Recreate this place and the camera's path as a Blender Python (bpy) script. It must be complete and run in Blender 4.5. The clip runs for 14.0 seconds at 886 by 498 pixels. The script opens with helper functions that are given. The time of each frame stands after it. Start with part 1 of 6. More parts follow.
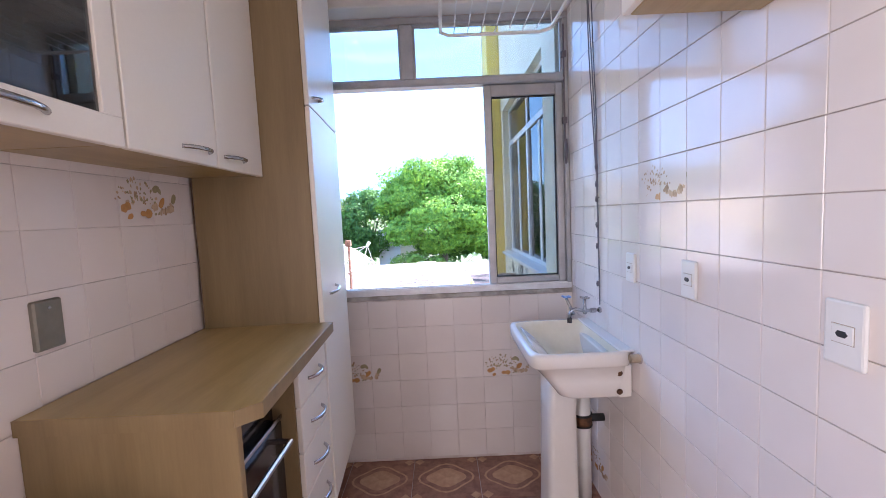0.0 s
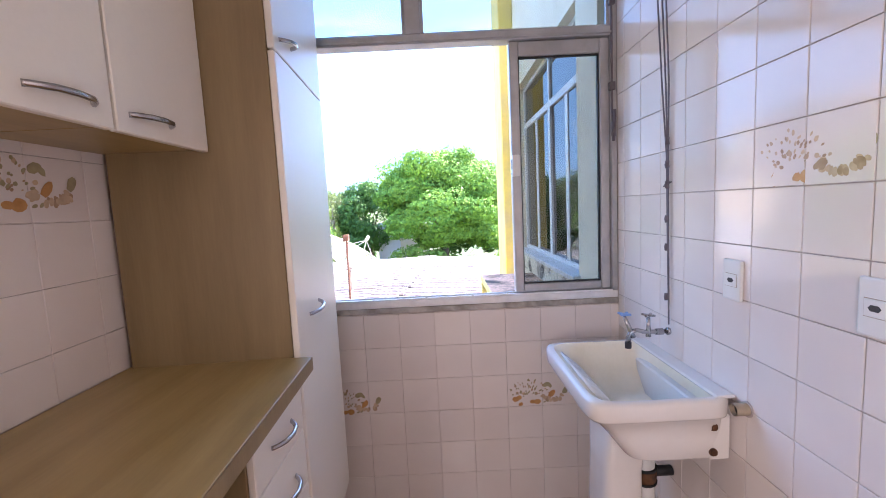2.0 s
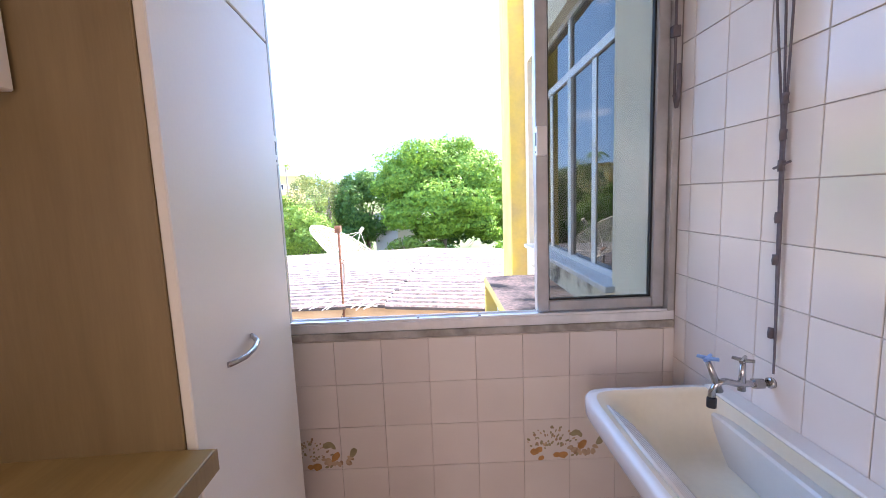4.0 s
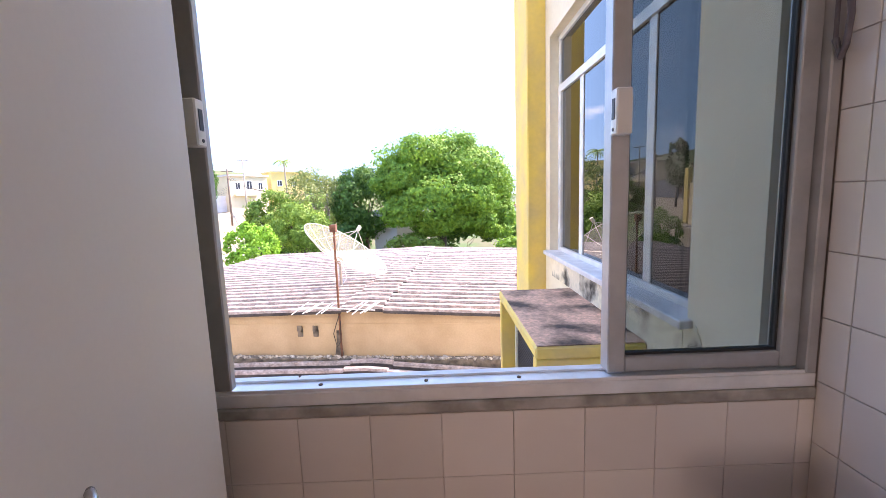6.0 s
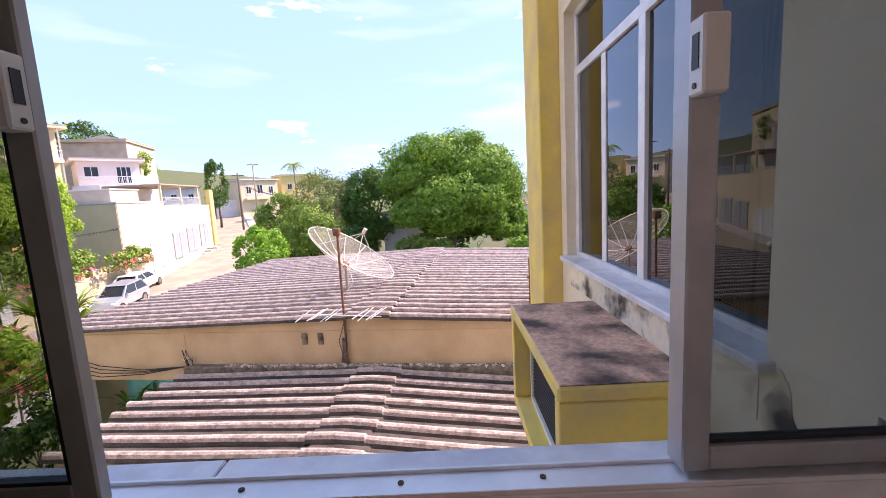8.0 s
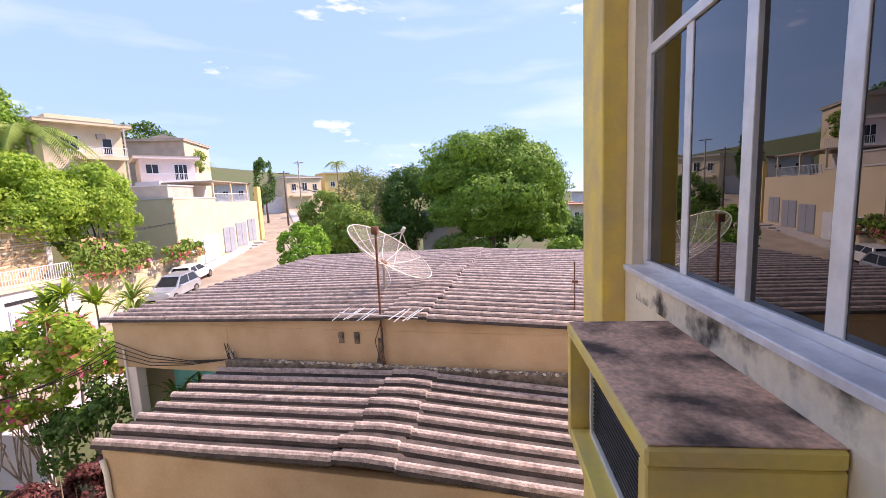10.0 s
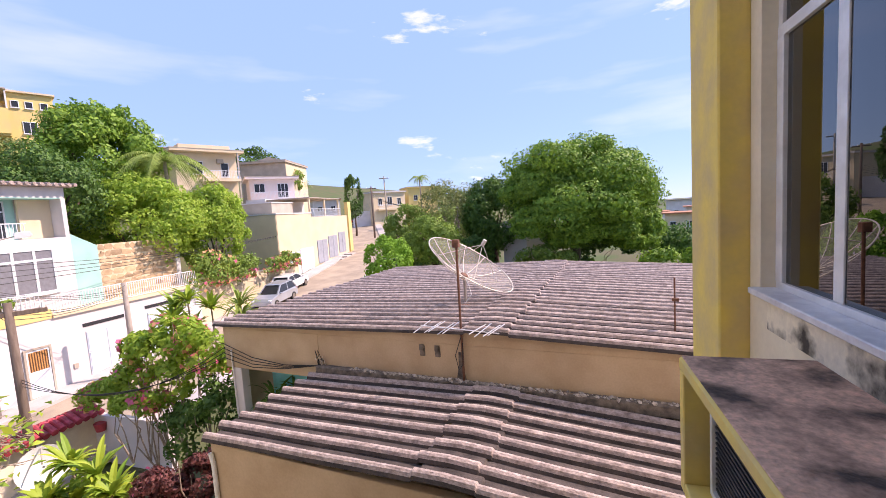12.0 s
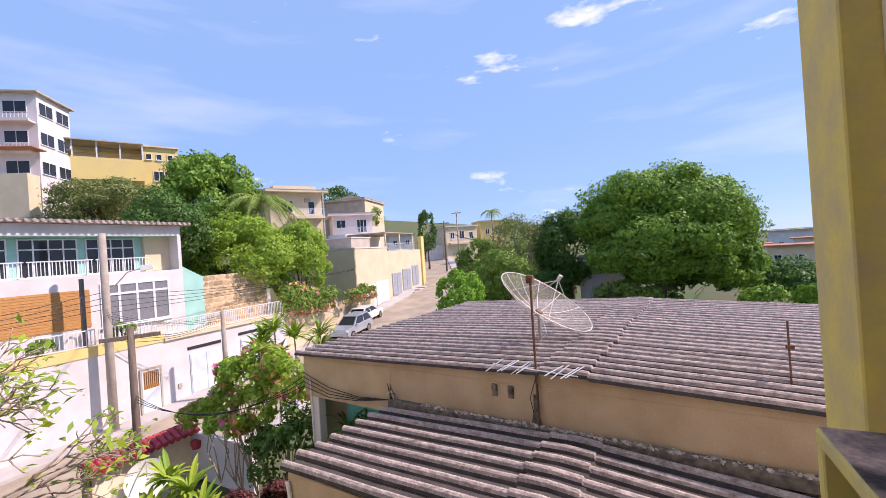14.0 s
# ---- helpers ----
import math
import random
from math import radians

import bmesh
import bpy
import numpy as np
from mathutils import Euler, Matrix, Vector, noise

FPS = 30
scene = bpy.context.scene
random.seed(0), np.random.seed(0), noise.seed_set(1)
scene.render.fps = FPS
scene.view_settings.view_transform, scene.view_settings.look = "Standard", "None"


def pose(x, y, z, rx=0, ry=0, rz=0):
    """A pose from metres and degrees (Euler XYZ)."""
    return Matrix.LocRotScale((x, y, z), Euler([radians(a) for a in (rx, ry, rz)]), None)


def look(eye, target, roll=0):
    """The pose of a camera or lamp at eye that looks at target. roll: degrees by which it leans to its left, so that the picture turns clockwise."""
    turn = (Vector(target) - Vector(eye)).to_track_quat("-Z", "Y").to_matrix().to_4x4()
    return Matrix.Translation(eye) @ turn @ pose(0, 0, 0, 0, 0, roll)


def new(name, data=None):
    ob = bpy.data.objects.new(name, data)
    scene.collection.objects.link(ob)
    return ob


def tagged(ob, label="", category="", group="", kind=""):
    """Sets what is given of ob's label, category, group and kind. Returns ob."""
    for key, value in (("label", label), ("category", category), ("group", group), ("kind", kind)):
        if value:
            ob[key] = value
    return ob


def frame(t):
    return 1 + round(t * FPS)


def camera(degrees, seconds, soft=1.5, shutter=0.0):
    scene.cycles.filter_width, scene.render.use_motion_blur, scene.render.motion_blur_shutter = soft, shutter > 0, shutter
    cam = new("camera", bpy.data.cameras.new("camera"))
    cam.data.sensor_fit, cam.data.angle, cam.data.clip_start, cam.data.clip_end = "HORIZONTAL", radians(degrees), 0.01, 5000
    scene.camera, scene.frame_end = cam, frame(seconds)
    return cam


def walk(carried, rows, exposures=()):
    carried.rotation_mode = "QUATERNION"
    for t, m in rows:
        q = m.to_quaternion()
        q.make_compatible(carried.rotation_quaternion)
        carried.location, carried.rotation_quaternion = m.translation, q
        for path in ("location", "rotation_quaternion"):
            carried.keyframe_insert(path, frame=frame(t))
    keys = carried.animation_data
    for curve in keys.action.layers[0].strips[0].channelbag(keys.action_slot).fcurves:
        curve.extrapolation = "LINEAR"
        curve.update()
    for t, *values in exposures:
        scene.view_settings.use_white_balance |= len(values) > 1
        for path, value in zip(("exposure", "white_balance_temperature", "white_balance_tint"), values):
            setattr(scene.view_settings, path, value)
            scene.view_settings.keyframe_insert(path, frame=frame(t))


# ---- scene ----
cam = camera(94.1, 14.0, soft=0.6)
PATH = [
    (0, (-0.75, -2.223, 1.361), (-0.745, -0.23, 1.194), -2.6),
    (0.5, (-0.768, -2.116, 1.359), (-0.761, -0.124, 1.184), -2.6),
    (1, (-0.808, -1.975, 1.37), (-0.805, 0.016, 1.177), -2.7),
    (1.5, (-0.82, -1.869, 1.365), (-0.824, 0.121, 1.164), -2.9),
    (2, (-0.814, -1.741, 1.359), (-0.81, 0.249, 1.158), -2.8),
    (2.5, (-0.793, -1.629, 1.356), (-0.784, 0.359, 1.135), -2.4),
    (3, (-0.804, -1.499, 1.356), (-0.796, 0.486, 1.118), -2.3),
    (5.3, (-0.817, -0.922, 1.364), (-0.798, 1.062, 1.109), -2.2),
    (5.5, (-0.824, -0.869, 1.366), (-0.809, 1.114, 1.107), -2.1),
    (6, (-0.857, -0.743, 1.371), (-0.841, 1.24, 1.109), -2.0),
    (6.5, (-0.867, -0.643, 1.365), (-0.852, 1.34, 1.105), -2.4),
    (7, (-0.85, -0.522, 1.371), (-0.839, 1.461, 1.109), -2.7),
    (7.5, (-0.812, -0.433, 1.374), (-0.813, 1.55, 1.112), -3.0),
    (8, (-0.804, -0.401, 1.375), (-0.839, 1.582, 1.114), -3.2),
    (10.5, (-0.86, -0.065, 1.371), (-1.158, 1.896, 1.116), -2.8),
    (11, (-0.872, -0.032, 1.382), (-1.268, 1.913, 1.134), -3.2),
    (11.5, (-0.89, -0.022, 1.383), (-1.383, 1.904, 1.166), -3.3),
    (12, (-0.882, 0.009, 1.386), (-1.479, 1.91, 1.206), -3.7),
    (12.5, (-0.892, 0.03, 1.386), (-1.585, 1.901, 1.251), -4.0),
    (13, (-0.9, 0.05, 1.394), (-1.681, 1.889, 1.302), -4.2),
    (13.5, (-0.903, 0.067, 1.389), (-1.757, 1.875, 1.348), -4.1),
    (14, (-0.92, 0.075, 1.41), (-1.829, 1.856, 1.415), -3.9),
]
EXPOSURES = [(0.0, 3.4, 5800, 21), (2.0, 3.4, 6150, 24), (3.0, 3.4, 6350, 24), (5.5, 2.85, 7050, 27), (7.0, 2.2, 7400, 31), (8.0, 1.68, 7500, 34), (10.5, 1.32, 7600, 35), (12.5, 1.08, 7350, 33), (14.0, 0.88, 7000, 29)]
walk(cam, [(t, look(eye, target, roll)) for t, eye, target, roll in PATH], EXPOSURES)

# ---- world, sun, large lights ----
SUN_EL, SUN_AZ = 46.0, 60.0          # degrees; azimuth from +y towards +x
world = bpy.data.worlds.new("sky_world")
scene.world = world
world.use_nodes = True
wn, wl = world.node_tree.nodes, world.node_tree.links
wn.clear()
w_out = wn.new("ShaderNodeOutputWorld")
w_bg = wn.new("ShaderNodeBackground")
w_sky = wn.new("ShaderNodeTexSky")
w_sky.sky_type = "NISHITA"
w_sky.sun_disc = False
w_sky.sun_elevation = radians(SUN_EL)
w_sky.sun_rotation = radians(SUN_AZ)
w_sky.air_density, w_sky.dust_density, w_sky.ozone_density = 0.75, 0.0, 3.0
w_bg.inputs["Strength"].default_value = 0.15
w_tc = wn.new("ShaderNodeTexCoord")
w_map = wn.new("ShaderNodeMapping")
w_map.inputs["Scale"].default_value = (2.6, 2.6, 8.5)
w_noise = wn.new("ShaderNodeTexNoise")
w_noise.inputs["Scale"].default_value = 1.5
w_noise.inputs["Detail"].default_value = 7.0
w_noise.inputs["Roughness"].default_value = 0.55
w_ramp = wn.new("ShaderNodeValToRGB")
w_ramp.color_ramp.elements[0].position = 0.615
w_ramp.color_ramp.elements[1].position = 0.74
w_ramp.color_ramp.elements[1].color = (0.6, 0.6, 0.6, 1)
w_mix = wn.new("ShaderNodeMixRGB")
w_mix.inputs["Color2"].default_value = (7.5, 7.3, 7.6, 1)
wl.new(w_tc.outputs["Generated"], w_map.inputs["Vector"])
wl.new(w_map.outputs["Vector"], w_noise.inputs["Vector"])
wl.new(w_noise.outputs["Fac"], w_ramp.inputs["Fac"])
w_map2 = wn.new("ShaderNodeMapping")
w_map2.inputs["Scale"].default_value = (1.3, 1.3, 7.5)
w_map2.inputs["Location"].default_value = (2.3, 0.4, 1.7)
w_veil = wn.new("ShaderNodeTexNoise")
w_veil.inputs["Scale"].default_value = 1.6
w_veil.inputs["Detail"].default_value = 5.0
w_ramp2 = wn.new("ShaderNodeValToRGB")
w_ramp2.color_ramp.elements[0].position = 0.53
w_ramp2.color_ramp.elements[1].position = 0.72
w_ramp2.color_ramp.elements[1].color = (0.10, 0.10, 0.10, 1)
w_sum = wn.new("ShaderNodeMath")
w_sum.operation = "MAXIMUM"
wl.new(w_tc.outputs["Generated"], w_map2.inputs["Vector"])
wl.new(w_map2.outputs["Vector"], w_veil.inputs["Vector"])
wl.new(w_veil.outputs["Fac"], w_ramp2.inputs["Fac"])
wl.new(w_ramp.outputs["Color"], w_sum.inputs[0])
wl.new(w_ramp2.outputs["Color"], w_sum.inputs[1])
wl.new(w_sum.outputs["Value"], w_mix.inputs["Fac"])
w_even = wn.new("ShaderNodeMixRGB")      # one constant blue mixed in evens the sky out
w_even.inputs["Fac"].default_value = 0.85
w_even.inputs["Color2"].default_value = (1.04, 2.02, 3.66, 1)
wl.new(w_sky.outputs["Color"], w_even.inputs["Color1"])
wl.new(w_even.outputs["Color"], w_mix.inputs["Color1"])
wl.new(w_mix.outputs["Color"], w_bg.inputs["Color"])
wl.new(w_bg.outputs["Background"], w_out.inputs["Surface"])

sun_data = bpy.data.lights.new("sun", "SUN")
sun_data.energy, sun_data.angle, sun_data.color = 3.0, radians(0.6), (1.0, 0.95, 0.86)
sun = new("sun", sun_data)
sun_dir = Vector((math.sin(radians(SUN_AZ)) * math.cos(radians(SUN_EL)),
                  math.cos(radians(SUN_AZ)) * math.cos(radians(SUN_EL)), math.sin(radians(SUN_EL))))
sun.matrix_world = look(sun_dir * 60, (0, 0, 0))
# added fill lamp in an assumed opening behind the view, brightens the room
kd = bpy.data.lights.new("unseen_fill_lamp", "AREA")
kd.shape, kd.size, kd.size_y, kd.energy, kd.color = "RECTANGLE", 1.05, 1.2, 6.5, (1.0, 0.93, 0.87)
new("unseen_fill_lamp", kd).matrix_world = look((-1.80, -3.55, 1.45), (0.0, -3.35, 1.45))

# ---- materials ----
def make_mat(name, color, rough=0.6, metal=0.0, color2=None, scale=6.0, amount=1.0, bump=0.0, bump_scale=60.0,
             stretch=(1, 1, 1), fine=0.12, spec=0.5, rand=0.0, coords="Object", ramp=(0.35, 0.65), trans=None, detail=5.0):
    """Principled surface: two noise scales in colour, a fine bump, a shift per piece."""
    m = bpy.data.materials.new(name)
    m.use_nodes = True
    n, l = m.node_tree.nodes, m.node_tree.links
    b = n["Principled BSDF"]
    b.inputs["Roughness"].default_value = rough
    b.inputs["Metallic"].default_value = metal
    b.inputs["Specular IOR Level"].default_value = spec
    tc = n.new("ShaderNodeTexCoord")
    mp = n.new("ShaderNodeMapping")
    mp.inputs["Scale"].default_value = stretch
    l.new(tc.outputs[coords], mp.inputs["Vector"])
    if rand:
        oi = n.new("ShaderNodeObjectInfo")
        mul = n.new("ShaderNodeVectorMath")
        mul.operation = "SCALE"
        mul.inputs[0].default_value = (17.0, 31.0, 23.0)
        l.new(oi.outputs["Random"], mul.inputs["Scale"])
        l.new(mul.outputs["Vector"], mp.inputs["Location"])
    n1 = n.new("ShaderNodeTexNoise")
    n1.inputs["Scale"].default_value = scale
    n1.inputs["Detail"].default_value = detail
    l.new(mp.outputs["Vector"], n1.inputs["Vector"])
    r1 = n.new("ShaderNodeValToRGB")
    r1.color_ramp.elements[0].position, r1.color_ramp.elements[1].position = ramp
    c2 = color2 or tuple(c * 0.85 for c in color)
    r1.color_ramp.elements[0].color = (*c2, 1)
    r1.color_ramp.elements[1].color = (*color, 1)
    l.new(n1.outputs["Fac"], r1.inputs["Fac"])
    n2 = n.new("ShaderNodeTexNoise")
    n2.inputs["Scale"].default_value = bump_scale
    n2.inputs["Detail"].default_value = 4.0
    l.new(mp.outputs["Vector"], n2.inputs["Vector"])
    hs = n.new("ShaderNodeHueSaturation")
    mr = n.new("ShaderNodeMapRange")
    mr.inputs["To Min"].default_value, mr.inputs["To Max"].default_value = 1 - fine, 1 + fine
    l.new(n2.outputs["Fac"], mr.inputs["Value"])
    if rand:
        ra = n.new("ShaderNodeMapRange")
        ra.inputs["To Min"].default_value, ra.inputs["To Max"].default_value = 1 - rand, 1 + rand
        l.new(oi.outputs["Random"], ra.inputs["Value"])
        mu = n.new("ShaderNodeMath")
        mu.operation = "MULTIPLY"
        l.new(mr.outputs["Result"], mu.inputs[0])
        l.new(ra.outputs["Result"], mu.inputs[1])
        l.new(mu.outputs["Value"], hs.inputs["Value"])
    else:
        l.new(mr.outputs["Result"], hs.inputs["Value"])
    l.new(r1.outputs["Color"], hs.inputs["Color"])
    l.new(hs.outputs["Color"], b.inputs["Base Color"])
    if bump:
        bp = n.new("ShaderNodeBump")
        bp.inputs["Strength"].default_value = bump
        bp.inputs["Distance"].default_value = 0.01
        l.new(n2.outputs["Fac"], bp.inputs["Height"])
        l.new(bp.outputs["Normal"], b.inputs["Normal"])
    return m


def make_leaf(name, color, color2, trans=0.30, rough=0.62):
    """Leaves: colour varies leaf by leaf, part of the light passes through."""
    m = bpy.data.materials.new(name)
    m.use_nodes = True
    n, l = m.node_tree.nodes, m.node_tree.links
    b = n["Principled BSDF"]
    b.inputs["Roughness"].default_value = rough
    g = n.new("ShaderNodeNewGeometry")
    r = n.new("ShaderNodeValToRGB")
    r.color_ramp.elements[0].color, r.color_ramp.elements[1].color = (*color2, 1), (*color, 1)
    l.new(g.outputs["Random Per Island"], r.inputs["Fac"])
    l.new(r.outputs["Color"], b.inputs["Base Color"])
    t = n.new("ShaderNodeBsdfTranslucent")
    l.new(r.outputs["Color"], t.inputs["Color"])
    mx = n.new("ShaderNodeMixShader")
    mx.inputs["Fac"].default_value = trans
    l.new(b.outputs["BSDF"], mx.inputs[1])
    l.new(t.outputs["BSDF"], mx.inputs[2])
    l.new(mx.outputs["Shader"], n["Material Output"].inputs["Surface"])
    return m


def make_glass(name, tint, ior=1.5, rough=0.0):
    """A pane: tinted see-through with Fresnel gloss."""
    m = bpy.data.materials.new(name)
    m.use_nodes = True
    n, l = m.node_tree.nodes, m.node_tree.links
    n.remove(n["Principled BSDF"])
    t = n.new("ShaderNodeBsdfTransparent")
    t.inputs["Color"].default_value = (*tint, 1)
    g = n.new("ShaderNodeBsdfGlossy")
    g.inputs["Roughness"].default_value = rough
    f = n.new("ShaderNodeLayerWeight")
    f.inputs["Blend"].default_value = 0.5
    pw = n.new("ShaderNodeMath")
    pw.operation = "POWER"
    pw.inputs[1].default_value = 4.0
    l.new(f.outputs["Facing"], pw.inputs[0])
    f0 = ((ior - 1) / (ior + 1)) ** 2
    sc = n.new("ShaderNodeMapRange")
    sc.inputs["To Min"].default_value, sc.inputs["To Max"].default_value = f0, 1.0
    l.new(pw.outputs["Value"], sc.inputs["Value"])
    mx = n.new("ShaderNodeMixShader")
    l.new(sc.outputs["Result"], mx.inputs["Fac"])
    l.new(t.outputs["BSDF"], mx.inputs[1])
    l.new(g.outputs["BSDF"], mx.inputs[2])
    l.new(mx.outputs["Shader"], n["Material Output"].inputs["Surface"])
    return m


M_TILE = make_mat("glazed_tile", (0.82, 0.765, 0.725), 0.10, color2=(0.78, 0.715, 0.675), scale=3, bump=0.05, bump_scale=9, fine=0.02, rand=0.035)
M_GROUTL = make_mat("pale_grout", (0.82, 0.75, 0.70), 0.9, scale=7, color2=(0.62, 0.53, 0.48), bump=0.2)
M_GROUT = make_mat("grout", (0.42, 0.36, 0.34), 0.9, scale=4, color2=(0.55, 0.5, 0.48), bump=0.2)
M_GROUTR = make_mat("worn_grout", (0.68, 0.60, 0.56), 0.9, scale=4, color2=(0.46, 0.39, 0.36), bump=0.2)
M_PAINT = make_mat("white_paint", (0.80, 0.77, 0.73), 0.7, scale=2, bump=0.05, fine=0.03)
M_PRINT = make_mat("printed_brown", (0.36, 0.24, 0.15), 0.15, color2=(0.52, 0.37, 0.25), scale=40)
M_PRINTO = make_mat("printed_ochre", (0.60, 0.33, 0.13), 0.15, color2=(0.50, 0.26, 0.10), scale=40)
M_PRINTL = make_mat("printed_olive", (0.42, 0.37, 0.22), 0.15, color2=(0.34, 0.29, 0.17), scale=40)
M_PRINT2 = make_mat("printed_tan", (0.66, 0.50, 0.34), 0.15, color2=(0.55, 0.41, 0.28), scale=40)
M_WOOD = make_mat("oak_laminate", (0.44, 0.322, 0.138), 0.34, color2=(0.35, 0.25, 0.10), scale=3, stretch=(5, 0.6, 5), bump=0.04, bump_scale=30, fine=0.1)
# same oak with upright grain, shade on the upright faces put into its colour
M_WOODDIM = make_mat("oak_laminate_upright_shaded", (0.27, 0.195, 0.096), 0.45, color2=(0.22, 0.155, 0.074), scale=3, stretch=(5, 5, 0.5), bump=0.04, bump_scale=30, fine=0.1)
M_DOOR = make_mat("white_laminate", (0.84, 0.80, 0.71), 0.36, scale=2.0, color2=(0.80, 0.77, 0.71), fine=0.02, bump=0.02, bump_scale=120)
M_CHROME = make_mat("brushed_steel", (0.50, 0.49, 0.50), 0.22, 1.0, scale=30, fine=0.04)
M_ALU = make_mat("anodised_aluminium", (0.50, 0.50, 0.505), 0.40, 0.45, color2=(0.42, 0.42, 0.425), scale=10, stretch=(1, 1, 1), fine=0.06, bump=0.03)
M_ALUW = make_mat("bright_aluminium", (0.86, 0.86, 0.87), 0.4, 0.2, scale=10, fine=0.05)
M_RUBBER = make_mat("black_rubber", (0.02, 0.02, 0.022), 0.6, scale=20)
M_WPLAST = make_mat("white_plastic", (0.80, 0.80, 0.78), 0.35, scale=6, color2=(0.76, 0.76, 0.73), fine=0.02)
M_DARK = make_mat("dark_slot", (0.03, 0.03, 0.035), 0.5)
M_MARBLE = make_mat("grey_marble", (0.80, 0.79, 0.80), 0.35, color2=(0.58, 0.57, 0.60), scale=9, bump=0.05, fine=0.1)
M_DIRTY = make_mat("stained_marble", (0.52, 0.49, 0.46), 0.5, color2=(0.24, 0.22, 0.19), scale=12, bump=0.1, fine=0.15)
M_CERAMIC = make_mat("white_porcelain", (0.80, 0.78, 0.75), 0.14, color2=(0.76, 0.73, 0.68), scale=3, fine=0.02)
M_BASIN = make_mat("yellowed_porcelain", (0.86, 0.80, 0.66), 0.2, color2=(0.82, 0.75, 0.58), scale=5, fine=0.04)
M_PVC = make_mat("beige_pvc", (0.44, 0.36, 0.26), 0.4, scale=8)
M_RUST = make_mat("rust", (0.16, 0.07, 0.03), 0.8, color2=(0.07, 0.035, 0.02), scale=30, bump=0.2)
M_CORD = make_mat("grey_cord", (0.16, 0.14, 0.16), 0.8, scale=60)
M_BLUE = make_mat("blue_plastic", (0.25, 0.45, 0.85), 0.3)
M_FLOORA = make_mat("floor_tile_field", (0.34, 0.17, 0.11), 0.28, color2=(0.21, 0.09, 0.06), scale=22, fine=0.15, bump=0.03, rand=0.08)
M_FLOORB = make_mat("floor_tile_motif", (0.55, 0.34, 0.20), 0.28, color2=(0.44, 0.25, 0.14), scale=25, fine=0.12)
M_BLACK = make_mat("black_enamel", (0.015, 0.015, 0.018), 0.12, scale=4)
M_GLASS = make_glass("smoked_glass", (0.56, 0.59, 0.58))
M_CLEAR = make_glass("pale_blue_glass", (0.66, 0.73, 0.76))
M_DGLASS = make_glass("dark_film_glass", (0.03, 0.03, 0.035), ior=2.3)
M_CABGLASS = make_glass("cabinet_glass", (0.40, 0.42, 0.42), ior=2.2)
M_YELLOW = make_mat("yellow_masonry_paint", (0.88, 0.66, 0.16), 0.8, color2=(0.72, 0.54, 0.22), scale=4, bump=0.12, bump_scale=35, fine=0.08)
M_CREAM = make_mat("cream_masonry_paint", (0.86, 0.77, 0.60), 0.85, color2=(0.78, 0.68, 0.52), scale=2.2, bump=0.12, bump_scale=35, fine=0.08)
M_MOSSY = make_mat("mouldy_concrete", (0.74, 0.44, 0.31), 0.9, color2=(0.095, 0.062, 0.047), scale=5.5, bump=0.7, bump_scale=60, fine=0.6, ramp=(0.38, 0.60), detail=14)
M_STAINED = make_mat("mould_stained_plaster", (0.86, 0.77, 0.60), 0.9, color2=(0.075, 0.062, 0.05), scale=6, bump=0.15, bump_scale=35, fine=0.2, ramp=(0.36, 0.52), detail=10)
M_STUCCO = make_mat("tan_stucco", (0.55, 0.42, 0.28), 0.9, color2=(0.45, 0.33, 0.21), scale=1.4, bump=0.25, bump_scale=30, fine=0.12)
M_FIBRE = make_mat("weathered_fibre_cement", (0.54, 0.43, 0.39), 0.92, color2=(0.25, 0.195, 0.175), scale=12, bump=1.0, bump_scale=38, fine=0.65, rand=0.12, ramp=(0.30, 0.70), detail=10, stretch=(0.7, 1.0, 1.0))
M_PAN = make_mat("dark_fibre_cement_pan", (0.10, 0.08, 0.072), 0.95, color2=(0.04, 0.032, 0.03), scale=3.2, bump=0.9, bump_scale=26, fine=0.4, rand=0.15, ramp=(0.30, 0.72), detail=8)
M_MOULD = make_mat("mould_stain", (0.08, 0.07, 0.06), 0.95, color2=(0.24, 0.20, 0.165), scale=7, bump=0.4, fine=0.3)
M_MORTAR = make_mat("crumbly_mortar", (0.62, 0.56, 0.50), 0.95, color2=(0.25, 0.22, 0.19), scale=14, bump=0.6, fine=0.3)
M_ASPHALT = make_mat("worn_road", (0.44, 0.35, 0.26), 0.9, color2=(0.31, 0.25, 0.19), scale=0.6, bump=0.2, bump_scale=20, fine=0.2)
M_PAVE = make_mat("pavement_concrete", (0.52, 0.47, 0.45), 0.9, color2=(0.42, 0.38, 0.36), scale=0.8, bump=0.1, fine=0.15)
M_EARTH = make_mat("earth_and_grass", (0.065, 0.11, 0.03), 0.95, color2=(0.11, 0.10, 0.05), scale=0.35, bump=0.4, bump_scale=6, fine=0.3)
M_WHITEW = make_mat("white_masonry", (0.69, 0.66, 0.665), 0.8, color2=(0.60, 0.57, 0.575), scale=0.9, bump=0.05, fine=0.05)
M_PINKW = make_mat("pale_pink_masonry", (0.78, 0.69, 0.68), 0.8, color2=(0.72, 0.63, 0.62), scale=0.9, fine=0.05)
M_CREAMH = make_mat("cream_house_paint", (0.74, 0.60, 0.42), 0.8, color2=(0.67, 0.54, 0.37), scale=0.7, fine=0.06)
M_YELH = make_mat("yellow_house_paint", (0.80, 0.60, 0.22), 0.8, color2=(0.74, 0.56, 0.24), scale=0.7, fine=0.06)
M_GREYC = make_mat("grey_render", (0.50, 0.43, 0.36), 0.9, color2=(0.40, 0.34, 0.28), scale=0.8, fine=0.12)
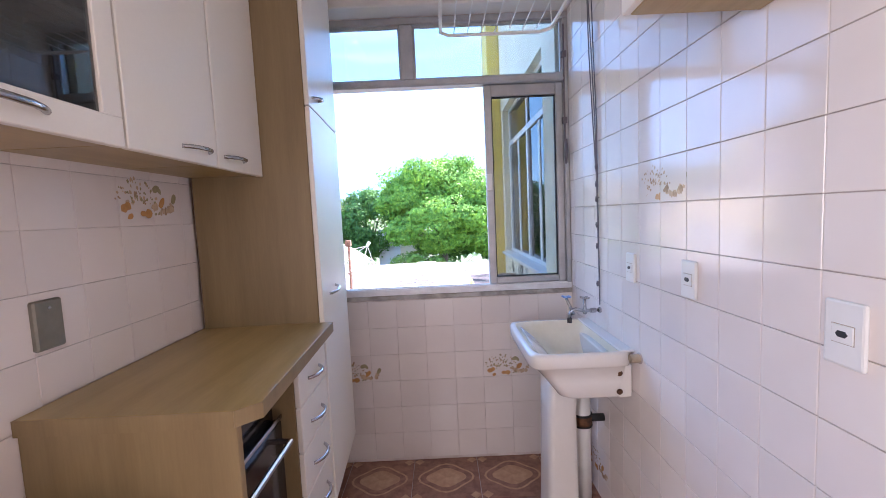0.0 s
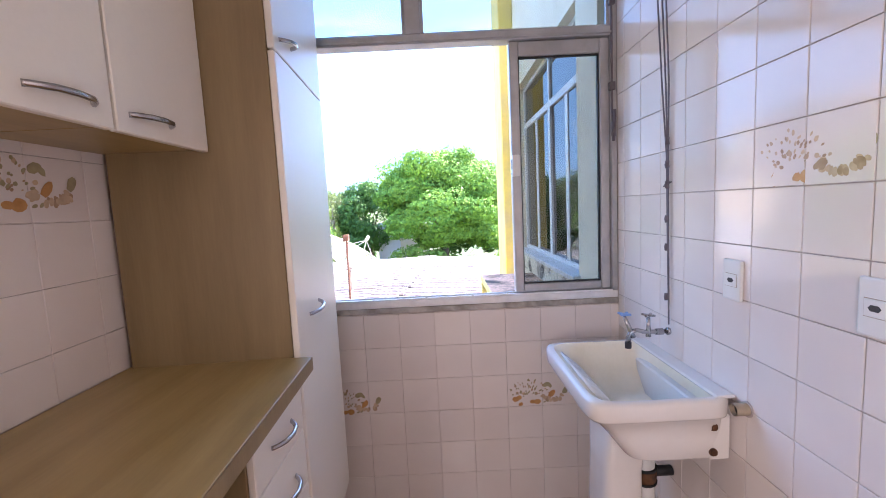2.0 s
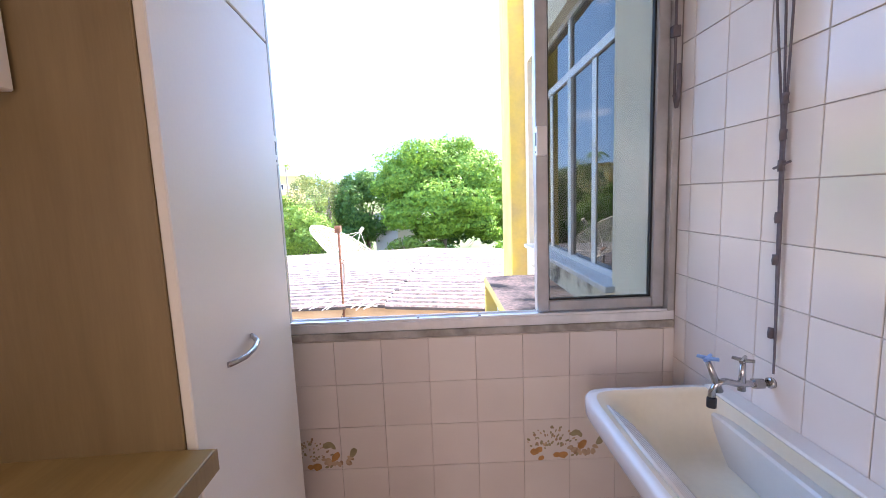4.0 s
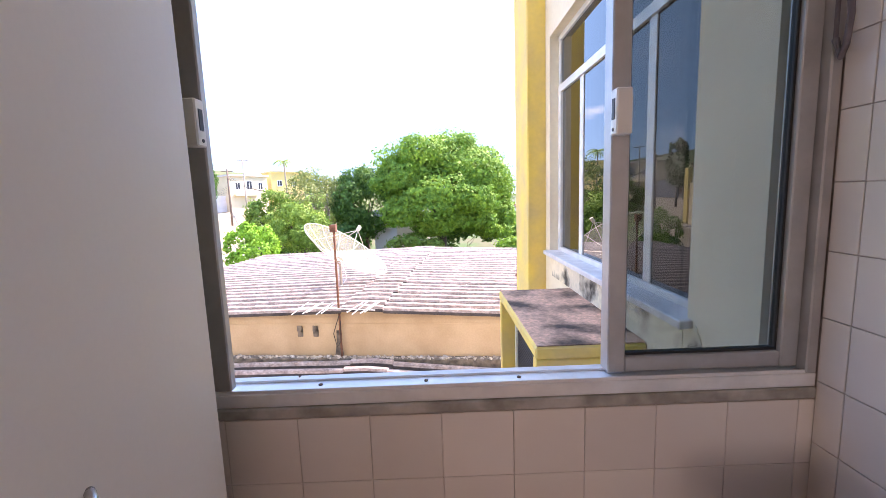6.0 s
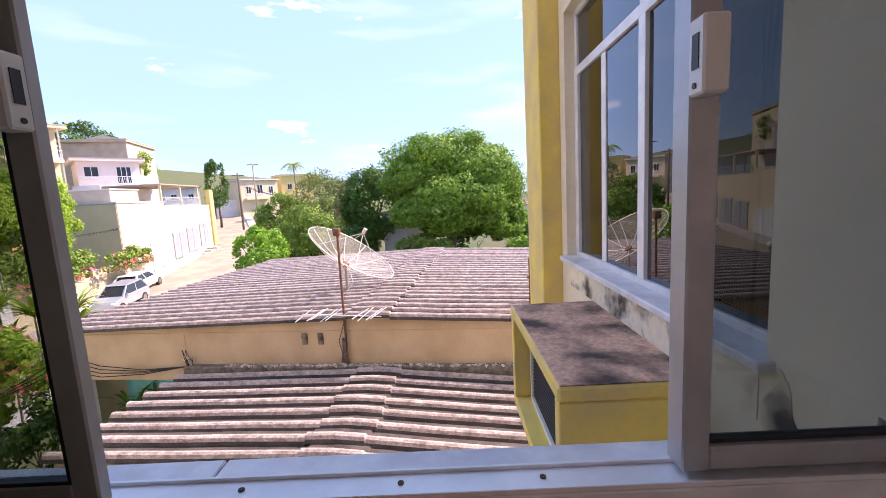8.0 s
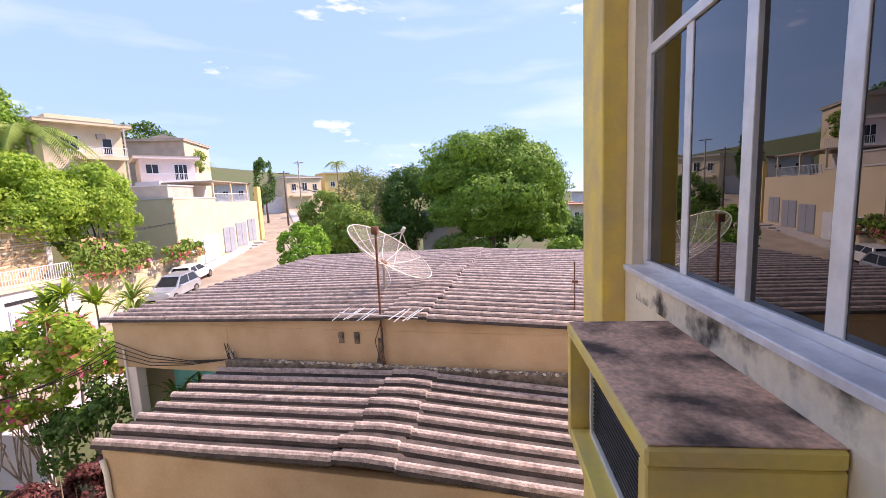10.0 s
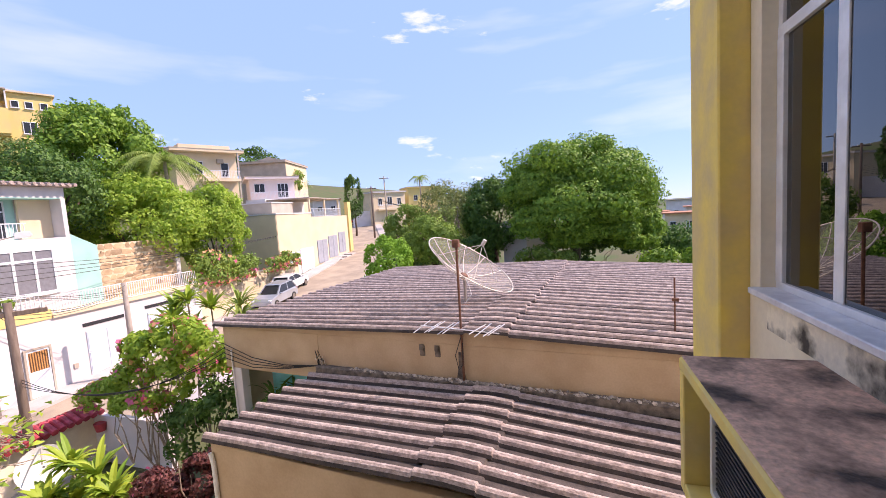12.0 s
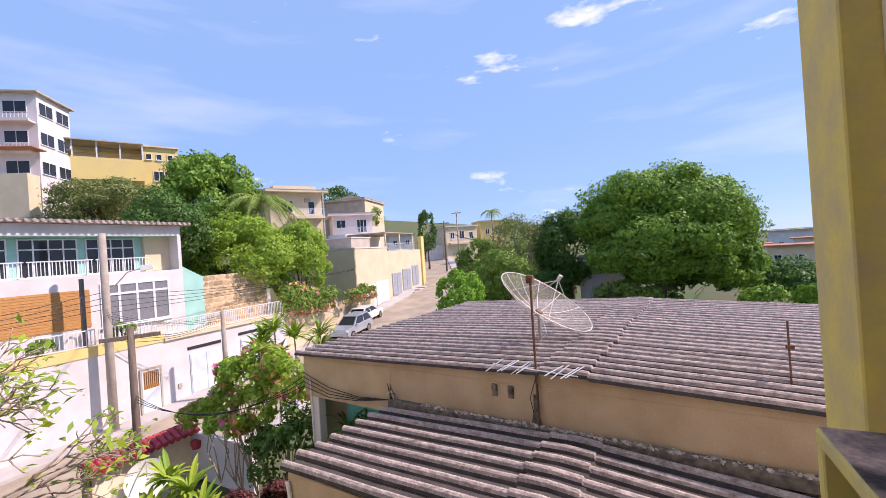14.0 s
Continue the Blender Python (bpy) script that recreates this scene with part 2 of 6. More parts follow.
M_TEAL = make_mat("teal_wall_paint", (0.36, 0.66, 0.60), 0.8, scale=1.0, fine=0.05)
M_ORANGE = make_mat("orange_brick_cladding", (0.60, 0.30, 0.10), 0.85, color2=(0.46, 0.22, 0.08), scale=5, stretch=(1, 1, 5), fine=0.25)
M_STONE = make_mat("flagstone", (0.60, 0.43, 0.27), 0.85, color2=(0.42, 0.28, 0.16), scale=2.5, fine=0.15, rand=0.3, bump=0.2)
M_PANE = make_mat("far_window_pane", (0.035, 0.038, 0.045), 0.08, scale=1.0, spec=0.35)
M_FRAMEW = make_mat("white_frame_paint", (0.78, 0.80, 0.84), 0.5, scale=2)
M_GATE = make_mat("pale_blue_gate", (0.66, 0.72, 0.80), 0.55, scale=2, fine=0.04)
M_GATEG = make_mat("grey_gate", (0.36, 0.38, 0.43), 0.55, scale=2, fine=0.06)
M_REDT = make_mat("red_roof_tile", (0.58, 0.07, 0.10), 0.7, color2=(0.40, 0.05, 0.06), scale=5, fine=0.2, rand=0.2)
M_TERRA = make_mat("terracotta_roof", (0.50, 0.22, 0.12), 0.85, color2=(0.38, 0.16, 0.09), scale=2, fine=0.2)
M_CONC = make_mat("concrete_pole", (0.42, 0.36, 0.31), 0.9, color2=(0.33, 0.28, 0.24), scale=3, fine=0.15)
M_POLEW = make_mat("weathered_pole", (0.20, 0.15, 0.12), 0.9, color2=(0.14, 0.10, 0.08), scale=4, stretch=(4, 4, 0.6), fine=0.2)
M_WIRE = make_mat("black_cable", (0.02, 0.02, 0.02), 0.6)
M_MAST = make_mat("rusty_mast", (0.22, 0.10, 0.06), 0.8, color2=(0.12, 0.05, 0.03), scale=12, fine=0.2)
M_DISH = make_mat("dish_metal", (0.70, 0.64, 0.56), 0.5, 0.3, scale=10)
M_BARK = make_mat("bark", (0.14, 0.10, 0.07), 0.95, color2=(0.08, 0.055, 0.04), scale=4, stretch=(3, 3, 0.6), bump=0.6, fine=0.25)
M_BARKP = make_mat("pale_bark", (0.42, 0.34, 0.27), 0.9, color2=(0.28, 0.21, 0.16), scale=6, bump=0.3, fine=0.2)
M_CARW = make_mat("white_car_paint", (0.80, 0.80, 0.82), 0.2, scale=1, fine=0.01)
M_CARS = make_mat("silver_car_paint", (0.50, 0.53, 0.58), 0.25, 0.4, scale=1, fine=0.01)
M_CARR = make_mat("red_car_paint", (0.45, 0.03, 0.03), 0.25, scale=1, fine=0.01)
M_TYRE = make_mat("tyre", (0.025, 0.025, 0.025), 0.8)
M_TAIL = make_mat("red_lamp_glass", (0.5, 0.02, 0.02), 0.2)
L_MANGO = make_leaf("leaf_mango", (0.28, 0.46, 0.05), (0.11, 0.25, 0.03))
L_DARK = make_leaf("leaf_dark", (0.12, 0.25, 0.04), (0.05, 0.13, 0.025))
L_BRIGHT = make_leaf("leaf_bright", (0.30, 0.55, 0.05), (0.16, 0.36, 0.03))
L_OLIVE = make_leaf("leaf_olive", (0.30, 0.34, 0.10), (0.16, 0.20, 0.06))
L_MID = make_leaf("leaf_mid", (0.29, 0.43, 0.07), (0.14, 0.25, 0.04))
L_GARDEN = make_leaf("leaf_garden", (0.48, 0.64, 0.10), (0.24, 0.42, 0.05), 0.5)
L_LIME = make_leaf("leaf_lime", (0.42, 0.52, 0.05), (0.18, 0.34, 0.04))
L_PINK = make_leaf("petal_pink", (0.88, 0.22, 0.38), (0.75, 0.12, 0.22))
L_ORANGE = make_leaf("petal_orange", (0.92, 0.50, 0.26), (0.85, 0.36, 0.22))
L_MAROON = make_leaf("leaf_maroon", (0.24, 0.075, 0.07), (0.10, 0.04, 0.035))
L_RUSTY = make_leaf("leaf_rusty", (0.72, 0.34, 0.10), (0.45, 0.20, 0.06))
L_PALM = make_leaf("leaf_palm", (0.36, 0.46, 0.10), (0.18, 0.28, 0.05))

# ---- building helpers ----
def part(name, bm, material, parent=None, label="", smooth=False):
    """Links a bmesh as one mesh object under a thing or a part."""
    me = bpy.data.meshes.new(name)
    bm.normal_update()
    bm.to_mesh(me)
    bm.free()
    me.materials.append(material)
    if smooth:
        for p in me.polygons:
            p.use_smooth = True
    ob = new(name, me)
    if parent:
        ob.parent = parent
    if label:
        ob["label"] = label
    return ob


def thing(name, m=None, label="", category="", group="", kind=""):
    ob = new(name)
    ob.empty_display_size = 0.1
    if m is not None:
        ob.matrix_basis = m
    return tagged(ob, label, category, group, kind)


def add_box(bm, x0, y0, z0, x1, y1, z1, m=None):
    x0, x1, y0, y1, z0, z1 = min(x0, x1), max(x0, x1), min(y0, y1), max(y0, y1), min(z0, z1), max(z0, z1)
    co = [(x, y, z) for z in (z0, z1) for y in (y0, y1) for x in (x0, x1)]
    v = [bm.verts.new(m @ Vector(c) if m else c) for c in co]
    for f in ((0, 2, 3, 1), (4, 5, 7, 6), (0, 1, 5, 4), (2, 6, 7, 3), (0, 4, 6, 2), (1, 3, 7, 5)):
        bm.faces.new([v[i] for i in f])
    return bm


def box(x0, y0, z0, x1, y1, z1, bevel=0.0, m=None, seg=1):
    bm = add_box(bmesh.new(), x0, y0, z0, x1, y1, z1, m)
    if bevel:
        bmesh.ops.bevel(bm, geom=bm.edges[:], offset=bevel, segments=seg, profile=0.5, affect="EDGES")
    return bm


def add_tube(bm, pts, r, sides=8, r2=None, cap=True):
    """A round bar along pts, from radius r to r2."""
    pts = [Vector(p) for p in pts]
    r2 = r if r2 is None else r2
    rings, up = [], Vector((0.13, 0.31, 0.94)).normalized()
    for i, p in enumerate(pts):
        d = (pts[min(i + 1, len(pts) - 1)] - pts[max(i - 1, 0)]).normalized()
        a = d.cross(up)
        if a.length < 0.05:
            a = d.cross(Vector((1, 0, 0)))
        a.normalize()
        b = d.cross(a)
        k = r + (r2 - r) * i / max(1, len(pts) - 1)
        rings.append([bm.verts.new(p + (a * math.cos(t) + b * math.sin(t)) * k)
                      for t in (2 * math.pi * j / sides for j in range(sides))])
    for A, B in zip(rings, rings[1:]):
        for j in range(sides):
            bm.faces.new((A[j], A[(j + 1) % sides], B[(j + 1) % sides], B[j]))
    if cap:
        bm.faces.new(rings[0][::-1])
        bm.faces.new(rings[-1])
    return bm


def tube(pts, r, sides=8, r2=None):
    return add_tube(bmesh.new(), pts, r, sides, r2)


def prism(poly, axis, a, b, bevel=0.0):
    """A polygon (two coordinates) drawn out along an axis from a to b."""
    def at(p, s):
        return {"x": (s, p[0], p[1]), "y": (p[0], s, p[1]), "z": (p[0], p[1], s)}[axis]
    bm = bmesh.new()
    A, B = [bm.verts.new(at(p, a)) for p in poly], [bm.verts.new(at(p, b)) for p in poly]
    bm.faces.new(A), bm.faces.new(B[::-1])
    for i in range(len(poly)):
        j = (i + 1) % len(poly)
        bm.faces.new((A[j], A[i], B[i], B[j]))
    bmesh.ops.recalc_face_normals(bm, faces=bm.faces[:])
    if bevel:
        bmesh.ops.bevel(bm, geom=bm.edges[:], offset=bevel, segments=2, profile=0.5, affect="EDGES")
    return bm


def ring_frame(x0, z0, x1, z1, t, y0, y1, m=None):
    """A rectangular frame in one piece, in the local x-z plane."""
    bm = bmesh.new()
    loops = []
    for y in (y0, y1):
        for k in (0.0, t):
            loops.append([bm.verts.new(m @ Vector(p) if m else p) for p in ((x0 + k, y, z0 + k), (x1 - k, y, z0 + k), (x1 - k, y, z1 - k), (x0 + k, y, z1 - k))])
    fo, fi, bo, bi = loops
    for j in range(4):
        q = (j + 1) % 4
        for A, B in ((fo, fi), (fi, bi), (bi, bo), (bo, fo)):
            bm.faces.new((A[j], A[q], B[q], B[j]))
    bmesh.ops.recalc_face_normals(bm, faces=bm.faces[:])
    return bm


def arc(c, r, a0, a1, n=8):
    """Points on an arc in a plane, degrees."""
    return [(c[0] + r * math.cos(radians(a0 + (a1 - a0) * i / n)), c[1] + r * math.sin(radians(a0 + (a1 - a0) * i / n))) for i in range(n + 1)]


def grow(rng, k):
    return rng.normal(0, 1, (k, 3))


def leaf_mesh(name, pts, nrm, size, rng, material, parent, label="", aspect=0.55, droop=0.35, vary=0.5):
    """Many small folded leaves at pts, each turned roughly to nrm."""
    k = len(pts)
    n = nrm / (np.linalg.norm(nrm, axis=1)[:, None] + 1e-9) + grow(rng, k) * 0.42
    n /= np.linalg.norm(n, axis=1)[:, None] + 1e-9
    t = np.cross(n, grow(rng, k))
    t[:, 2] -= droop
    t -= n * (t * n).sum(1)[:, None]
    t /= np.linalg.norm(t, axis=1)[:, None] + 1e-9
    s = np.cross(n, t)
    L = (size * (1 - vary + 2 * vary * rng.random(k)))[:, None]
    W = L * aspect * 0.5
    a, c = pts - t * L * 0.5, pts + t * L * 0.5 - n * L * 0.12
    b, d = pts + s * W + n * L * 0.08, pts - s * W + n * L * 0.08
    co = np.stack([a, b, c, d], 1).reshape(-1, 3)
    me = bpy.data.meshes.new(name)
    me.vertices.add(4 * k), me.loops.add(4 * k), me.polygons.add(k)
    me.vertices.foreach_set("co", co.astype(np.float32).ravel())
    me.loops.foreach_set("vertex_index", np.arange(4 * k, dtype=np.int32))
    me.polygons.foreach_set("loop_start", np.arange(0, 4 * k, 4, dtype=np.int32))
    me.update(calc_edges=True)
    me.validate()
    me.materials.append(material)
    ob = new(name, me)
    ob.parent = parent
    if label:
        ob["label"] = label
    return ob


def crown_points(rng, centre, radii, lumps, per, lump=0.36, low=-0.55):
    """Points and outward normals on a crown of uneven flattened clumps, with loose sprigs between."""
    P, N = [], []
    centre, radii = np.array(centre), np.array(radii)
    for i in range(lumps):
        d = grow(rng, 1)[0]
        d /= np.linalg.norm(d)
        if d[2] < low:
            d[2] = -d[2] * 0.5
        r = lump * (0.38 + 0.95 * rng.random() ** 1.4)
        c = d * (1 - r * 0.75) * (0.86 + 0.19 * rng.random())
        m = max(40, int(per * (r / lump) ** 1.6 * 1.15))
        q = grow(rng, m)
        q /= np.linalg.norm(q, axis=1)[:, None]
        k = r * (0.74 + 0.34 * rng.random((m, 1)))
        rag = 1 + 0.16 * np.sin(q[:, :1] * 7 + i) * np.sin(q[:, 1:2] * 6 + 2 * i) + 0.10 * np.sin(q[:, 2:] * 11 + i)
        p = c + q * k * rag * np.array([1.04, 1.04, 0.95])
        keep = ((p @ d) > (c @ d) - r * 0.45) & (q[:, 2] > -0.95 + 0.5 * rng.random(m))
        P.append((p * radii + centre)[keep])
        N.append(((q + d * 0.2) / radii * radii.mean())[keep])
    return np.concatenate(P), np.concatenate(N)


def tree(name, base, centre, radii, material, label, size=0.3, lumps=36, per=420, trunk=0.25, seed=1, bark=None, lump=0.36, limbs=6, category="tree", group="", low=-0.9, lobes=()):
    """A tapered trunk with limbs that reach into a crown of small leaves."""
    rng = np.random.default_rng(seed)
    size, per = size * 0.66, int(per * 1.75)
    base, centre = Vector(base), Vector(centre)
    ob = thing(name, Matrix.Translation(base), label, category, group)
    c, R = centre - base, Vector(radii)
    fork = Vector((c.x * 0.5, c.y * 0.5, max(0.4, (c.z - R.z) * 0.9 + 0.25 * R.z)))
    bm = tube([(0, 0, -0.2), fork * 0.35 + Vector((0.05, 0.03, 0)), fork * 0.7, fork], trunk, 10, trunk * 0.7)
    part("trunk", bm, bark or M_BARK, ob, smooth=True)
    bm = bmesh.new()
    for i in range(limbs):
        a = 2 * math.pi * (i + 0.4 * rng.random()) / limbs
        tip = c + Vector((math.cos(a) * R.x * 0.6, math.sin(a) * R.y * 0.6, R.z * (0.5 * rng.random() - 0.1)))
        mid = fork.lerp(tip, 0.5) + Vector((0, 0, 0.12 * R.z))
        add_tube(bm, [fork - Vector((0, 0, trunk * 0.5)), mid, tip], trunk * 0.5, 6, trunk * 0.12)
    part("limbs", bm, bark or M_BARK, ob, smooth=True)
    P, N = crown_points(rng, c, radii, lumps, per, lump, low)
    for off, r in lobes:
        p, q = crown_points(rng, c + off, r, 13, int(per * 1.3), 0.46, -0.5)
        P, N = np.concatenate((P, p)), np.concatenate((N, q))
    leaf_mesh("crown", P, N, size, rng, material, ob)
    return ob


def palm_fronds(ob, top, n, length, material, rng, droop=0.6, width=0.5):
    """Feathered fronds that arch out from a point."""
    for i in range(n):
        a = 2 * math.pi * i / n + rng.random() * 0.5
        rise = 0.15 + 0.75 * rng.random()
        P = []
        for k in range(9):
            s = k / 8
            P.append(Vector((math.cos(a) * length * s, math.sin(a) * length * s, length * (rise * s - (droop + rise * 0.4) * s * s))) + top)
        bm = add_tube(bmesh.new(), P, 0.02 * length / 2, 4, 0.005)
        side = Vector((-math.sin(a), math.cos(a), 0))
        for k in range(1, 33):
            s = k / 33
            p = P[min(7, int(s * 8))].lerp(P[min(8, int(s * 8) + 1)], s * 8 - int(s * 8))
            d = (P[min(8, int(s * 8) + 1)] - P[min(7, int(s * 8))]).normalized()
            w = width * math.sin(math.pi * min(1, s * 0.9 + 0.12)) * (0.8 + 0.4 * rng.random())
            for sg in (-1, 1):
                e = p + side * sg * w * 0.8 + d * w * 0.5 - Vector((0, 0, w * 0.45))
                bm.faces.new([bm.verts.new(q) for q in (p - d * 0.012 * length, e, p + d * 0.012 * length)])
        part("frond", bm, material, ob)


def rosette(name, at, n, length, width, material, seed, label, stem=0.0, category="plant", group="", arch=0.85):
    """A plant of broad strap leaves that arch from one heart, on a stem."""
    rng = np.random.default_rng(seed)
    ob = thing(name, Matrix.Translation(at), label, category, group)
    part("stem", tube([(0, 0, 0), (0.02, 0, stem * 0.5 + 0.02), (0, 0, stem + 0.06)], 0.035, 6, 0.025), M_BARKP, ob)
    bm = bmesh.new()
    for i in range(n):
        a, rise = rng.random() * 6.283, 0.35 + 1.35 * rng.random()
        L = length * (0.65 + 0.5 * rng.random())
        side = Vector((-math.sin(a), math.cos(a), 0))
        last = None
        for k in range(6):
            s = k / 5
            p = Vector((math.cos(a) * L * s * 0.9, math.sin(a) * L * s * 0.9, stem + L * (rise * s - arch * s * s)))
            w = width * math.sin(math.pi * (0.12 + 0.86 * s)) * 0.5
            row = [bm.verts.new(p - side * w + Vector((0, 0, w * 0.35))), bm.verts.new(p), bm.verts.new(p + side * w + Vector((0, 0, w * 0.35)))]
            if last:
                bm.faces.new((last[0], last[1], row[1], row[0])), bm.faces.new((last[1], last[2], row[2], row[1]))
            last = row
    part("leaves", bm, material, ob)
    return ob


def shrub(name, at, blobs, material, label, size, per, seed, flowers=None, flower_size=0.12, flower_share=0.08, twigs=14, category="shrub"):
    """A loose bush: twigs from the ground, leaves in lumps, and its flowers."""
    rng = np.random.default_rng(seed)
    ob = thing(name, Matrix.Translation(at), label, category)
    at = Vector(at)
    bm = bmesh.new()
    P, N = [], []
    for i, (c, r) in enumerate(blobs):
        c = Vector(c) - at
        for j in range(max(2, twigs // len(blobs))):
            tip = c + Vector(grow(rng, 1)[0]) * 0.35 * Vector(r).length / 1.7
            add_tube(bm, [(c.x * 0.75, c.y * 0.75, -0.1), (c.x * 0.85 + rng.normal(0, 0.2), c.y * 0.85 + rng.normal(0, 0.2), tip.z * 0.45), (tip.x * 0.97, tip.y * 0.97, tip.z * 0.8), tip], 0.025, 5, 0.008)
        p, n = crown_points(rng, c, r, 9, per, 0.5, -0.8)
        P.append(p), N.append(n)
    part("twig", bm, M_BARKP, ob)["kind"] = "stuff"
    P, N = np.concatenate(P), np.concatenate(N)
    leaf_mesh("foliage", P, N, size, rng, material, ob)
    for f in flowers or ():
        k = rng.random(len(P)) < flower_share
        k &= np.sin(P[:, 0] * 2.1 + P[:, 2] * 3.0 + seed) > 0.25
        leaf_mesh("blossom", P[k] + N[k] / np.linalg.norm(N[k], axis=1)[:, None] * 0.05, N[k], flower_size, rng, f, ob, aspect=0.9)["kind"] = "stuff"
    return ob

# ---- the room: large structure ----
TILE, ROW0, COLR = 0.15, 0.768, -0.82     # tile size; a joint's height; a joint on the right wall
WY, TILEW, ROWH, ROWW, COLW = 0.15, 0.1655, 0.160, 0.713, -1.032     # window wall: its face, tile width and height, joints
CEIL, FLOOR = 2.60, -0.10
XL, YB = -1.72, -4.6
part("floor", box(XL - 0.15, YB - 0.15, -0.30, 0.15, 0.27, FLOOR - 0.004), M_GROUT)["kind"] = "structure"
part("ceiling", box(XL - 0.15, YB - 0.15, CEIL, 0.15, 0.27, CEIL + 0.15), M_PAINT)["kind"] = "structure"
wall_right = tagged(part("wall_right", box(0.002, YB - 0.15, -0.30, 0.15, 0.27, CEIL), M_GROUTR), "white glazed tile wall", "wall", kind="structure")
bm = add_box(bmesh.new(), XL - 0.15, -3.0, -0.30, XL - 0.002, 0.27, CEIL)
add_box(bm, XL - 0.15, YB - 0.15, -0.30, XL - 0.002, -4.1, CEIL)
add_box(bm, XL - 0.15, -4.1, 2.1, XL - 0.002, -3.0, CEIL)
wall_left = tagged(part("wall_left", bm, M_GROUTL), "white glazed tile wall", "wall", kind="structure")
bm = add_box(bmesh.new(), XL, WY + 0.002, -0.30, 0.0, 0.27, 0.877)
add_box(bm, XL, WY + 0.002, 2.452, 0.0, 0.27, CEIL)
wall_window = tagged(part("wall_window", bm, M_GROUTL), "tiled wall below and plaster above the window", "wall", kind="structure")
tagged(part("window_lintel", box(XL, 0.02, 2.452, -0.004, WY + 0.001, CEIL, 0.006), M_PAINT), kind="structure")
# assumed opening for the fill lamp, behind, and an unseen room beyond it
bm = add_box(bmesh.new(), XL - 1.5, -4.6, -0.15, XL - 1.4, -2.6, 2.6)
add_box(bm, XL - 1.4, -2.7, -0.15, XL - 0.151, -2.6, 2.6)
add_box(bm, XL - 1.4, -4.6, -0.15, XL - 0.151, -4.5, 2.6)
add_box(bm, XL - 1.4, -4.5, -0.15, XL - 0.151, -2.7, FLOOR)
add_box(bm, XL - 1.4, -4.5, 2.5, XL - 0.151, -2.7, 2.6)
tagged(part("wall_unseen_room", bm, M_PAINT), kind="structure")
bm = add_box(bmesh.new(), XL, YB - 0.15, -0.30, 0.0, YB, CEIL)
tagged(part("wall_back", bm, M_PAINT), kind="structure")

# ---- window of the room ----
window = thing("window_1", None, "aluminium sliding window with one sash slid aside", "window", kind="structure")
FY0, FY1 = 0.147, 0.222
# track lighter than the sashes: the sky's sheen on it is put into the colour
part("bottom_track", box(XL, FY0, 0.9035, -0.003, FY1, 0.935, 0.002), M_ALUW, window)
part("track_lip", box(XL, FY0 + 0.003, 0.935, -0.003, FY0 + 0.007, 0.943, 0.001), M_ALUW, window)
part("track_rib", box(XL, 0.206, 0.935, -0.003, 0.211, 0.941, 0.001), M_ALUW, window)
part("jamb", box(-0.028, FY0, 0.935, -0.003, FY1, 2.415, 0.003), M_ALU, window)
part("top_rail", box(XL, FY0, 2.4155, -0.003, FY1, 2.45, 0.003), M_ALU, window)
part("transom", box(XL, FY0, 2.078, -0.0285, FY1, 2.118, 0.004), M_ALU, window)
part("transom_lip", box(XL, FY0 - 0.006, 2.084, -0.0285, FY0 - 0.0003, 2.092, 0.001), M_ALU, window)
part("mullion", box(-0.932, FY0 + 0.004, 2.1185, -0.862, FY1 - 0.004, 2.4145, 0.003), M_ALU, window)
for a, b in ((XL, -0.9325), (-0.8615, -0.0285)):
    p = part("pane", box(a, 0.183, 2.1185, b, 0.188, 2.4145), M_CLEAR, window)
    p.visible_shadow = False
    part("glazing_bead", ring_frame(a, 2.1186, b, 2.4144, 0.012, 0.172, 0.182), M_ALU, window)


def sash(x0, x1, y0, y1, label, lock_x, lock_z, side):
    """A sliding sash: stiles and rails, a pane in its gasket, a latch on one stile."""
    ob = part("sash_stile", box(x0, y0, 0.9432, x0 + 0.041, y1, 2.075, 0.003), M_ALU, window, label)
    part("stile", box(x1 - 0.041, y0, 0.9432, x1, y1, 2.075, 0.003), M_ALU, ob)
    part("bottom_rail", box(x0 + 0.041, y0 + 0.002, 0.9432, x1 - 0.041, y1 - 0.002, 0.980, 0.003), M_ALU, ob)
    part("top_rail", box(x0 + 0.041, y0 + 0.002, 2.012, x1 - 0.041, y1 - 0.002, 2.075, 0.003), M_ALU, ob)
    ym = (y0 + y1) / 2
    p = part("pane", box(x0 + 0.041, ym - 0.002, 0.980, x1 - 0.041, ym + 0.003, 2.012), M_GLASS, ob)
    p.visible_shadow = False
    part("gasket", ring_frame(x0 + 0.041, 0.980, x1 - 0.041, 2.012, 0.006, ym - 0.008, ym + 0.008), M_RUBBER, ob)
    lk = part("latch", box(lock_x - 0.017, y0 - 0.034, lock_z, lock_x + 0.017, y0 - 0.0005, lock_z + 0.095, 0.003), M_WPLAST, ob, "white latch")
    e = lock_x + side * 0.0175
    part("latch_slot", box(e - 0.0008, y0 - 0.024, lock_z + 0.032, e + 0.0008, y0 - 0.010, lock_z + 0.075), M_DARK, lk)
    part("latch_screw", tube([(e - 0.001, y0 - 0.016, lock_z + 0.012), (e + 0.001, y0 - 0.016, lock_z + 0.012)], 0.004), M_DARK, lk)


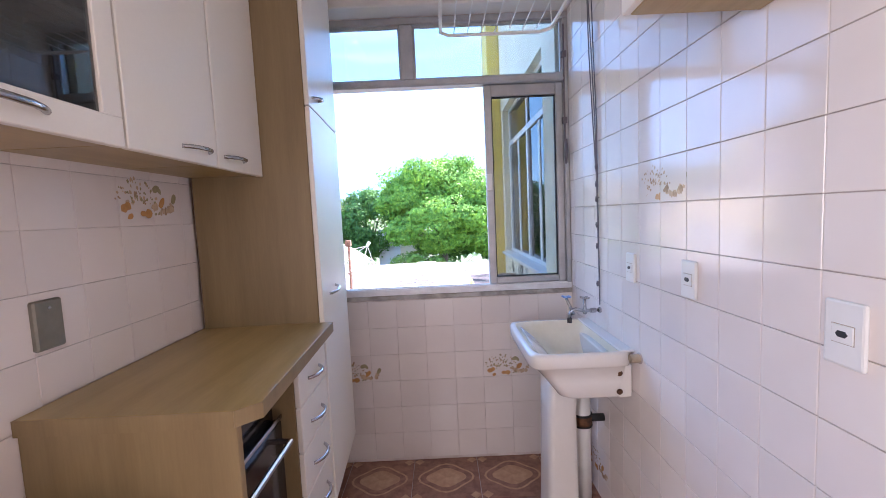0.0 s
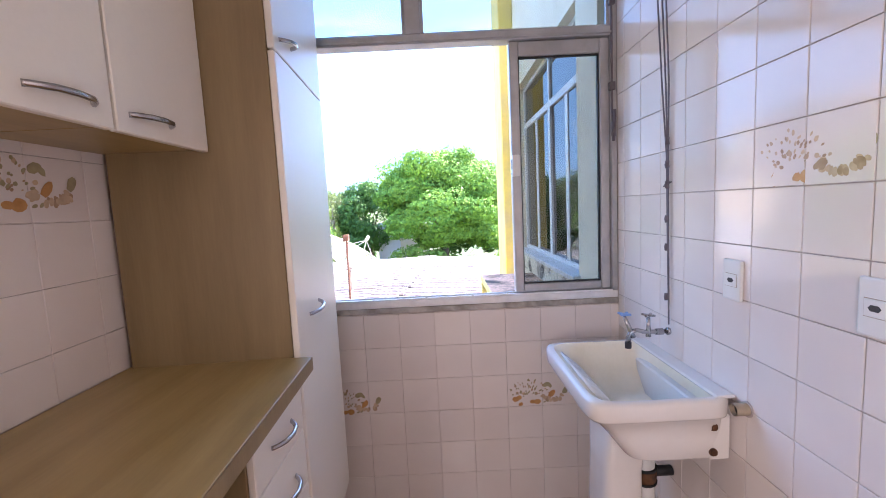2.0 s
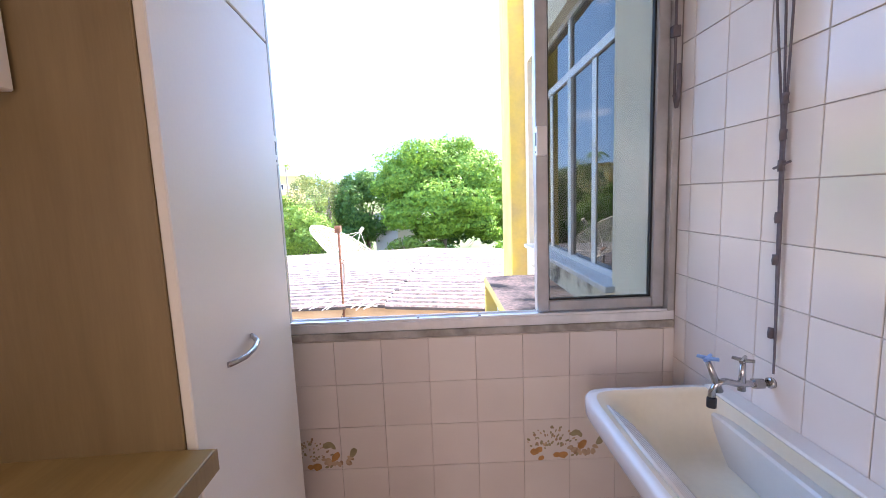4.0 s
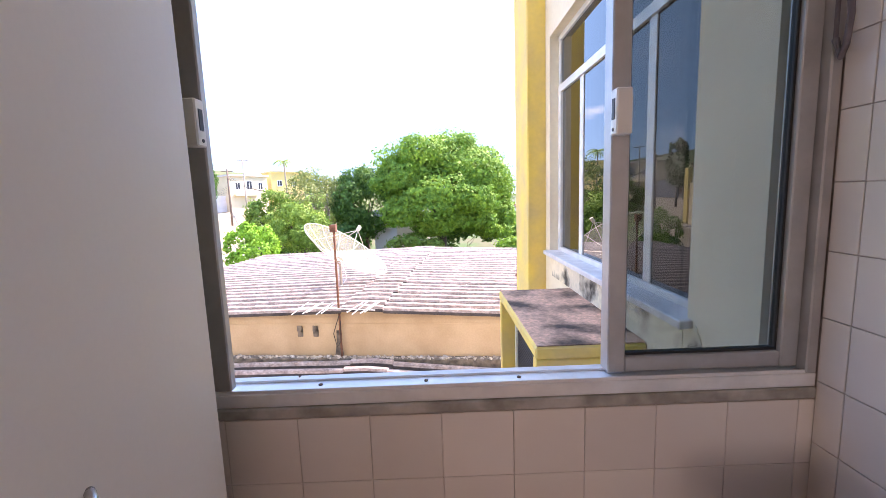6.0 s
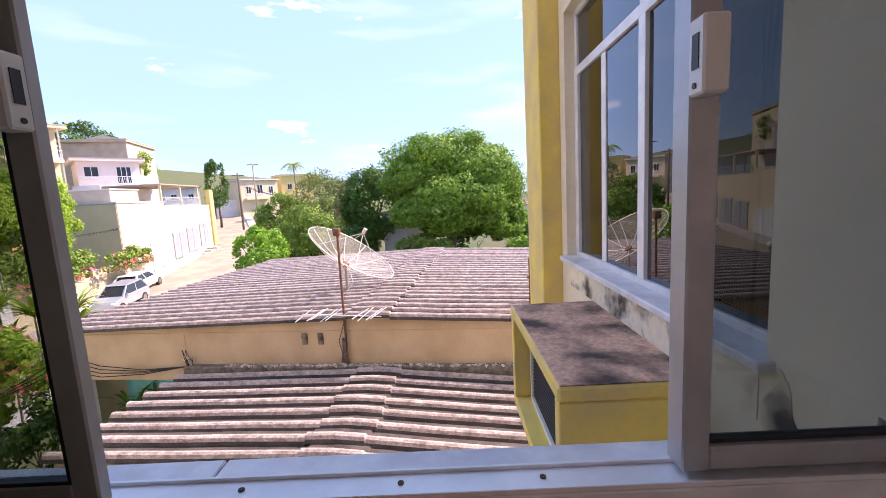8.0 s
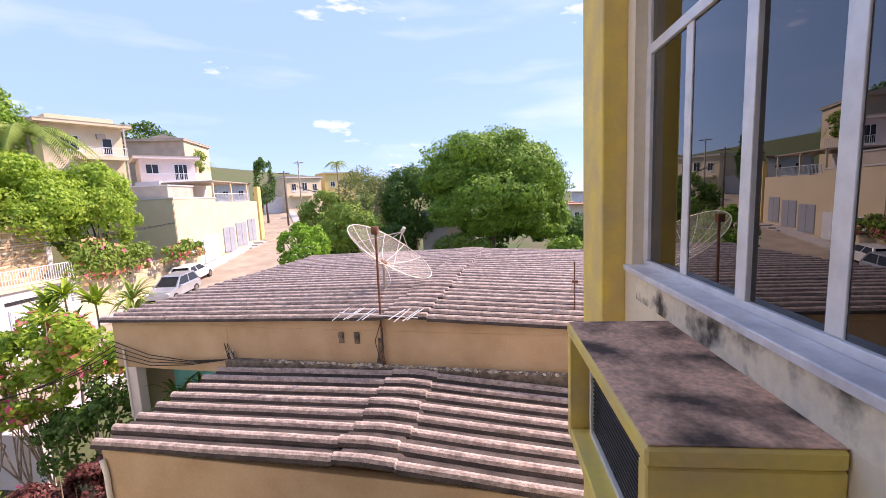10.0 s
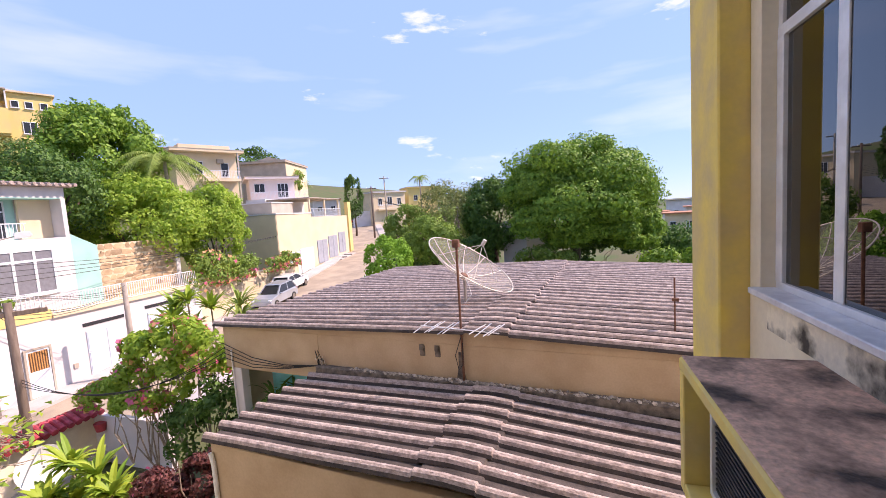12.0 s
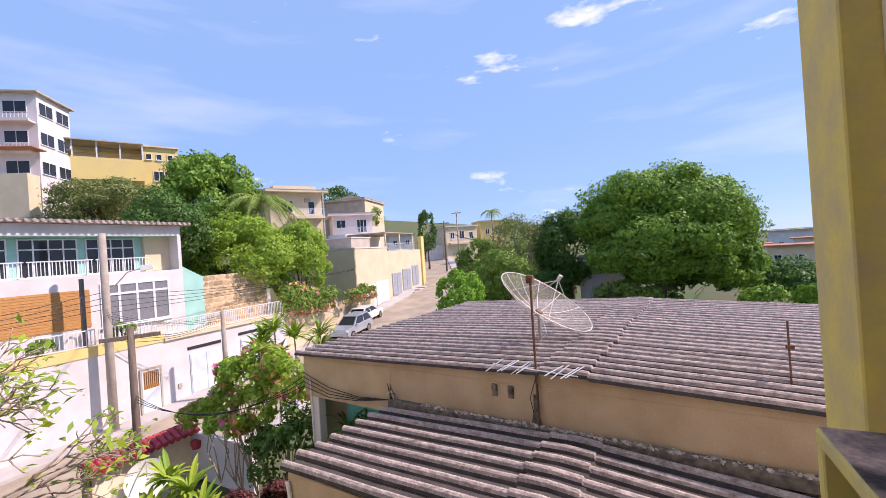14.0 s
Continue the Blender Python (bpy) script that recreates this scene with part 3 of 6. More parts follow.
sash(-0.476, -0.029, 0.170, 0.214, "sliding sash of smoked glass", -0.463, 1.483, -1)
sash(XL + 0.004, -1.340, 0.149, 0.172, "sliding sash of smoked glass behind the cabinet", -1.352, 1.485, 1)
for x in (-1.15, -0.90, -0.68):
    part("track_screw", tube([(x, 0.185, 0.9345), (x, 0.185, 0.9372)], 0.005), M_RUST, window)
part("inner_sill", box(XL, WY - 0.010, 0.8775, -0.004, FY0 + 0.03, 0.903, 0.003), M_DIRTY, window, "stained marble sill")
for a, b in ((XL - 0.1, -1.2445), (-1.2405, 0.0)):
    part("outer_sill", box(a, FY1 + 0.0005, 0.878, b, 0.312, 0.905, 0.003), M_MARBLE, window, "pale marble sill")
bar = part("lever_bar", tube([(-0.026, 0.146, 1.66), (-0.026, 0.148, 2.0), (-0.026, 0.148, 2.38)], 0.0045), M_CORD, window, "dark metal lever for the upper panes")
for z in (1.84, 2.2):
    part("lever_bracket", box(-0.040, 0.136, z, -0.014, 0.1575, z + 0.035, 0.002), M_CORD, bar)
part("lever_grip", tube([(-0.026, 0.146, 1.66), (-0.028, 0.128, 1.62), (-0.030, 0.118, 1.64), (-0.030, 0.112, 1.70), (-0.028, 0.120, 1.75)], 0.0065), M_CORD, bar)

# ---- tiles, each proud of its joint ----
def tile_mesh(w, h, axis, name):
    t = 0.0035
    if axis == "x":
        bm = box(-t, -w / 2, -h / 2, 0.003, w / 2, h / 2, 0.0012)
    else:
        bm = box(-w / 2, -t, -h / 2, w / 2, 0.003, h / 2, 0.0012)
    me = bpy.data.meshes.new(name)
    bm.to_mesh(me)
    bm.free()
    me.materials.append(M_TILE)
    return me


TILE_CACHE = {}


def tile_at(axis, flip, x, y, z, w, h, parent):
    key = (axis, round(w, 3), round(h, 3))
    if key not in TILE_CACHE:
        TILE_CACHE[key] = tile_mesh(w, h, axis, "tile")
    ob = new("tile", TILE_CACHE[key])
    ob.parent = parent
    j = random.uniform
    ob.matrix_basis = pose(x, y, z, j(-0.12, 0.12), j(-0.12, 0.12), (180 if flip else 0) + j(-0.15, 0.15))


def tile_rows(z0, z1, row=ROW0, pitch=TILE):
    k = math.floor((z0 - row) / pitch)
    while row + k * pitch < z1 - 0.01:
        a, b = max(z0, row + k * pitch), min(z1, row + (k + 1) * pitch)
        if b - a > 0.015:
            yield a, b
        k += 1


def tile_cols(first, a0, a1, pitch=TILE):
    k = math.floor((a0 - first) / pitch)
    while first + k * pitch < a1 - 0.01:
        a, b = max(a0, first + k * pitch), min(a1, first + (k + 1) * pitch)
        if b - a > 0.015:
            yield a, b
        k += 1


J = 0.0023


def flower(name, m, parent, seed, side=1):
    """A printed tile picture, a skin thick: a bouquet beside a basket of fruit."""
    rng = np.random.default_rng(seed)
    spots = {M_PRINT: [], M_PRINT2: [], M_PRINTO: [], M_PRINTL: []}
    for k in range(70):         # bouquet: a fan of small leaves and blossoms
        a, d = radians(15 + 150 * rng.random()), 0.022 + 0.062 * rng.random()
        mat = (M_PRINT2, M_PRINT, M_PRINTL)[int(rng.random() * 3)]
        spots[mat].append((-0.045 + math.cos(a) * d * 1.05, -0.035 + math.sin(a) * d, 0.0025 + 0.0035 * rng.random(), 0.45 + 0.5 * rng.random(), a))
    for x, z, r, e, t in ((-0.100, -0.036, 0.013, 0.9, 0), (-0.086, -0.030, 0.012, 0.9, 0), (-0.080, -0.058, 0.011, 0.7, 0.5), (-0.030, -0.050, 0.011, 0.8, 0), (-0.010, -0.050, 0.014, 0.9, 0), (0.050, -0.018, 0.019, 0.55, 0.9)):
        spots[M_PRINTO].append((x, z, r, e, t))
    for k in range(34):         # basket: a heap of grapes over a woven crescent
        a = radians(200 + 140 * rng.random())
        d = 0.75 + 0.35 * rng.random()
        spots[M_PRINT2 if k % 3 else M_PRINT].append((0.058 + math.cos(a) * 0.048 * d, -0.012 + math.sin(a) * 0.036 * d, 0.006 + 0.003 * rng.random(), 0.7, a))
    for x, z, r, t in ((0.028, 0.022, 0.016, 0.4), (0.042, 0.018, 0.012, 2.2), (0.106, -0.006, 0.017, 1.0), (0.020, -0.052, 0.006, 0.3), (0.034, -0.050, 0.006, 0.9)):
        spots[M_PRINTL].append((x, z, r, 0.62, t))
    lift = 0
    for mat, rows in spots.items():
        bm = bmesh.new()
        for x, z, r, e, t in rows:
            lift += 1
            vs = []
            for k in range(10):
                q = 2 * math.pi * k / 10
                u, w = r * math.cos(q) * (0.85 + 0.35 * rng.random()), r * e * math.sin(q) * (0.85 + 0.3 * rng.random())
                vs.append(bm.verts.new(m @ Vector((side * (x + u * math.cos(t) - w * math.sin(t)) * 1.15, -0.000012 * lift * m.to_3x3().determinant(), (z + u * math.sin(t) + w * math.cos(t)) * 1.15))))
            bm.faces.new(vs)
        bmesh.ops.recalc_face_normals(bm, faces=bm.faces[:])
        part(name, bm, mat, parent)


# ---- cabinets along the left wall ----
def handle(parent, m, length=0.12, r=0.006, out=0.03):
    """A bowed bar handle along local x, standing out along local y."""
    P = [m @ Vector((s * length / 2, out * (1 - abs(s) ** 2.6), 0)) for s in (-1, -0.94, -0.8, -0.5, 0, 0.5, 0.8, 0.94, 1)]
    bm = bmesh.new()
    add_tube(bm, P, r, 8)
    return part("handle", bm, M_CHROME, parent, "brushed steel bow handle", smooth=True)


tall = thing("tall_cabinet", pose(-1.238, -0.585, 0, 0, 0, 3.6), "tall larder cabinet with white doors and oak-look carcass", "cabinet")
part("body", box(-0.465, 0.0, 0.18, -0.02, 0.56, 2.56, 0.002), M_WOODDIM, tall, "oak-look laminate carcass")
part("plinth", box(-0.44, 0.03, FLOOR, -0.10, 0.54, 0.18), M_WOODDIM, tall)
d1 = part("door", box(-0.019, 0.002, 0.183, 0.0, 0.558, 1.802, 0.0025), M_DOOR, tall, "white laminate door")
d2 = part("door", box(-0.019, 0.002, 1.807, 0.0, 0.558, 2.557, 0.0025), M_DOOR, tall, "white laminate door")
handle(d1, pose(0, 0.20, 1.05, 0, 0, -90) @ pose(0, 0, 0, 0, 8, 0), 0.13)
handle(d2, pose(0, 0.11, 1.855, 0, 0, -90) @ pose(0, 0, 0, 0, 8, 0), 0.12)

uppers = []
for i, (y0, y1) in enumerate(((-0.92, -0.602), (-1.295, -0.924), (-1.82, -1.299), (-2.35, -1.824))):
    glass = i == 2
    u = thing("wall_cabinet", pose(0, 0, 0), "white wall cabinet with a framed glass door" if glass else "white laminate wall cabinet with oak-look underside", "cabinet", "wall cabinets over the counter")
    bm = add_box(bmesh.new(), XL + 0.004, y0, 1.545, -1.45, y1, 1.563)
    add_box(bm, XL + 0.004, y0, 2.54, -1.45, y1, 2.558)
    add_box(bm, XL + 0.004, y0, 1.563, -1.45, y0 + 0.016, 2.54)
    add_box(bm, XL + 0.004, y1 - 0.016, 1.563, -1.45, y1, 2.54)
    add_box(bm, XL + 0.004, y0 + 0.016, 1.563, XL + 0.012, y1 - 0.016, 2.54)
    part("body", bm, M_WOOD, u, "oak-look laminate carcass")
    if glass:
        part("shelf", box(XL + 0.02, y0 + 0.018, 2.02, -1.47, y1 - 0.018, 2.035), M_WOOD, u)
        d = part("door_frame", box(-1.449, y0 + 0.002, 1.537, -1.43, y1 - 0.002, 1.60, 0.002), M_DOOR, u, "white door frame")
        part("rail", box(-1.449, y0 + 0.002, 2.47, -1.43, y1 - 0.002, 2.553, 0.002), M_DOOR, d)
        part("stile", box(-1.449, y0 + 0.002, 1.60, -1.43, y0 + 0.055, 2.47, 0.002), M_DOOR, d)
        part("stile", box(-1.449, y1 - 0.055, 1.60, -1.43, y1 - 0.002, 2.47, 0.002), M_DOOR, d)
        part("pane", box(-1.443, y0 + 0.055, 1.60, -1.438, y1 - 0.055, 2.47), M_CABGLASS, d)
        handle(d, pose(-1.43, (y0 + y1) / 2 - 0.02, 1.572, 0, 0, -90), 0.20, 0.007)
    else:
        d = part("door", box(-1.449, y0 + 0.002, 1.537, -1.43, y1 - 0.002, 2.555, 0.0025), M_DOOR, u, "white laminate door")
        hy = y0 + 0.10 if i == 0 else y1 - 0.11
        handle(d, pose(-1.43, hy, 1.575, 0, 0, -90), 0.13)

drawers = thing("drawer_unit", None, "white chest of four drawers under the worktop", "drawers")
part("body", box(XL + 0.01, -0.90, 0.09, -1.262, -0.59, 0.905, 0.002), M_WOODDIM, drawers)
part("plinth", box(XL + 0.05, -0.89, FLOOR, -1.32, -0.60, 0.09), M_WOODDIM, drawers)
for k in range(5):
    z1 = 0.893 - 0.157 * k
    d = part("drawer_front", box(-1.261, -0.898, z1 - 0.153, -1.243, -0.592, z1, 0.0025), M_DOOR, drawers, "white drawer front")
    handle(d, pose(-1.243, -0.745, z1 - 0.085, 0, 0, -90), 0.13)

oven = thing("oven", None, "black glass oven with chrome bar handle under the worktop", "oven")
part("body", box(XL + 0.02, -1.31, 0.12, -1.33, -0.915, 0.88, 0.003), M_BLACK, oven)
od = part("door", box(-1.329, -1.308, 0.15, -1.30, -0.92, 0.72, 0.006), M_BLACK, oven, "black glass oven door")
part("trim", box(-1.3015, -1.305, 0.725, -1.296, -0.925, 0.738, 0.001), M_CHROME, oven)
part("handle", tube([(-1.30, -1.29, 0.655), (-1.262, -1.28, 0.66), (-1.262, -0.955, 0.66), (-1.30, -0.945, 0.655)], 0.009), M_CHROME, od, "chrome bar handle", )
part("foot", box(XL + 0.06, -1.30, FLOOR, -1.4, -0.95, 0.12), M_DARK, oven)

worktop = thing("worktop", None, "oak-look laminate worktop on drawers and side panel", "worktop")
part("slab", prism([(XL + 0.004, -0.588), (-1.205, -0.588), (-1.182, -1.300), (-1.226, -1.343), (XL + 0.004, -1.343)], "z", 0.914, 0.95, 0.002), M_WOOD, worktop)
part("front_band", prism([(-1.2045, -0.588), (-1.2025, -0.588), (-1.1795, -1.3005), (-1.1815, -1.3000)], "z", 0.912, 0.9495), M_WOODDIM, worktop)
part("corner_band", prism([(-1.1816, -1.3006), (-1.1796, -1.3011), (-1.2252, -1.3452), (-1.2262, -1.3436)], "z", 0.912, 0.9495), M_WOODDIM, worktop)
part("end_band", prism([(XL + 0.005, -1.3435), (-1.2265, -1.3435), (-1.2258, -1.3455), (XL + 0.005, -1.3455)], "z", 0.912, 0.9495), M_WOODDIM, worktop)
panel = tagged(part("side_panel", box(XL + 0.006, -1.338, FLOOR, -1.225, -1.316, 0.9115, 0.002), M_WOODDIM), "oak-look end panel that carries the worktop", "panel")
bench = thing("low_cabinet", None, "low oak-look cabinet beside the end panel", "cabinet")
part("top", box(XL + 0.01, -1.9, 0.735, -1.36, -1.375, 0.76, 0.003), M_WOOD, bench)
part("body", box(XL + 0.02, -1.89, FLOOR, -1.38, -1.38, 0.735), M_WOODDIM, bench)

# grey blank cover on the left wall
cover = tagged(part("blank_cover", box(XL - 0.001, -1.275, 1.08, XL + 0.016, -1.20, 1.20, 0.004), make_mat("grey_painted_metal", (0.25, 0.24, 0.20), 0.4, 0.3)), "grey metal blank cover plate on the tiles", "cover plate")
part("screw", tube([(XL + 0.015, -1.237, 1.18), (XL + 0.018, -1.237, 1.18)], 0.004), M_CHROME, cover)

# ---- right wall: sockets, pipe stub, cords, cupboard ----
def socket(y, z, w, h, label):
    ob = thing("socket", pose(0, y, z), label, "socket", "sockets on the tiled wall")
    part("plate", box(-0.014, -w / 2, -h / 2, -0.0035, w / 2, h / 2, 0.005, seg=2), M_WPLAST, ob)
    part("insert", box(-0.0165, -0.021, -0.017, -0.0135, 0.021, 0.017, 0.001), M_WPLAST, ob)
    part("insert_gap", ring_frame(-0.0225, -0.0185, 0.0225, 0.0185, 0.0016, 0.0139, 0.0143, pose(0, 0, 0, 0, 0, 90)), M_GREYC, ob)
    part("outlet", prism([(-0.012, 0), (-0.007, 0.006), (0.007, 0.006), (0.012, 0), (0.007, -0.006), (-0.007, -0.006)], "x", -0.0175, -0.0163), M_DARK, ob)


socket(-0.612, 1.119, 0.072, 0.115, "white plastic socket on the tiles above the tank")
socket(-0.995, 1.132, 0.072, 0.115, "white plastic socket on the tiles")
socket(-1.478, 1.106, 0.080, 0.125, "white plastic socket near the room's entrance")

stub = thing("pipe_stub", pose(0, -0.672, 0.772), "short open beige pipe stub from the tiles", "pipe")
bm = bmesh.new()
for r, a, b in ((0.017, -0.042, -0.004),):
    add_tube(bm, [(a, 0, 0), (b, 0, 0)], r, 20, cap=False)
    add_tube(bm, [(a, 0, 0), (b, 0, 0)], r - 0.003, 20, cap=False)
part("pipe", bm, M_PVC, stub, smooth=True)
part("bore", tube([(-0.03, 0, 0), (-0.028, 0, 0)], 0.0155, 16), M_DARK, stub)
part("seal", tube([(-0.007, 0, 0), (-0.0035, 0, 0)], 0.022, 16), M_GROUT, stub)

cords = thing("pulley_cords", None, "grey knotted cords of the drying rack hanging down the tiles", "cord")
for k, (dy, zb) in enumerate(((0.0, 0.98), (0.012, 1.0), (-0.010, 0.96))):
    P = [(-0.035 + 0.01 * k, -0.225 + dy, CEIL - 0.03), (-0.02, -0.25 + dy * 2.5, 2.1), (-0.014, -0.27 + dy * 2, 1.75), (-0.012, -0.28 + dy * 0.4, 1.5), (-0.012, -0.288 + dy * 0.3, 1.2), (-0.012, -0.295, zb - 0.06)]
    part("cord", tube(P, 0.0028, 6), M_CORD, cords)
for z in (1.55, 1.47, 1.40, 1.28, 1.18, 1.0):
    part("knot", tube([(-0.014, -0.284, z - 0.012), (-0.016, -0.284, z), (-0.014, -0.284, z + 0.012)], 0.0075, 8), M_CORD, cords, smooth=True)
part("knot_end", tube([(-0.014, -0.308, 1.408), (-0.014, -0.261, 1.395)], 0.0028, 6), M_CORD, cords)

rack = thing("drying_rack", pose(-0.44, -0.42, 2.245), "white wire clothes drying rack hung from the ceiling", "drying rack")
RX, RY = 0.27, 0.33
loop = [(-RX + 0.04, -RY), (RX - 0.04, -RY), (RX, -RY + 0.04), (RX, RY - 0.04), (RX - 0.04, RY), (-RX + 0.04, RY), (-RX, RY - 0.04), (-RX, -RY + 0.04), (-RX + 0.04, -RY)]
part("frame", tube([(x, y, 0) for x, y in loop], 0.0085, 10), M_WPLAST, rack)
for k in range(7):
    x = -RX + 2 * RX * (k + 1) / 8
    part("wire", tube([(x, -RY, 0.006), (x, RY, 0.006)], 0.0028, 6), M_WPLAST, rack)
for x, y in ((-RX, -RY + 0.06), (RX, -RY + 0.06), (-RX, RY - 0.06), (RX, RY - 0.06)):
    part("hanger", tube([(x, y, 0), (x * 0.9, y * 0.9, CEIL - 2.235)], 0.0025, 6), M_WPLAST, rack)

cup = thing("overhead_cupboard", None, "oak-look overhead cupboard on the tiled wall", "cupboard")
part("body", box(-0.30, -1.95, 1.79, -0.004, -1.25, 2.45, 0.003), M_WOOD, cup)
part("door", box(-0.319, -1.95, 1.79, -0.301, -1.25, 2.45, 0.002), M_DOOR, cup)

# ---- laundry tank ----
def superloop(cx, cy, hx, hy, n, pw, z, flat=0.0):
    P = []
    for k in range(n):
        a = 2 * math.pi * k / n
        c, s = math.cos(a), math.sin(a)
        x, y = math.copysign(abs(c) ** pw, c), math.copysign(abs(s) ** pw, s)
        P.append((cx + hx * x, cy + hy * y * (1 - flat * max(0, -x)), z))
    return P


def loft(rings, close=True):
    bm = bmesh.new()
    R = [[bm.verts.new(p) for p in r] for r in rings]
    n = len(R[0])
    for A, B in zip(R, R[1:]):
        for j in range(n):
            bm.faces.new((A[j], A[(j + 1) % n], B[(j + 1) % n], B[j]))
    if close:
        bm.faces.new(R[0][::-1]), bm.faces.new(R[-1])
    bmesh.ops.recalc_face_normals(bm, faces=bm.faces[:])
    return bm


tank = thing("laundry_tank", pose(-0.006, -0.37, 0), "white porcelain laundry tank with washboard on a pedestal", "sink")
ZR = 0.785
rings = [superloop(-0.140, 0, 0.130, 0.238, 48, 0.25, 0.592), superloop(-0.148, 0, 0.146, 0.247, 48, 0.22, 0.602), superloop(-0.170, 0, 0.168, 0.251, 48, 0.22, 0.66),
         superloop(-0.196, 0, 0.194, 0.256, 48, 0.22, 0.722), superloop(-0.205, 0, 0.204, 0.267, 48, 0.22, 0.726), superloop(-0.208, 0, 0.207, 0.271, 48, 0.22, 0.734),
         superloop(-0.208, 0, 0.208, 0.272, 48, 0.22, 0.774), superloop(-0.208, 0, 0.203, 0.267, 48, 0.22, ZR), superloop(-0.203, 0, 0.189, 0.252, 48, 0.26, ZR + 0.001)]
part("bowl", loft(rings[:9], False), M_CERAMIC, tank, "white glazed outside", smooth=True)
rings = [superloop(-0.203, 0, 0.189, 0.252, 48, 0.26, ZR + 0.001), superloop(-0.198, 0, 0.176, 0.240, 48, 0.30, ZR - 0.010), superloop(-0.155, 0, 0.115, 0.215, 48, 0.35, ZR - 0.10), superloop(-0.13, 0, 0.078, 0.17, 48, 0.45, ZR - 0.17)]
bm = loft(rings, False)
bm.faces.new(list(bm.verts)[-48:])
bmesh.ops.recalc_face_normals(bm, faces=bm.faces[:])
bmesh.ops.reverse_faces(bm, faces=bm.faces[:])
part("basin", bm, M_BASIN, tank, "yellowed glazed basin", smooth=True)
for k in range(6):
    x = -0.362 + 0.0125 * k
    part("washboard_rib", tube([(x, -0.19, ZR - 0.016 - 0.011 * k), (x + 0.001, 0, ZR - 0.017 - 0.011 * k), (x, 0.19, ZR - 0.016 - 0.011 * k)], 0.0065, 8), M_CERAMIC, tank, smooth=True)
part("back_ledge", box(-0.055, -0.26, ZR - 0.005, 0.002, 0.26, ZR + 0.006, 0.004), M_CERAMIC, tank)
part("wall_plate", box(-0.060, -0.249, 0.590, -0.003, 0.249, 0.728, 0.006), M_CERAMIC, tank, "flat porcelain end against the tiles")
part("pedestal", loft([superloop(-0.240, 0.0, 0.082, 0.11, 28, 0.35, FLOOR), superloop(-0.240, 0.0, 0.074, 0.10, 28, 0.35, FLOOR + 0.05), superloop(-0.236, 0.0, 0.066, 0.09, 28, 0.4, 0.45), superloop(-0.228, 0.0, 0.072, 0.10, 28, 0.4, 0.61)]), M_CERAMIC, tank, "tapered porcelain pedestal", smooth=True)
for z in (0.695, 0.618):
    part("bolt", tube([(-0.055, -0.259, z), (-0.055, -0.247, z)], 0.008, 6), M_RUST, tank, "rusted fixing bolt")
    part("washer", tube([(-0.055, -0.2525, z), (-0.055, -0.2475, z)], 0.012, 12), M_RUST, tank, "rust-stained washer")
drain = thing("drain_pipe", pose(-0.112, -0.31, 0), "white waste pipe with a dark rubber coupling", "pipe")
part("pipe", tube([(0, 0, FLOOR), (0, 0, 0.585)], 0.040, 18), M_WPLAST, drain, smooth=True)
part("coupling", tube([(0, 0, 0.325), (0, 0, 0.372)], 0.0455, 18), M_RUST, drain, "dark corroded coupling", smooth=True)
for z in (0.320, 0.372):
    part("clamp_ring", tube([(0, 0, z), (0, 0, z + 0.008)], 0.048, 18), M_RUBBER, drain)
part("side_inlet", tube([(0.03, 0, 0.352), (0.105, 0, 0.352)], 0.018, 14), M_RUBBER, drain, smooth=True)

tap = thing("tap", pose(-0.002, -0.285, 0.872) @ Matrix.Diagonal((0.92, 0.85, 0.82, 1)), "chrome double wall tap with one blue star handle", "tap")
part("flange", tube([(-0.002, 0, 0), (-0.012, 0, 0)], 0.016, 16), M_CHROME, tap, smooth=True)
part("pipe", tube([(-0.008, 0, 0), (-0.05, 0, 0), (-0.1, 0, 0.002), (-0.13, 0, 0.012), (-0.155, 0, 0.006), (-0.165, 0, -0.022), (-0.165, 0, -0.055)], 0.010, 12), M_CHROME, tap, smooth=True)
part("nut", tube([(-0.03, 0, 0), (-0.055, 0, 0)], 0.016, 6), M_CHROME, tap)
part("nozzle", tube([(-0.165, 0, -0.04), (-0.165, 0, -0.068)], 0.0125, 12), M_DARK, tap)
for x, zz, lean, mat in ((-0.085, 0.075, 0.0, M_CHROME), (-0.145, 0.085, -0.035, M_BLUE)):
    part("valve", tube([(x, 0, -0.02), (x + lean * 0.5, 0, 0.03), (x + lean, 0, zz - 0.008)], 0.0105, 10, 0.007), M_CHROME, tap, smooth=True)
    bm = bmesh.new()
    for k in range(4):
        a = radians(45 + 90 * k)
        add_tube(bm, [(x + lean, 0, zz), (x + lean + 0.026 * math.cos(a), 0.026 * math.sin(a), zz + 0.003)], 0.007, 8, 0.005)
    part("star_handle", bm, mat, tap, "blue plastic star handle" if mat == M_BLUE else "")

# ---- own building and its wing, outside ----
OUT = thing("apartment_building", None, "yellow and cream apartment building wing beside the window", "building")
bm = add_box(bmesh.new(), -14, 0.273, -8, XL - 0.15, 0.0, 9)
add_box(bm, XL - 0.15, 0.273, -8, 0.0, 0.05, -0.31)
add_box(bm, XL - 0.15, 0.273, 2.76, 0.155, 0.05, 9)
part("front_wall", bm, M_CREAM, OUT)
WX = -0.04
bm = add_box(bmesh.new(), WX, 0.314, -8, 0.14, 2.395, 0.93)
add_box(bm, WX, 0.274, 2.43, 0.14, 2.395, 9)
add_box(bm, WX, 0.274, 0.93, 0.14, 0.58, 2.43)
add_box(bm, WX, 2.28, 0.93, 0.14, 2.395, 2.43)
part("wing_wall", bm, M_CREAM, OUT, "cream painted wall with mould")
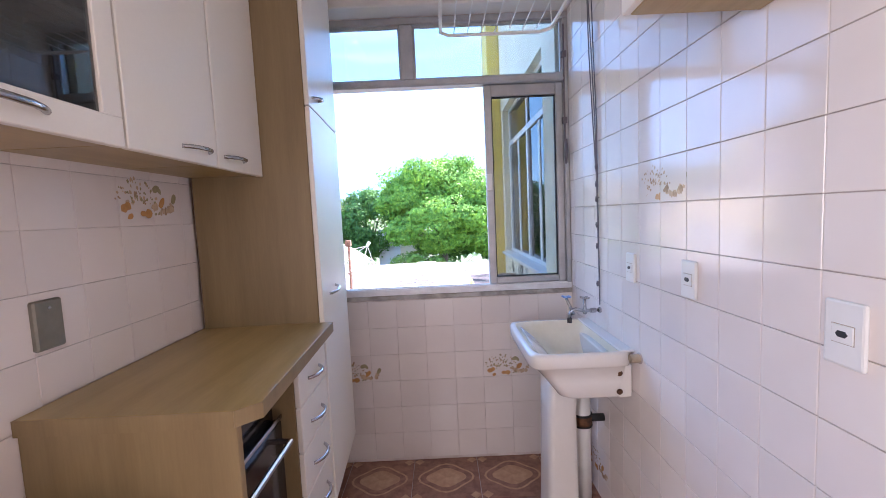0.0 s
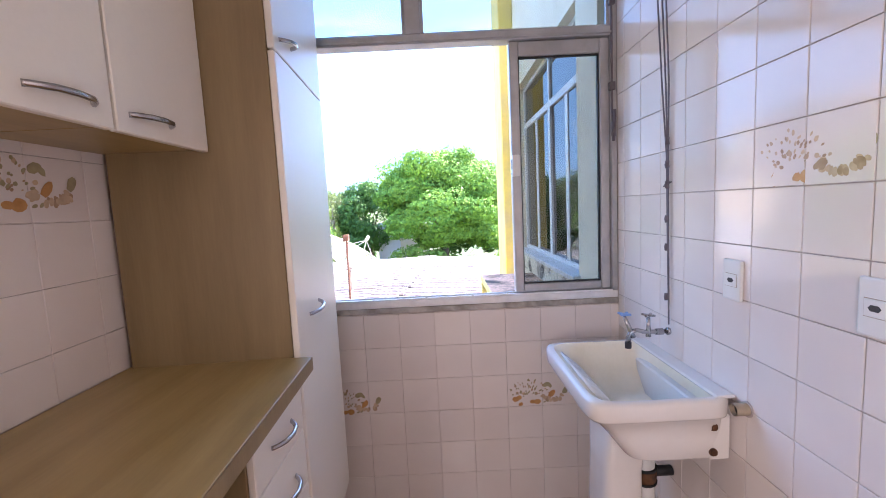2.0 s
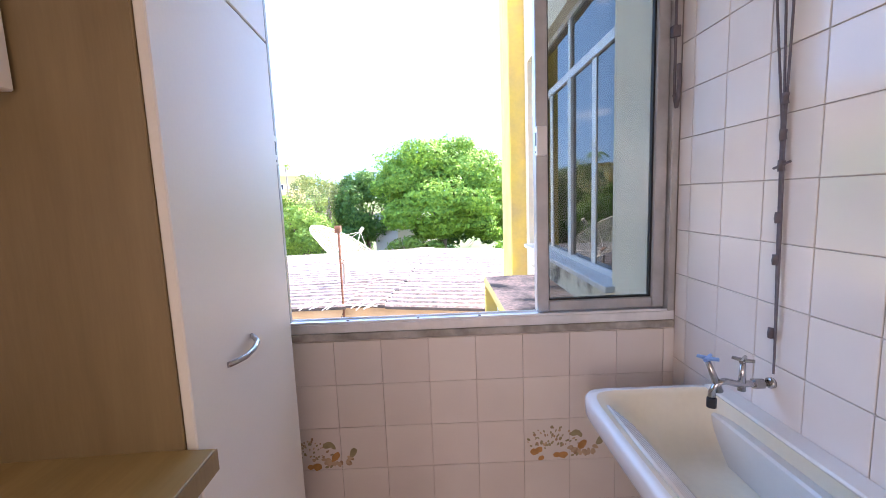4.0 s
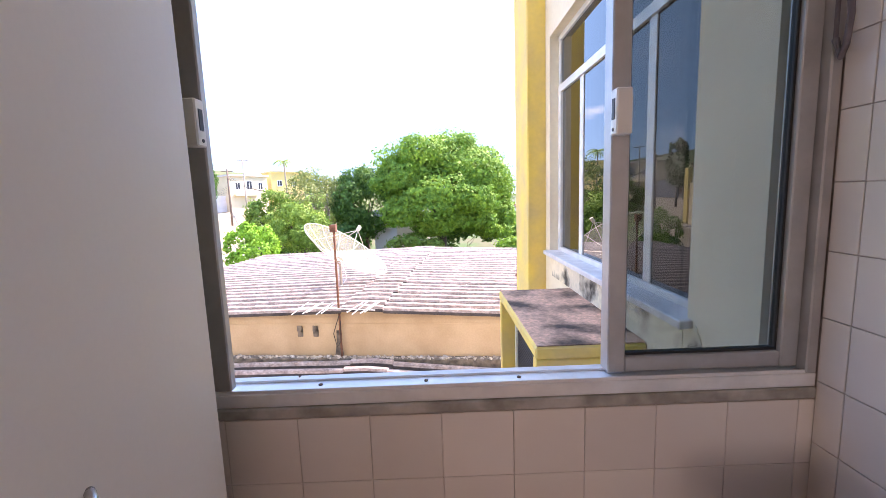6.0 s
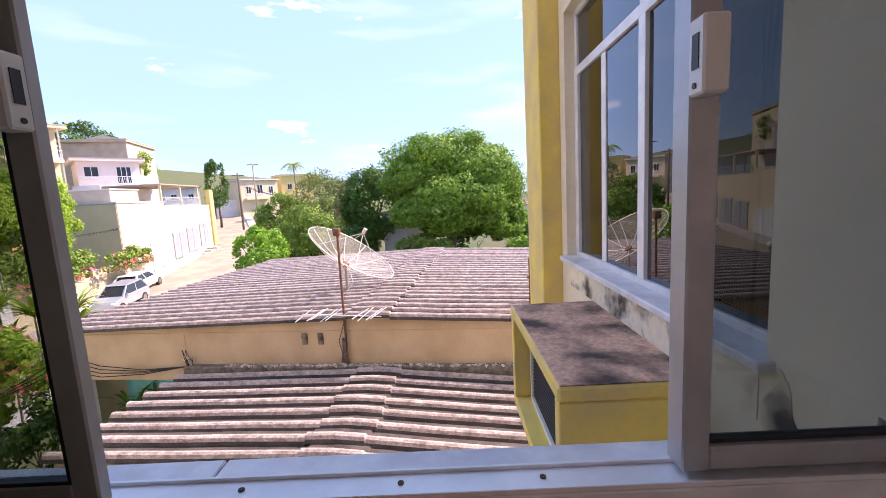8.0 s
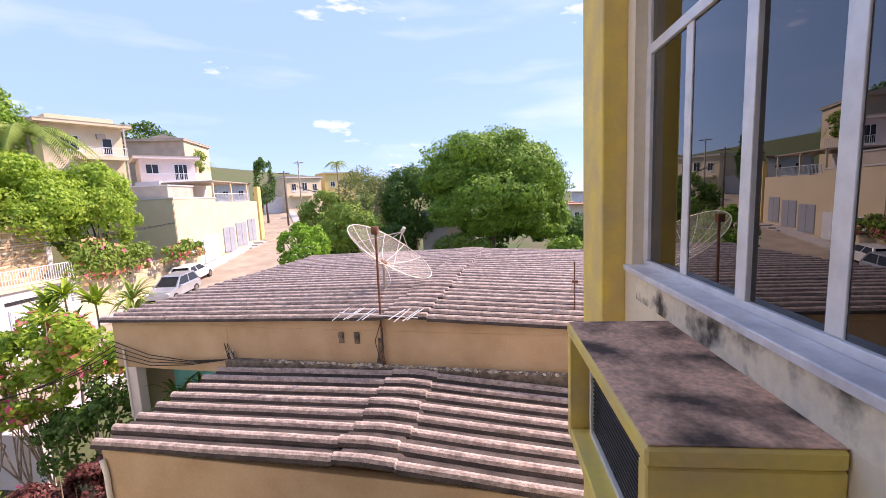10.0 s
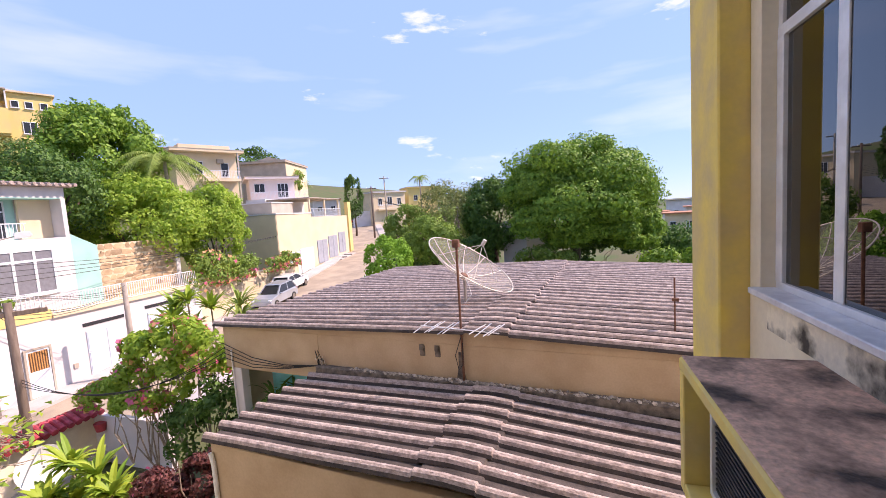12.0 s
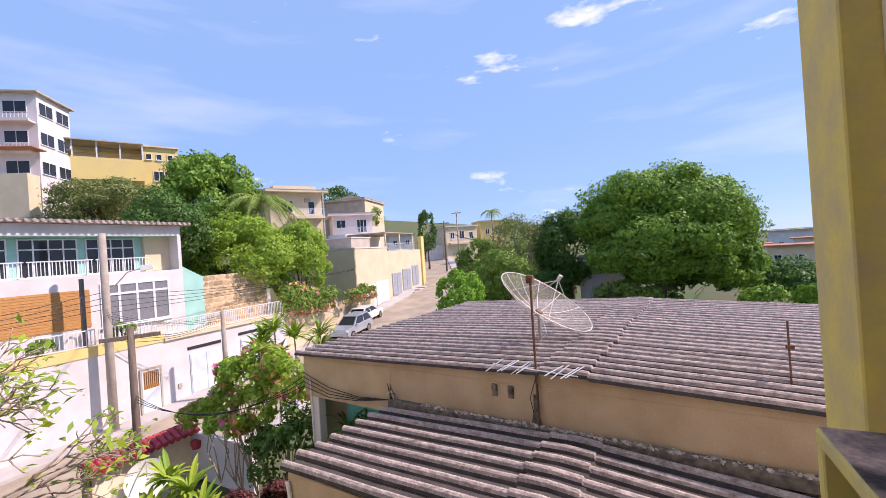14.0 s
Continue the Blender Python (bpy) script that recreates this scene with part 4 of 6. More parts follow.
part("pillar", box(-0.175, 2.40, -8, 0.3, 2.88, 9, 0.008), M_YELLOW, OUT, "yellow painted corner pillar")
part("back_wall", box(0.302, 2.70, -8, 9, 2.88, 9), M_CREAM, OUT)
part("room_wall", box(3.0, 0.274, 0.3, 3.2, 2.69, 2.9), M_GREYC, OUT)
part("room_floor", box(0.141, 0.274, 0.2, 3.0, 2.69, 0.3), M_GREYC, OUT)
part("room_ceiling", box(0.141, 0.274, 2.75, 3.0, 2.69, 2.9), M_GREYC, OUT)
part("window_sill", box(-0.085, 0.55, 0.905, 0.06, 2.30, 0.935, 0.004), M_MARBLE, OUT, "marble window sill")
ww = part("window_frame", box(0.02, 0.58, 0.935, 0.075, 2.28, 0.965, 0.002), M_ALUW, OUT, "bright aluminium window")
for z0, z1 in ((2.05, 2.10), (2.395, 2.43)):
    part("rail", box(0.02, 0.58, z0, 0.075, 2.28, z1, 0.002), M_ALUW, ww)
for k, y in enumerate((0.60, 1.0, 1.38, 1.83, 2.25)):
    part("stile", box(0.018 + 0.012 * (k % 2), y - 0.03, 0.966, 0.05 + 0.012 * (k % 2), y + 0.03, 2.049, 0.002), M_ALUW, ww)
for k, y in enumerate((0.60, 1.39, 2.26)):
    part("upper_stile", box(0.022, y - 0.02, 2.101, 0.06, y + 0.02, 2.394, 0.002), M_ALUW, ww)
for a, b in ((0.63, 0.97), (1.03, 1.35), (1.41, 1.80), (1.86, 2.22)):
    part("pane", box(0.036, a, 0.966, 0.041, b, 2.049), M_DGLASS, ww)
for a, b in ((0.62, 1.37), (1.41, 2.24)):
    part("pane", box(0.036, a, 2.101, 0.041, b, 2.394), M_DGLASS, ww)

part("stained_plaster", box(WX - 0.003, 0.60, 0.757, WX, 2.20, 0.9045), M_STAINED, OUT, "mouldy plaster below the sill")
stain = [(0.535 + 0.063 * (1 + 0.16 * math.sin(5 * a) + 0.10 * math.sin(11 * a + 1)) / 1.27 * math.cos(a),
          0.77 + 0.17 * (1 + 0.22 * math.sin(3 * a + 2) + 0.12 * math.sin(9 * a)) / 1.34 * math.sin(a)) for a in [k * math.tau / 40 for k in range(40)]]
part("stained_patch", prism(stain, "x", WX - 0.003, WX), M_STAINED, OUT, "mould streaks at the end of the sill")

acbox = thing("air_conditioner_box", None, "yellow concrete housing for an air conditioner, mouldy on top", "housing")
part("top_slab", box(-0.49, 0.83, 0.70, WX - 0.001, 1.81, 0.752, 0.008), M_YELLOW, acbox)
part("mould_skin", box(-0.482, 0.838, 0.7525, WX - 0.001, 1.802, 0.757, 0.002), M_MOSSY, acbox, "pink-grey concrete top with black mould")
part("near_side", box(-0.488, 0.832, 0.20, WX - 0.001, 0.885, 0.6995, 0.005), M_YELLOW, acbox)
part("far_side", box(-0.488, 1.755, 0.20, WX - 0.001, 1.808, 0.6995, 0.005), M_YELLOW, acbox)
part("bottom_slab", box(-0.488, 0.8855, 0.20, WX - 0.001, 1.7545, 0.25, 0.005), M_YELLOW, acbox)
ac = thing("air_conditioner", None, "dark grey window air conditioner in a white frame", "air conditioner")
part("body", box(-0.385, 0.93, 0.2505, WX - 0.001, 1.70, 0.67, 0.004), M_GREYC, ac)
bm = ring_frame(0.92, 0.2505, 1.71, 0.69, 0.025, 0.384, 0.41, pose(0, 0, 0, 0, 0, 90))
part("frame", bm, M_WPLAST, ac)
part("grille_back", box(-0.392, 0.945, 0.275, -0.3855, 1.685, 0.665), M_DARK, ac)
for k in range(19):
    z = 0.285 + k * 0.02
    part("louvre", box(-0.400, 0.947, z, -0.3925, 1.683, z + 0.009, 0.001), M_DARK, ac)

# ---- ground, road ----
STREET_Y = [-60, 5, 12, 20, 31, 40, 50, 65, 85, 110, 160]
STREET_Z = [-7.5, -6.6, -6.4, -5.8, -4.7, -4.0, -3.4, -2.0, -0.2, 1.2, 2.0]
EDGE_Y = [-60, 5, 20, 31, 42, 50, 60, 85, 110]
EDGE_X = [-24.0, -24.0, -24.3, -25.3, -27.3, -30.5, -36.0, -49.5, -64.0]


def street_z(y):
    return float(np.interp(y, STREET_Y, STREET_Z))


def edge_x(y):
    return float(np.interp(y, EDGE_Y, EDGE_X))


def ground_z(x, y):
    s = street_z(y)
    e = edge_x(y)
    if x < e - 2:
        return min(s + (e - 2 - x) * 0.42, s + 14) - 0.25
    if x > e + 8:
        r = min(s, -3.4 if y > 25 else -5.6)
        return r - min(6, max(0, (y - 60) * 0.05)) - 0.3
    return s - 0.25


def sheet(name, xs, ys, zf, material, label, cat):
    bm = bmesh.new()
    rows = [[bm.verts.new((x, y, zf(x, y))) for x in xs] for y in ys]
    for A, B in zip(rows, rows[1:]):
        for j in range(len(xs) - 1):
            bm.faces.new((A[j], A[j + 1], B[j + 1], B[j]))
    return tagged(part(name, bm, material, smooth=True), label, cat, kind="structure")


gx = [-3000, -1200, -500, -250, -140] + [-100 + 2.5 * k for k in range(57)] + [55, 80, 140, 300, 900, 3000]
gy = [-3000, -800, -200, -60] + [-20 + 2.5 * k for k in range(60)] + [140, 200, 350, 800, 3000]
sheet("ground", gx, gy, ground_z, M_EARTH, "earth and rough grass", "ground")


def strip(name, off0, off1, lift, material, label, cat, y0=-30.0, y1=110.0, thick=0.3):
    bm = bmesh.new()
    last = None
    n = 90
    for k in range(n + 1):
        y = y0 + (y1 - y0) * k / n
        a, b, z = edge_x(y) + off0, edge_x(y) + off1, street_z(y) + lift
        row = [bm.verts.new(p) for p in ((a, y, z - thick), (a, y, z), (b, y, z), (b, y, z - thick))]
        if last:
            for i in range(3):
                bm.faces.new((last[i], last[i + 1], row[i + 1], row[i]))
        last = row
    return tagged(part(name, bm, material), label, cat, kind="structure")


strip("road", 0.0, 6.0, 0.0, M_ASPHALT, "worn sun-bleached street that climbs the hill", "road")
strip("pavement", -1.6, -0.002, 0.14, M_PAVE, "pale concrete pavement with kerb", "pavement")
strip("pavement_near", 6.002, 7.4, 0.14, M_PAVE, "pale concrete pavement with kerb", "pavement")

# ---- neighbour's low house with corrugated roofs ----
NB = pose(-2.9, 7.1, 0, 0, 0, -6.2)
nb = thing("neighbour_house", NB, "low tan stucco house with two corrugated roofs", "house")
EAVE, LOW, PITCH = -1.0, -1.93, 0.345
part("wall", box(-3.3, 0.0, -7, 8.5, 0.2, EAVE - 0.06, 0.01), M_STUCCO, nb, "stained tan stucco wall")
part("upper_band", box(-6.2, 0.0, -2.05, -3.301, 0.2, EAVE - 0.06, 0.01), M_STUCCO, nb)
part("porch_pillar", box(-6.0, 0.0, -7, -5.72, 0.22, -2.051, 0.01), M_WHITEW, nb, "white porch pillar")
part("side_wall", box(-6.2, 0.205, -3.4, -6.0, 9.2, EAVE, 0.0), M_STUCCO, nb)
part("porch_back", box(-5.7, 0.9, -7, -3.31, 1.0, -1.2), make_mat("turquoise_paint", (0.20, 0.75, 0.85), 0.7), nb, "turquoise porch wall")
bm = prism([(-6.2, EAVE - 0.0595), (8.5, EAVE - 0.0595), (8.5, EAVE - 0.058), (0.5, EAVE + 0.185), (-6.2, EAVE - 0.02)], "y", 0.0, 0.2)
part("gable_band", bm, M_STUCCO, nb)


def roof_sheet_mesh(u0, u1, ridge, left, right, seed, name):
    """One rib and its pan, laid across a low ridge; ends open like the real sheets."""
    rng = np.random.default_rng(seed)
    us = sorted(set([u0, u0 + 0.05] + [u0 + (u1 - u0) * k / 14 for k in range(1, 14)] + [ridge - 0.42, ridge - 0.4, ridge - 0.22, ridge, ridge + 0.22, ridge + 0.4, ridge + 0.42, u1]))
    prof = [(0.0, 0.001), (0.018, 0.045), (0.038, 0.088), (0.068, 0.108), (0.102, 0.106), (0.132, 0.082), (0.152, 0.035), (0.172, 0.0), (0.347, 0.0)]
    bm, last = bmesh.new(), None
    for u in us:
        z = -(ridge - u) * left if u < ridge else -(u - ridge) * right
        cap = 0.028 if abs(u - ridge) <= 0.41 else 0.0
        j = 0.006 * math.sin(u * 3.1 + seed)
        row = [bm.verts.new((u, v + j, z + h + cap)) for v, h in prof]
        row += [bm.verts.new((u, v + j, z + h + cap - 0.008)) for v, h in reversed(prof)]
        if last:
            for i in range(len(row)):
                f = bm.faces.new((last[i], last[(i + 1) % len(row)], row[(i + 1) % len(row)], row[i]))
                # lighter material on the rib crowns, darker one on pans and rib feet
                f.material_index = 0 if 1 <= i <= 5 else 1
        else:
            bm.faces.new(row[::-1])
        last = row
    bm.faces.new(last)
    bmesh.ops.recalc_face_normals(bm, faces=bm.faces[:])
    me = bpy.data.meshes.new(name)
    bm.to_mesh(me)
    bm.free()
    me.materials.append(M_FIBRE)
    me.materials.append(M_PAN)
    return me


def corrugated(u0, u1, v0, n, ridge, left, right, z, seed):
    meshes = [roof_sheet_mesh(u0, u1, ridge, left, right, seed + k, "roof_sheet") for k in range(4)]
    for k in range(n):
        ob = new("roof_sheet", meshes[k % 4])
        ob.parent = nb
        ob.matrix_basis = pose(random.uniform(-0.05, 0.05), v0 + k * PITCH, z + random.uniform(-0.006, 0.006), random.uniform(-0.6, 0.6), 0, random.uniform(-0.12, 0.12))


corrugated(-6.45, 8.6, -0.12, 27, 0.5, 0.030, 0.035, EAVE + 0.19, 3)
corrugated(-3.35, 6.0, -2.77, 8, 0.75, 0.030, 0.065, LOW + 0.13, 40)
part("lower_wall", box(-3.2, -2.72, -7, 6.0, -2.58, LOW - 0.03, 0.01), M_STUCCO, nb)
part("lower_side_wall", box(-3.2, -2.579, -7, -3.05, -0.001, LOW - 0.03), M_STUCCO, nb)
part("roof_flashing", box(-3.3, -0.16, LOW + 0.02, 6.0, -0.002, LOW + 0.22, 0.02), M_MOULD, nb, "black mouldy mortar flashing")
rng = np.random.default_rng(5)
bm = bmesh.new()
for k in range(420):
    u = -2.4 + rng.random() * 8
    s = 0.010 + 0.030 * rng.random() ** 2
    m = pose(u, -0.06 - 0.09 * rng.random(), LOW + 0.225, *(rng.random(3) * 60)) @ Matrix.Diagonal((s * 1.6, s, s * 0.7, 1))
    bmesh.ops.create_icosphere(bm, subdivisions=1, radius=1, matrix=m)
part("mortar", bm, M_MORTAR, nb, "crumbly pale mortar")["kind"] = "stuff"
for u in (-0.78, -0.46):
    v = part("vent_hole", box(u - 0.055, -0.012, -1.33, u + 0.055, 0.001, -1.12, 0.01), M_MOULD, nb, "dark vent hole")
    part("vent_cap", tube([(u, -0.02, -1.10), (u, -0.035, -1.20)], 0.05, 10), M_MOULD, v)
part("wall_stain", prism([(0.0, -1.95), (-0.10, -1.72), (-0.05, -1.45), (-0.04, -1.2), (0.05, -1.2), (0.04, -1.5), (0.10, -1.75), (0.16, -1.95)], "y", -0.006, 0.001), M_MOULD, nb, "black damp streak")

part("downpipe", tube([(-3.12, -2.76, -4.5), (-3.12, -2.76, -2.3), (-3.16, -2.76, -2.1)], 0.035, 10), M_WPLAST, nb, "white downpipe")
for k, (u, v) in enumerate(((-5.2, 0.45), (-4.6, 0.5), (-4.0, 0.45))):
    q = NB @ Vector((u, v, -4.3))
    rosette("porch_palm", q, 40, 0.75, 0.07, L_DARK, 130 + k, "dark potted palm on the porch", 1.3)

dish = thing("satellite_dish", NB @ pose(-0.62, 2.05, EAVE + 0.20), "large mesh satellite dish on a pole on the roof", "satellite dish")
part("pole", tube([(0, 0, 0), (0, 0, 0.62)], 0.035, 10), M_CONC, dish)
part("foot_plate", box(-0.14, -0.14, -0.03, 0.14, 0.14, 0.02), M_MAST, dish)
DM = look((0, 0, 0.68), (0.563, 0.011, 1.50)) @ pose(0, 0, 0, 180, 0, 0)
DR, DD = 1.10, 0.34
for k in range(12):
    a = 2 * math.pi * k / 12
    part("rib", tube([DM @ Vector((math.cos(a) * DR * s, math.sin(a) * DR * s, DD * s * s)) for s in (0.06, 0.3, 0.5, 0.7, 0.85, 1)], 0.009, 6), M_DISH, dish)
part("rim", tube([DM @ Vector((math.cos(a) * DR, math.sin(a) * DR, DD)) for a in (2 * math.pi * k / 48 for k in range(49))], 0.012, 6), M_DISH, dish)
M_MESH = bpy.data.materials.new("wire_mesh")
M_MESH.use_nodes = True
mn, ml = M_MESH.node_tree.nodes, M_MESH.node_tree.links
mt, mx = mn.new("ShaderNodeBsdfTransparent"), mn.new("ShaderNodeMixShader")
mn["Principled BSDF"].inputs["Base Color"].default_value = (0.66, 0.61, 0.54, 1)
mx.inputs["Fac"].default_value = 0.17
ml.new(mt.outputs["BSDF"], mx.inputs[1]), ml.new(mn["Principled BSDF"].outputs["BSDF"], mx.inputs[2])
ml.new(mx.outputs["Shader"], mn["Material Output"].inputs["Surface"])
bm, rings = bmesh.new(), []
for i in range(9):
    s = 0.08 + 0.92 * i / 8
    rings.append([bm.verts.new(DM @ Vector((math.cos(a) * DR * s, math.sin(a) * DR * s, DD * s * s - 0.004))) for a in (2 * math.pi * k / 48 for k in range(48))])
for i, (A, B) in enumerate(zip(rings, rings[1:])):
    for j in range(48):
        bm.faces.new((A[j], A[(j + 1) % 48], B[(j + 1) % 48], B[j]))
part("mesh_panel", bm, M_MESH, dish, "fine wire mesh reflector", smooth=True)
F = DM @ Vector((0, 0, 0.86))
for k in (1, 4, 7, 10):
    a = 2 * math.pi * k / 12
    part("feed_strut", tube([DM @ Vector((math.cos(a) * DR * 0.72, math.sin(a) * DR * 0.72, DD * 0.52)), F], 0.008, 6), M_DISH, dish)
part("feed_horn", tube([F, F + (F - DM.translation).normalized() * 0.12], 0.045, 10), M_DISH, dish)
part("hub", tube([DM @ Vector((0, 0, -0.08)), DM @ Vector((0, 0, 0.03))], 0.09, 12), M_MAST, dish)
part("cable", tube([DM @ Vector((0.05, 0, 0)), (0.12, -0.05, 0.45), (0.18, -0.08, 0.25), (0.02, -0.06, 0.05)], 0.008, 6), M_WPLAST, dish)

mast = thing("aerial_mast", NB @ pose(0.06, -0.06, LOW + 0.15), "rusty mast with a fallen comb aerial at the wall", "aerial")
part("pole", tube([(0, 0, 0), (0.0, 0.0, 1.2), (0, 0.02, 2.62)], 0.022, 8), M_MAST, mast)
part("bracket", box(-0.06, -0.05, 2.52, 0.06, 0.05, 2.66, 0.01), M_MAST, mast)
part("boom", tube([(-0.75, -0.12, 1.10), (0.75, -0.14, 1.04)], 0.011, 6), M_ALUW, mast)
for k, x in enumerate((-0.72, -0.5, -0.42, -0.24, -0.14, 0.36, 0.46, 0.62, 0.70)):
    part("element", tube([(x - 0.12, -0.25, 0.99 + 0.02 * (k % 3)), (x + 0.12, 0.0, 1.17 - 0.02 * (k % 2))], 0.010, 6), M_FRAMEW, mast)
part("cable", tube([(0.0, -0.03, 0.9), (-0.12, -0.05, 0.55), (-0.06, -0.06, 0.28), (0.02, -0.06, 0.4), (0.03, -0.04, 0.8)], 0.008, 6), M_WIRE, mast)
mast2 = thing("aerial_pole", NB @ pose(3.55, 0.9, EAVE + 0.1), "thin rusty pole standing on the roof", "pole")
part("pole", tube([(0, 0, 0), (0, 0, 0.95)], 0.014, 6), M_MAST, mast2)
part("clamp", box(-0.04, -0.03, 0.55, 0.06, 0.03, 0.6), M_MAST, mast2)
part("guy_wire", tube([(0, 0, 0.7), (-1.2, 0.2, 0.3), (-2.2, 0.4, 0.08)], 0.004, 4), M_DISH, mast2)
bundle = thing("cable_bundle", NB @ pose(-3.2, -0.05, LOW + 0.2), "loose loops of old cable at the wall", "cable")
for k in range(7):
    a = [random.uniform(-0.14, 0.14) for _ in range(6)]
    part("loop", tube([(a[0], a[1] * 0.3, 0), (a[2], -0.05, 0.22 + a[3]), (a[4] + 0.05, -0.08, 0.12 + a[5]), (a[0] * 0.5, -0.03, 0.0)], 0.007, 5), M_DISH if k % 2 else M_WIRE, bundle)
wires = thing("house_wires", NB @ pose(0, 0, 0), "black drop wires to the house wall", "cable")
for k in range(4):
    part("wire", tube([(-6.2, -0.04, -1.45 - 0.12 * k), (-5.2, -0.10, -1.70 - 0.08 * k), (-4.2, -0.12, -1.78 - 0.03 * k), (-3.3, -0.06, -1.74)], 0.010, 5), M_WIRE, wires)
part("conduit", tube([(-5.95, -0.03, -3.2), (-5.95, -0.03, -1.6)], 0.02, 6), M_WPLAST, wires)

# ---- houses ----
def window_on(parent, m, w, h, cols=2, transom=0.0, frame=None, pane=None, name="window", t=0.06):
    """A framed window set on a wall: local x along the wall, z up, -y outwards."""
    fr = frame or M_FRAMEW
    f = part(name, ring_frame(-w / 2, 0, w / 2, h, t, -0.06, 0.04, m), fr, parent)
    for k in range(1, cols):
        x = -w / 2 + w * k / cols
        part("mullion", add_box(bmesh.new(), x - t / 2, -0.05, t, x + t / 2, 0.03, h - t, m), fr, f)
    if transom:
        part("transom", add_box(bmesh.new(), -w / 2 + t, -0.048, transom - t / 2, w / 2 - t, 0.028, transom + t / 2, m), fr, f)
    part("pane", add_box(bmesh.new(), -w / 2 + t, -0.02, t, w / 2 - t, 0.01, h - t, m), pane or M_PANE, f)
    part("sill", add_box(bmesh.new(), -w / 2 - 0.05, -0.14, -0.06, w / 2 + 0.05, 0.02, -0.001, m), fr, f)
    return f


def railing(parent, m, w, h, n, material, name="railing"):
    """Top and bottom rails with upright bars, along local x."""
    f = part(name, add_box(bmesh.new(), -w / 2, -0.025, h - 0.05, w / 2, 0.025, h, m), material, parent)
    part("bottom_rail", add_box(bmesh.new(), -w / 2, -0.02, 0.06, w / 2, 0.02, 0.1, m), material, f)
    for k in range(n):
        x = -w / 2 + w * (k + 0.5) / n
        part("bar", add_box(bmesh.new(), x - 0.015, -0.015, 0.1, x + 0.015, 0.015, h - 0.05, m), material, f)
    return f


def gate_on(parent, m, w, h, leaves, material, name="garage_door"):
    g = part(name, add_box(bmesh.new(), -w / 2, -0.05, 0, w / 2, 0.02, h, m), material, parent)
    for k in range(leaves):
        a, b = -w / 2 + w * k / leaves + 0.04, -w / 2 + w * (k + 1) / leaves - 0.04
        part("panel", add_box(bmesh.new(), a, -0.075, 0.08, b, -0.051, h * 0.5, m), material, g)
        part("panel", add_box(bmesh.new(), a, -0.075, h * 0.5 + 0.06, b, -0.051, h - 0.08, m), material, g)
    return g


EAST = pose(0, 0, 0, 0, 0, 90)      # local x runs along +y, local -y looks to +x

# house across the street
ha = thing("street_house", None, "white two-storey house with blue-framed windows above garages", "house")
HX, GX = -27.0, -25.6
part("upper_wall", box(-36, 2.0, -2.6, HX - 1.2, 15.4, 4.0), M_WHITEW, ha)
part("cornice", box(HX - 1.19, 2.0, 3.45, HX, 15.5, 4.0), M_WHITEW, ha)
part("balcony_band", box(HX - 1.19, 2.0, 0.75, HX, 15.5, 1.35), M_WHITEW, ha)
part("lower_front", box(HX - 1.19, 2.0, -2.6, HX, 15.5, 0.749), M_WHITEW, ha)
part("corner_pier", box(HX - 1.19, 15.3, 1.35, HX, 15.5, 3.45), M_WHITEW, ha)
part("balcony_soffit", box(HX - 1.18, 2.0, 3.40, HX - 0.002, 15.3, 3.449), M_TEAL, ha)
part("recess_wall", box(HX - 1.199, 2.0, 1.351, HX - 1.191, 13.89, 3.399), M_TEAL, ha, "teal recess behind the balcony")
part("breeze_block", box(HX - 1.1, 13.9, 1.36, HX - 0.9, 15.29, 3.39), M_CREAMH, ha, "pierced breeze-block screen")
rf = part("roof", box(-36.2, 1.6, 4.02, HX + 0.42, 15.9, 4.10), M_FIBRE, ha, "corrugated cement roof")
for k in range(48):
    y = 1.7 + k * 0.3
    part("rib", tube([(HX + 0.52, y, 4.12), (HX - 3, y, 4.2)], 0.085, 8), M_FIBRE, rf)
for y in (4.2, 6.9, 9.6, 12.3):
    m = pose(HX - 1.185, y, 1.37) @ EAST
    window_on(ha, m, 2.35, 1.95, 4, 1.42)
    railing(ha, pose(HX - 0.1, y + 0.1, 1.36) @ EAST, 2.6, 0.82, 18, M_FRAMEW)
window_on(ha, pose(HX, 12.9, -1.5) @ EAST, 3.5, 2.35, 4, 1.75, pane=make_mat("curtained_pane", (0.24, 0.24, 0.27), 0.1), t=0.12)
part("brick_panel", box(HX - 0.001, 5.0, -1.3, HX + 0.04, 10.7, 0.62), M_ORANGE, ha, "orange brick cladding")
for k in range(14):
    z = -1.25 + k * 0.135
    part("brick_course", box(HX + 0.041, 5.02, z, HX + 0.055, 10.68, z + 0.11), M_ORANGE, ha)
part("teal_wall", prism([(15.51, -2.6), (15.51, 1.5), (16.8, 0.75), (16.8, -2.6)], "x", HX - 0.3, HX - 0.05), M_TEAL, ha, "teal side wall")
st = part("stone_wall", box(HX - 0.35, 16.801, -2.6, HX - 0.06, 21.6, 0.78), M_CREAMH, ha, "rough flagstone wall")
rng = np.random.default_rng(11)
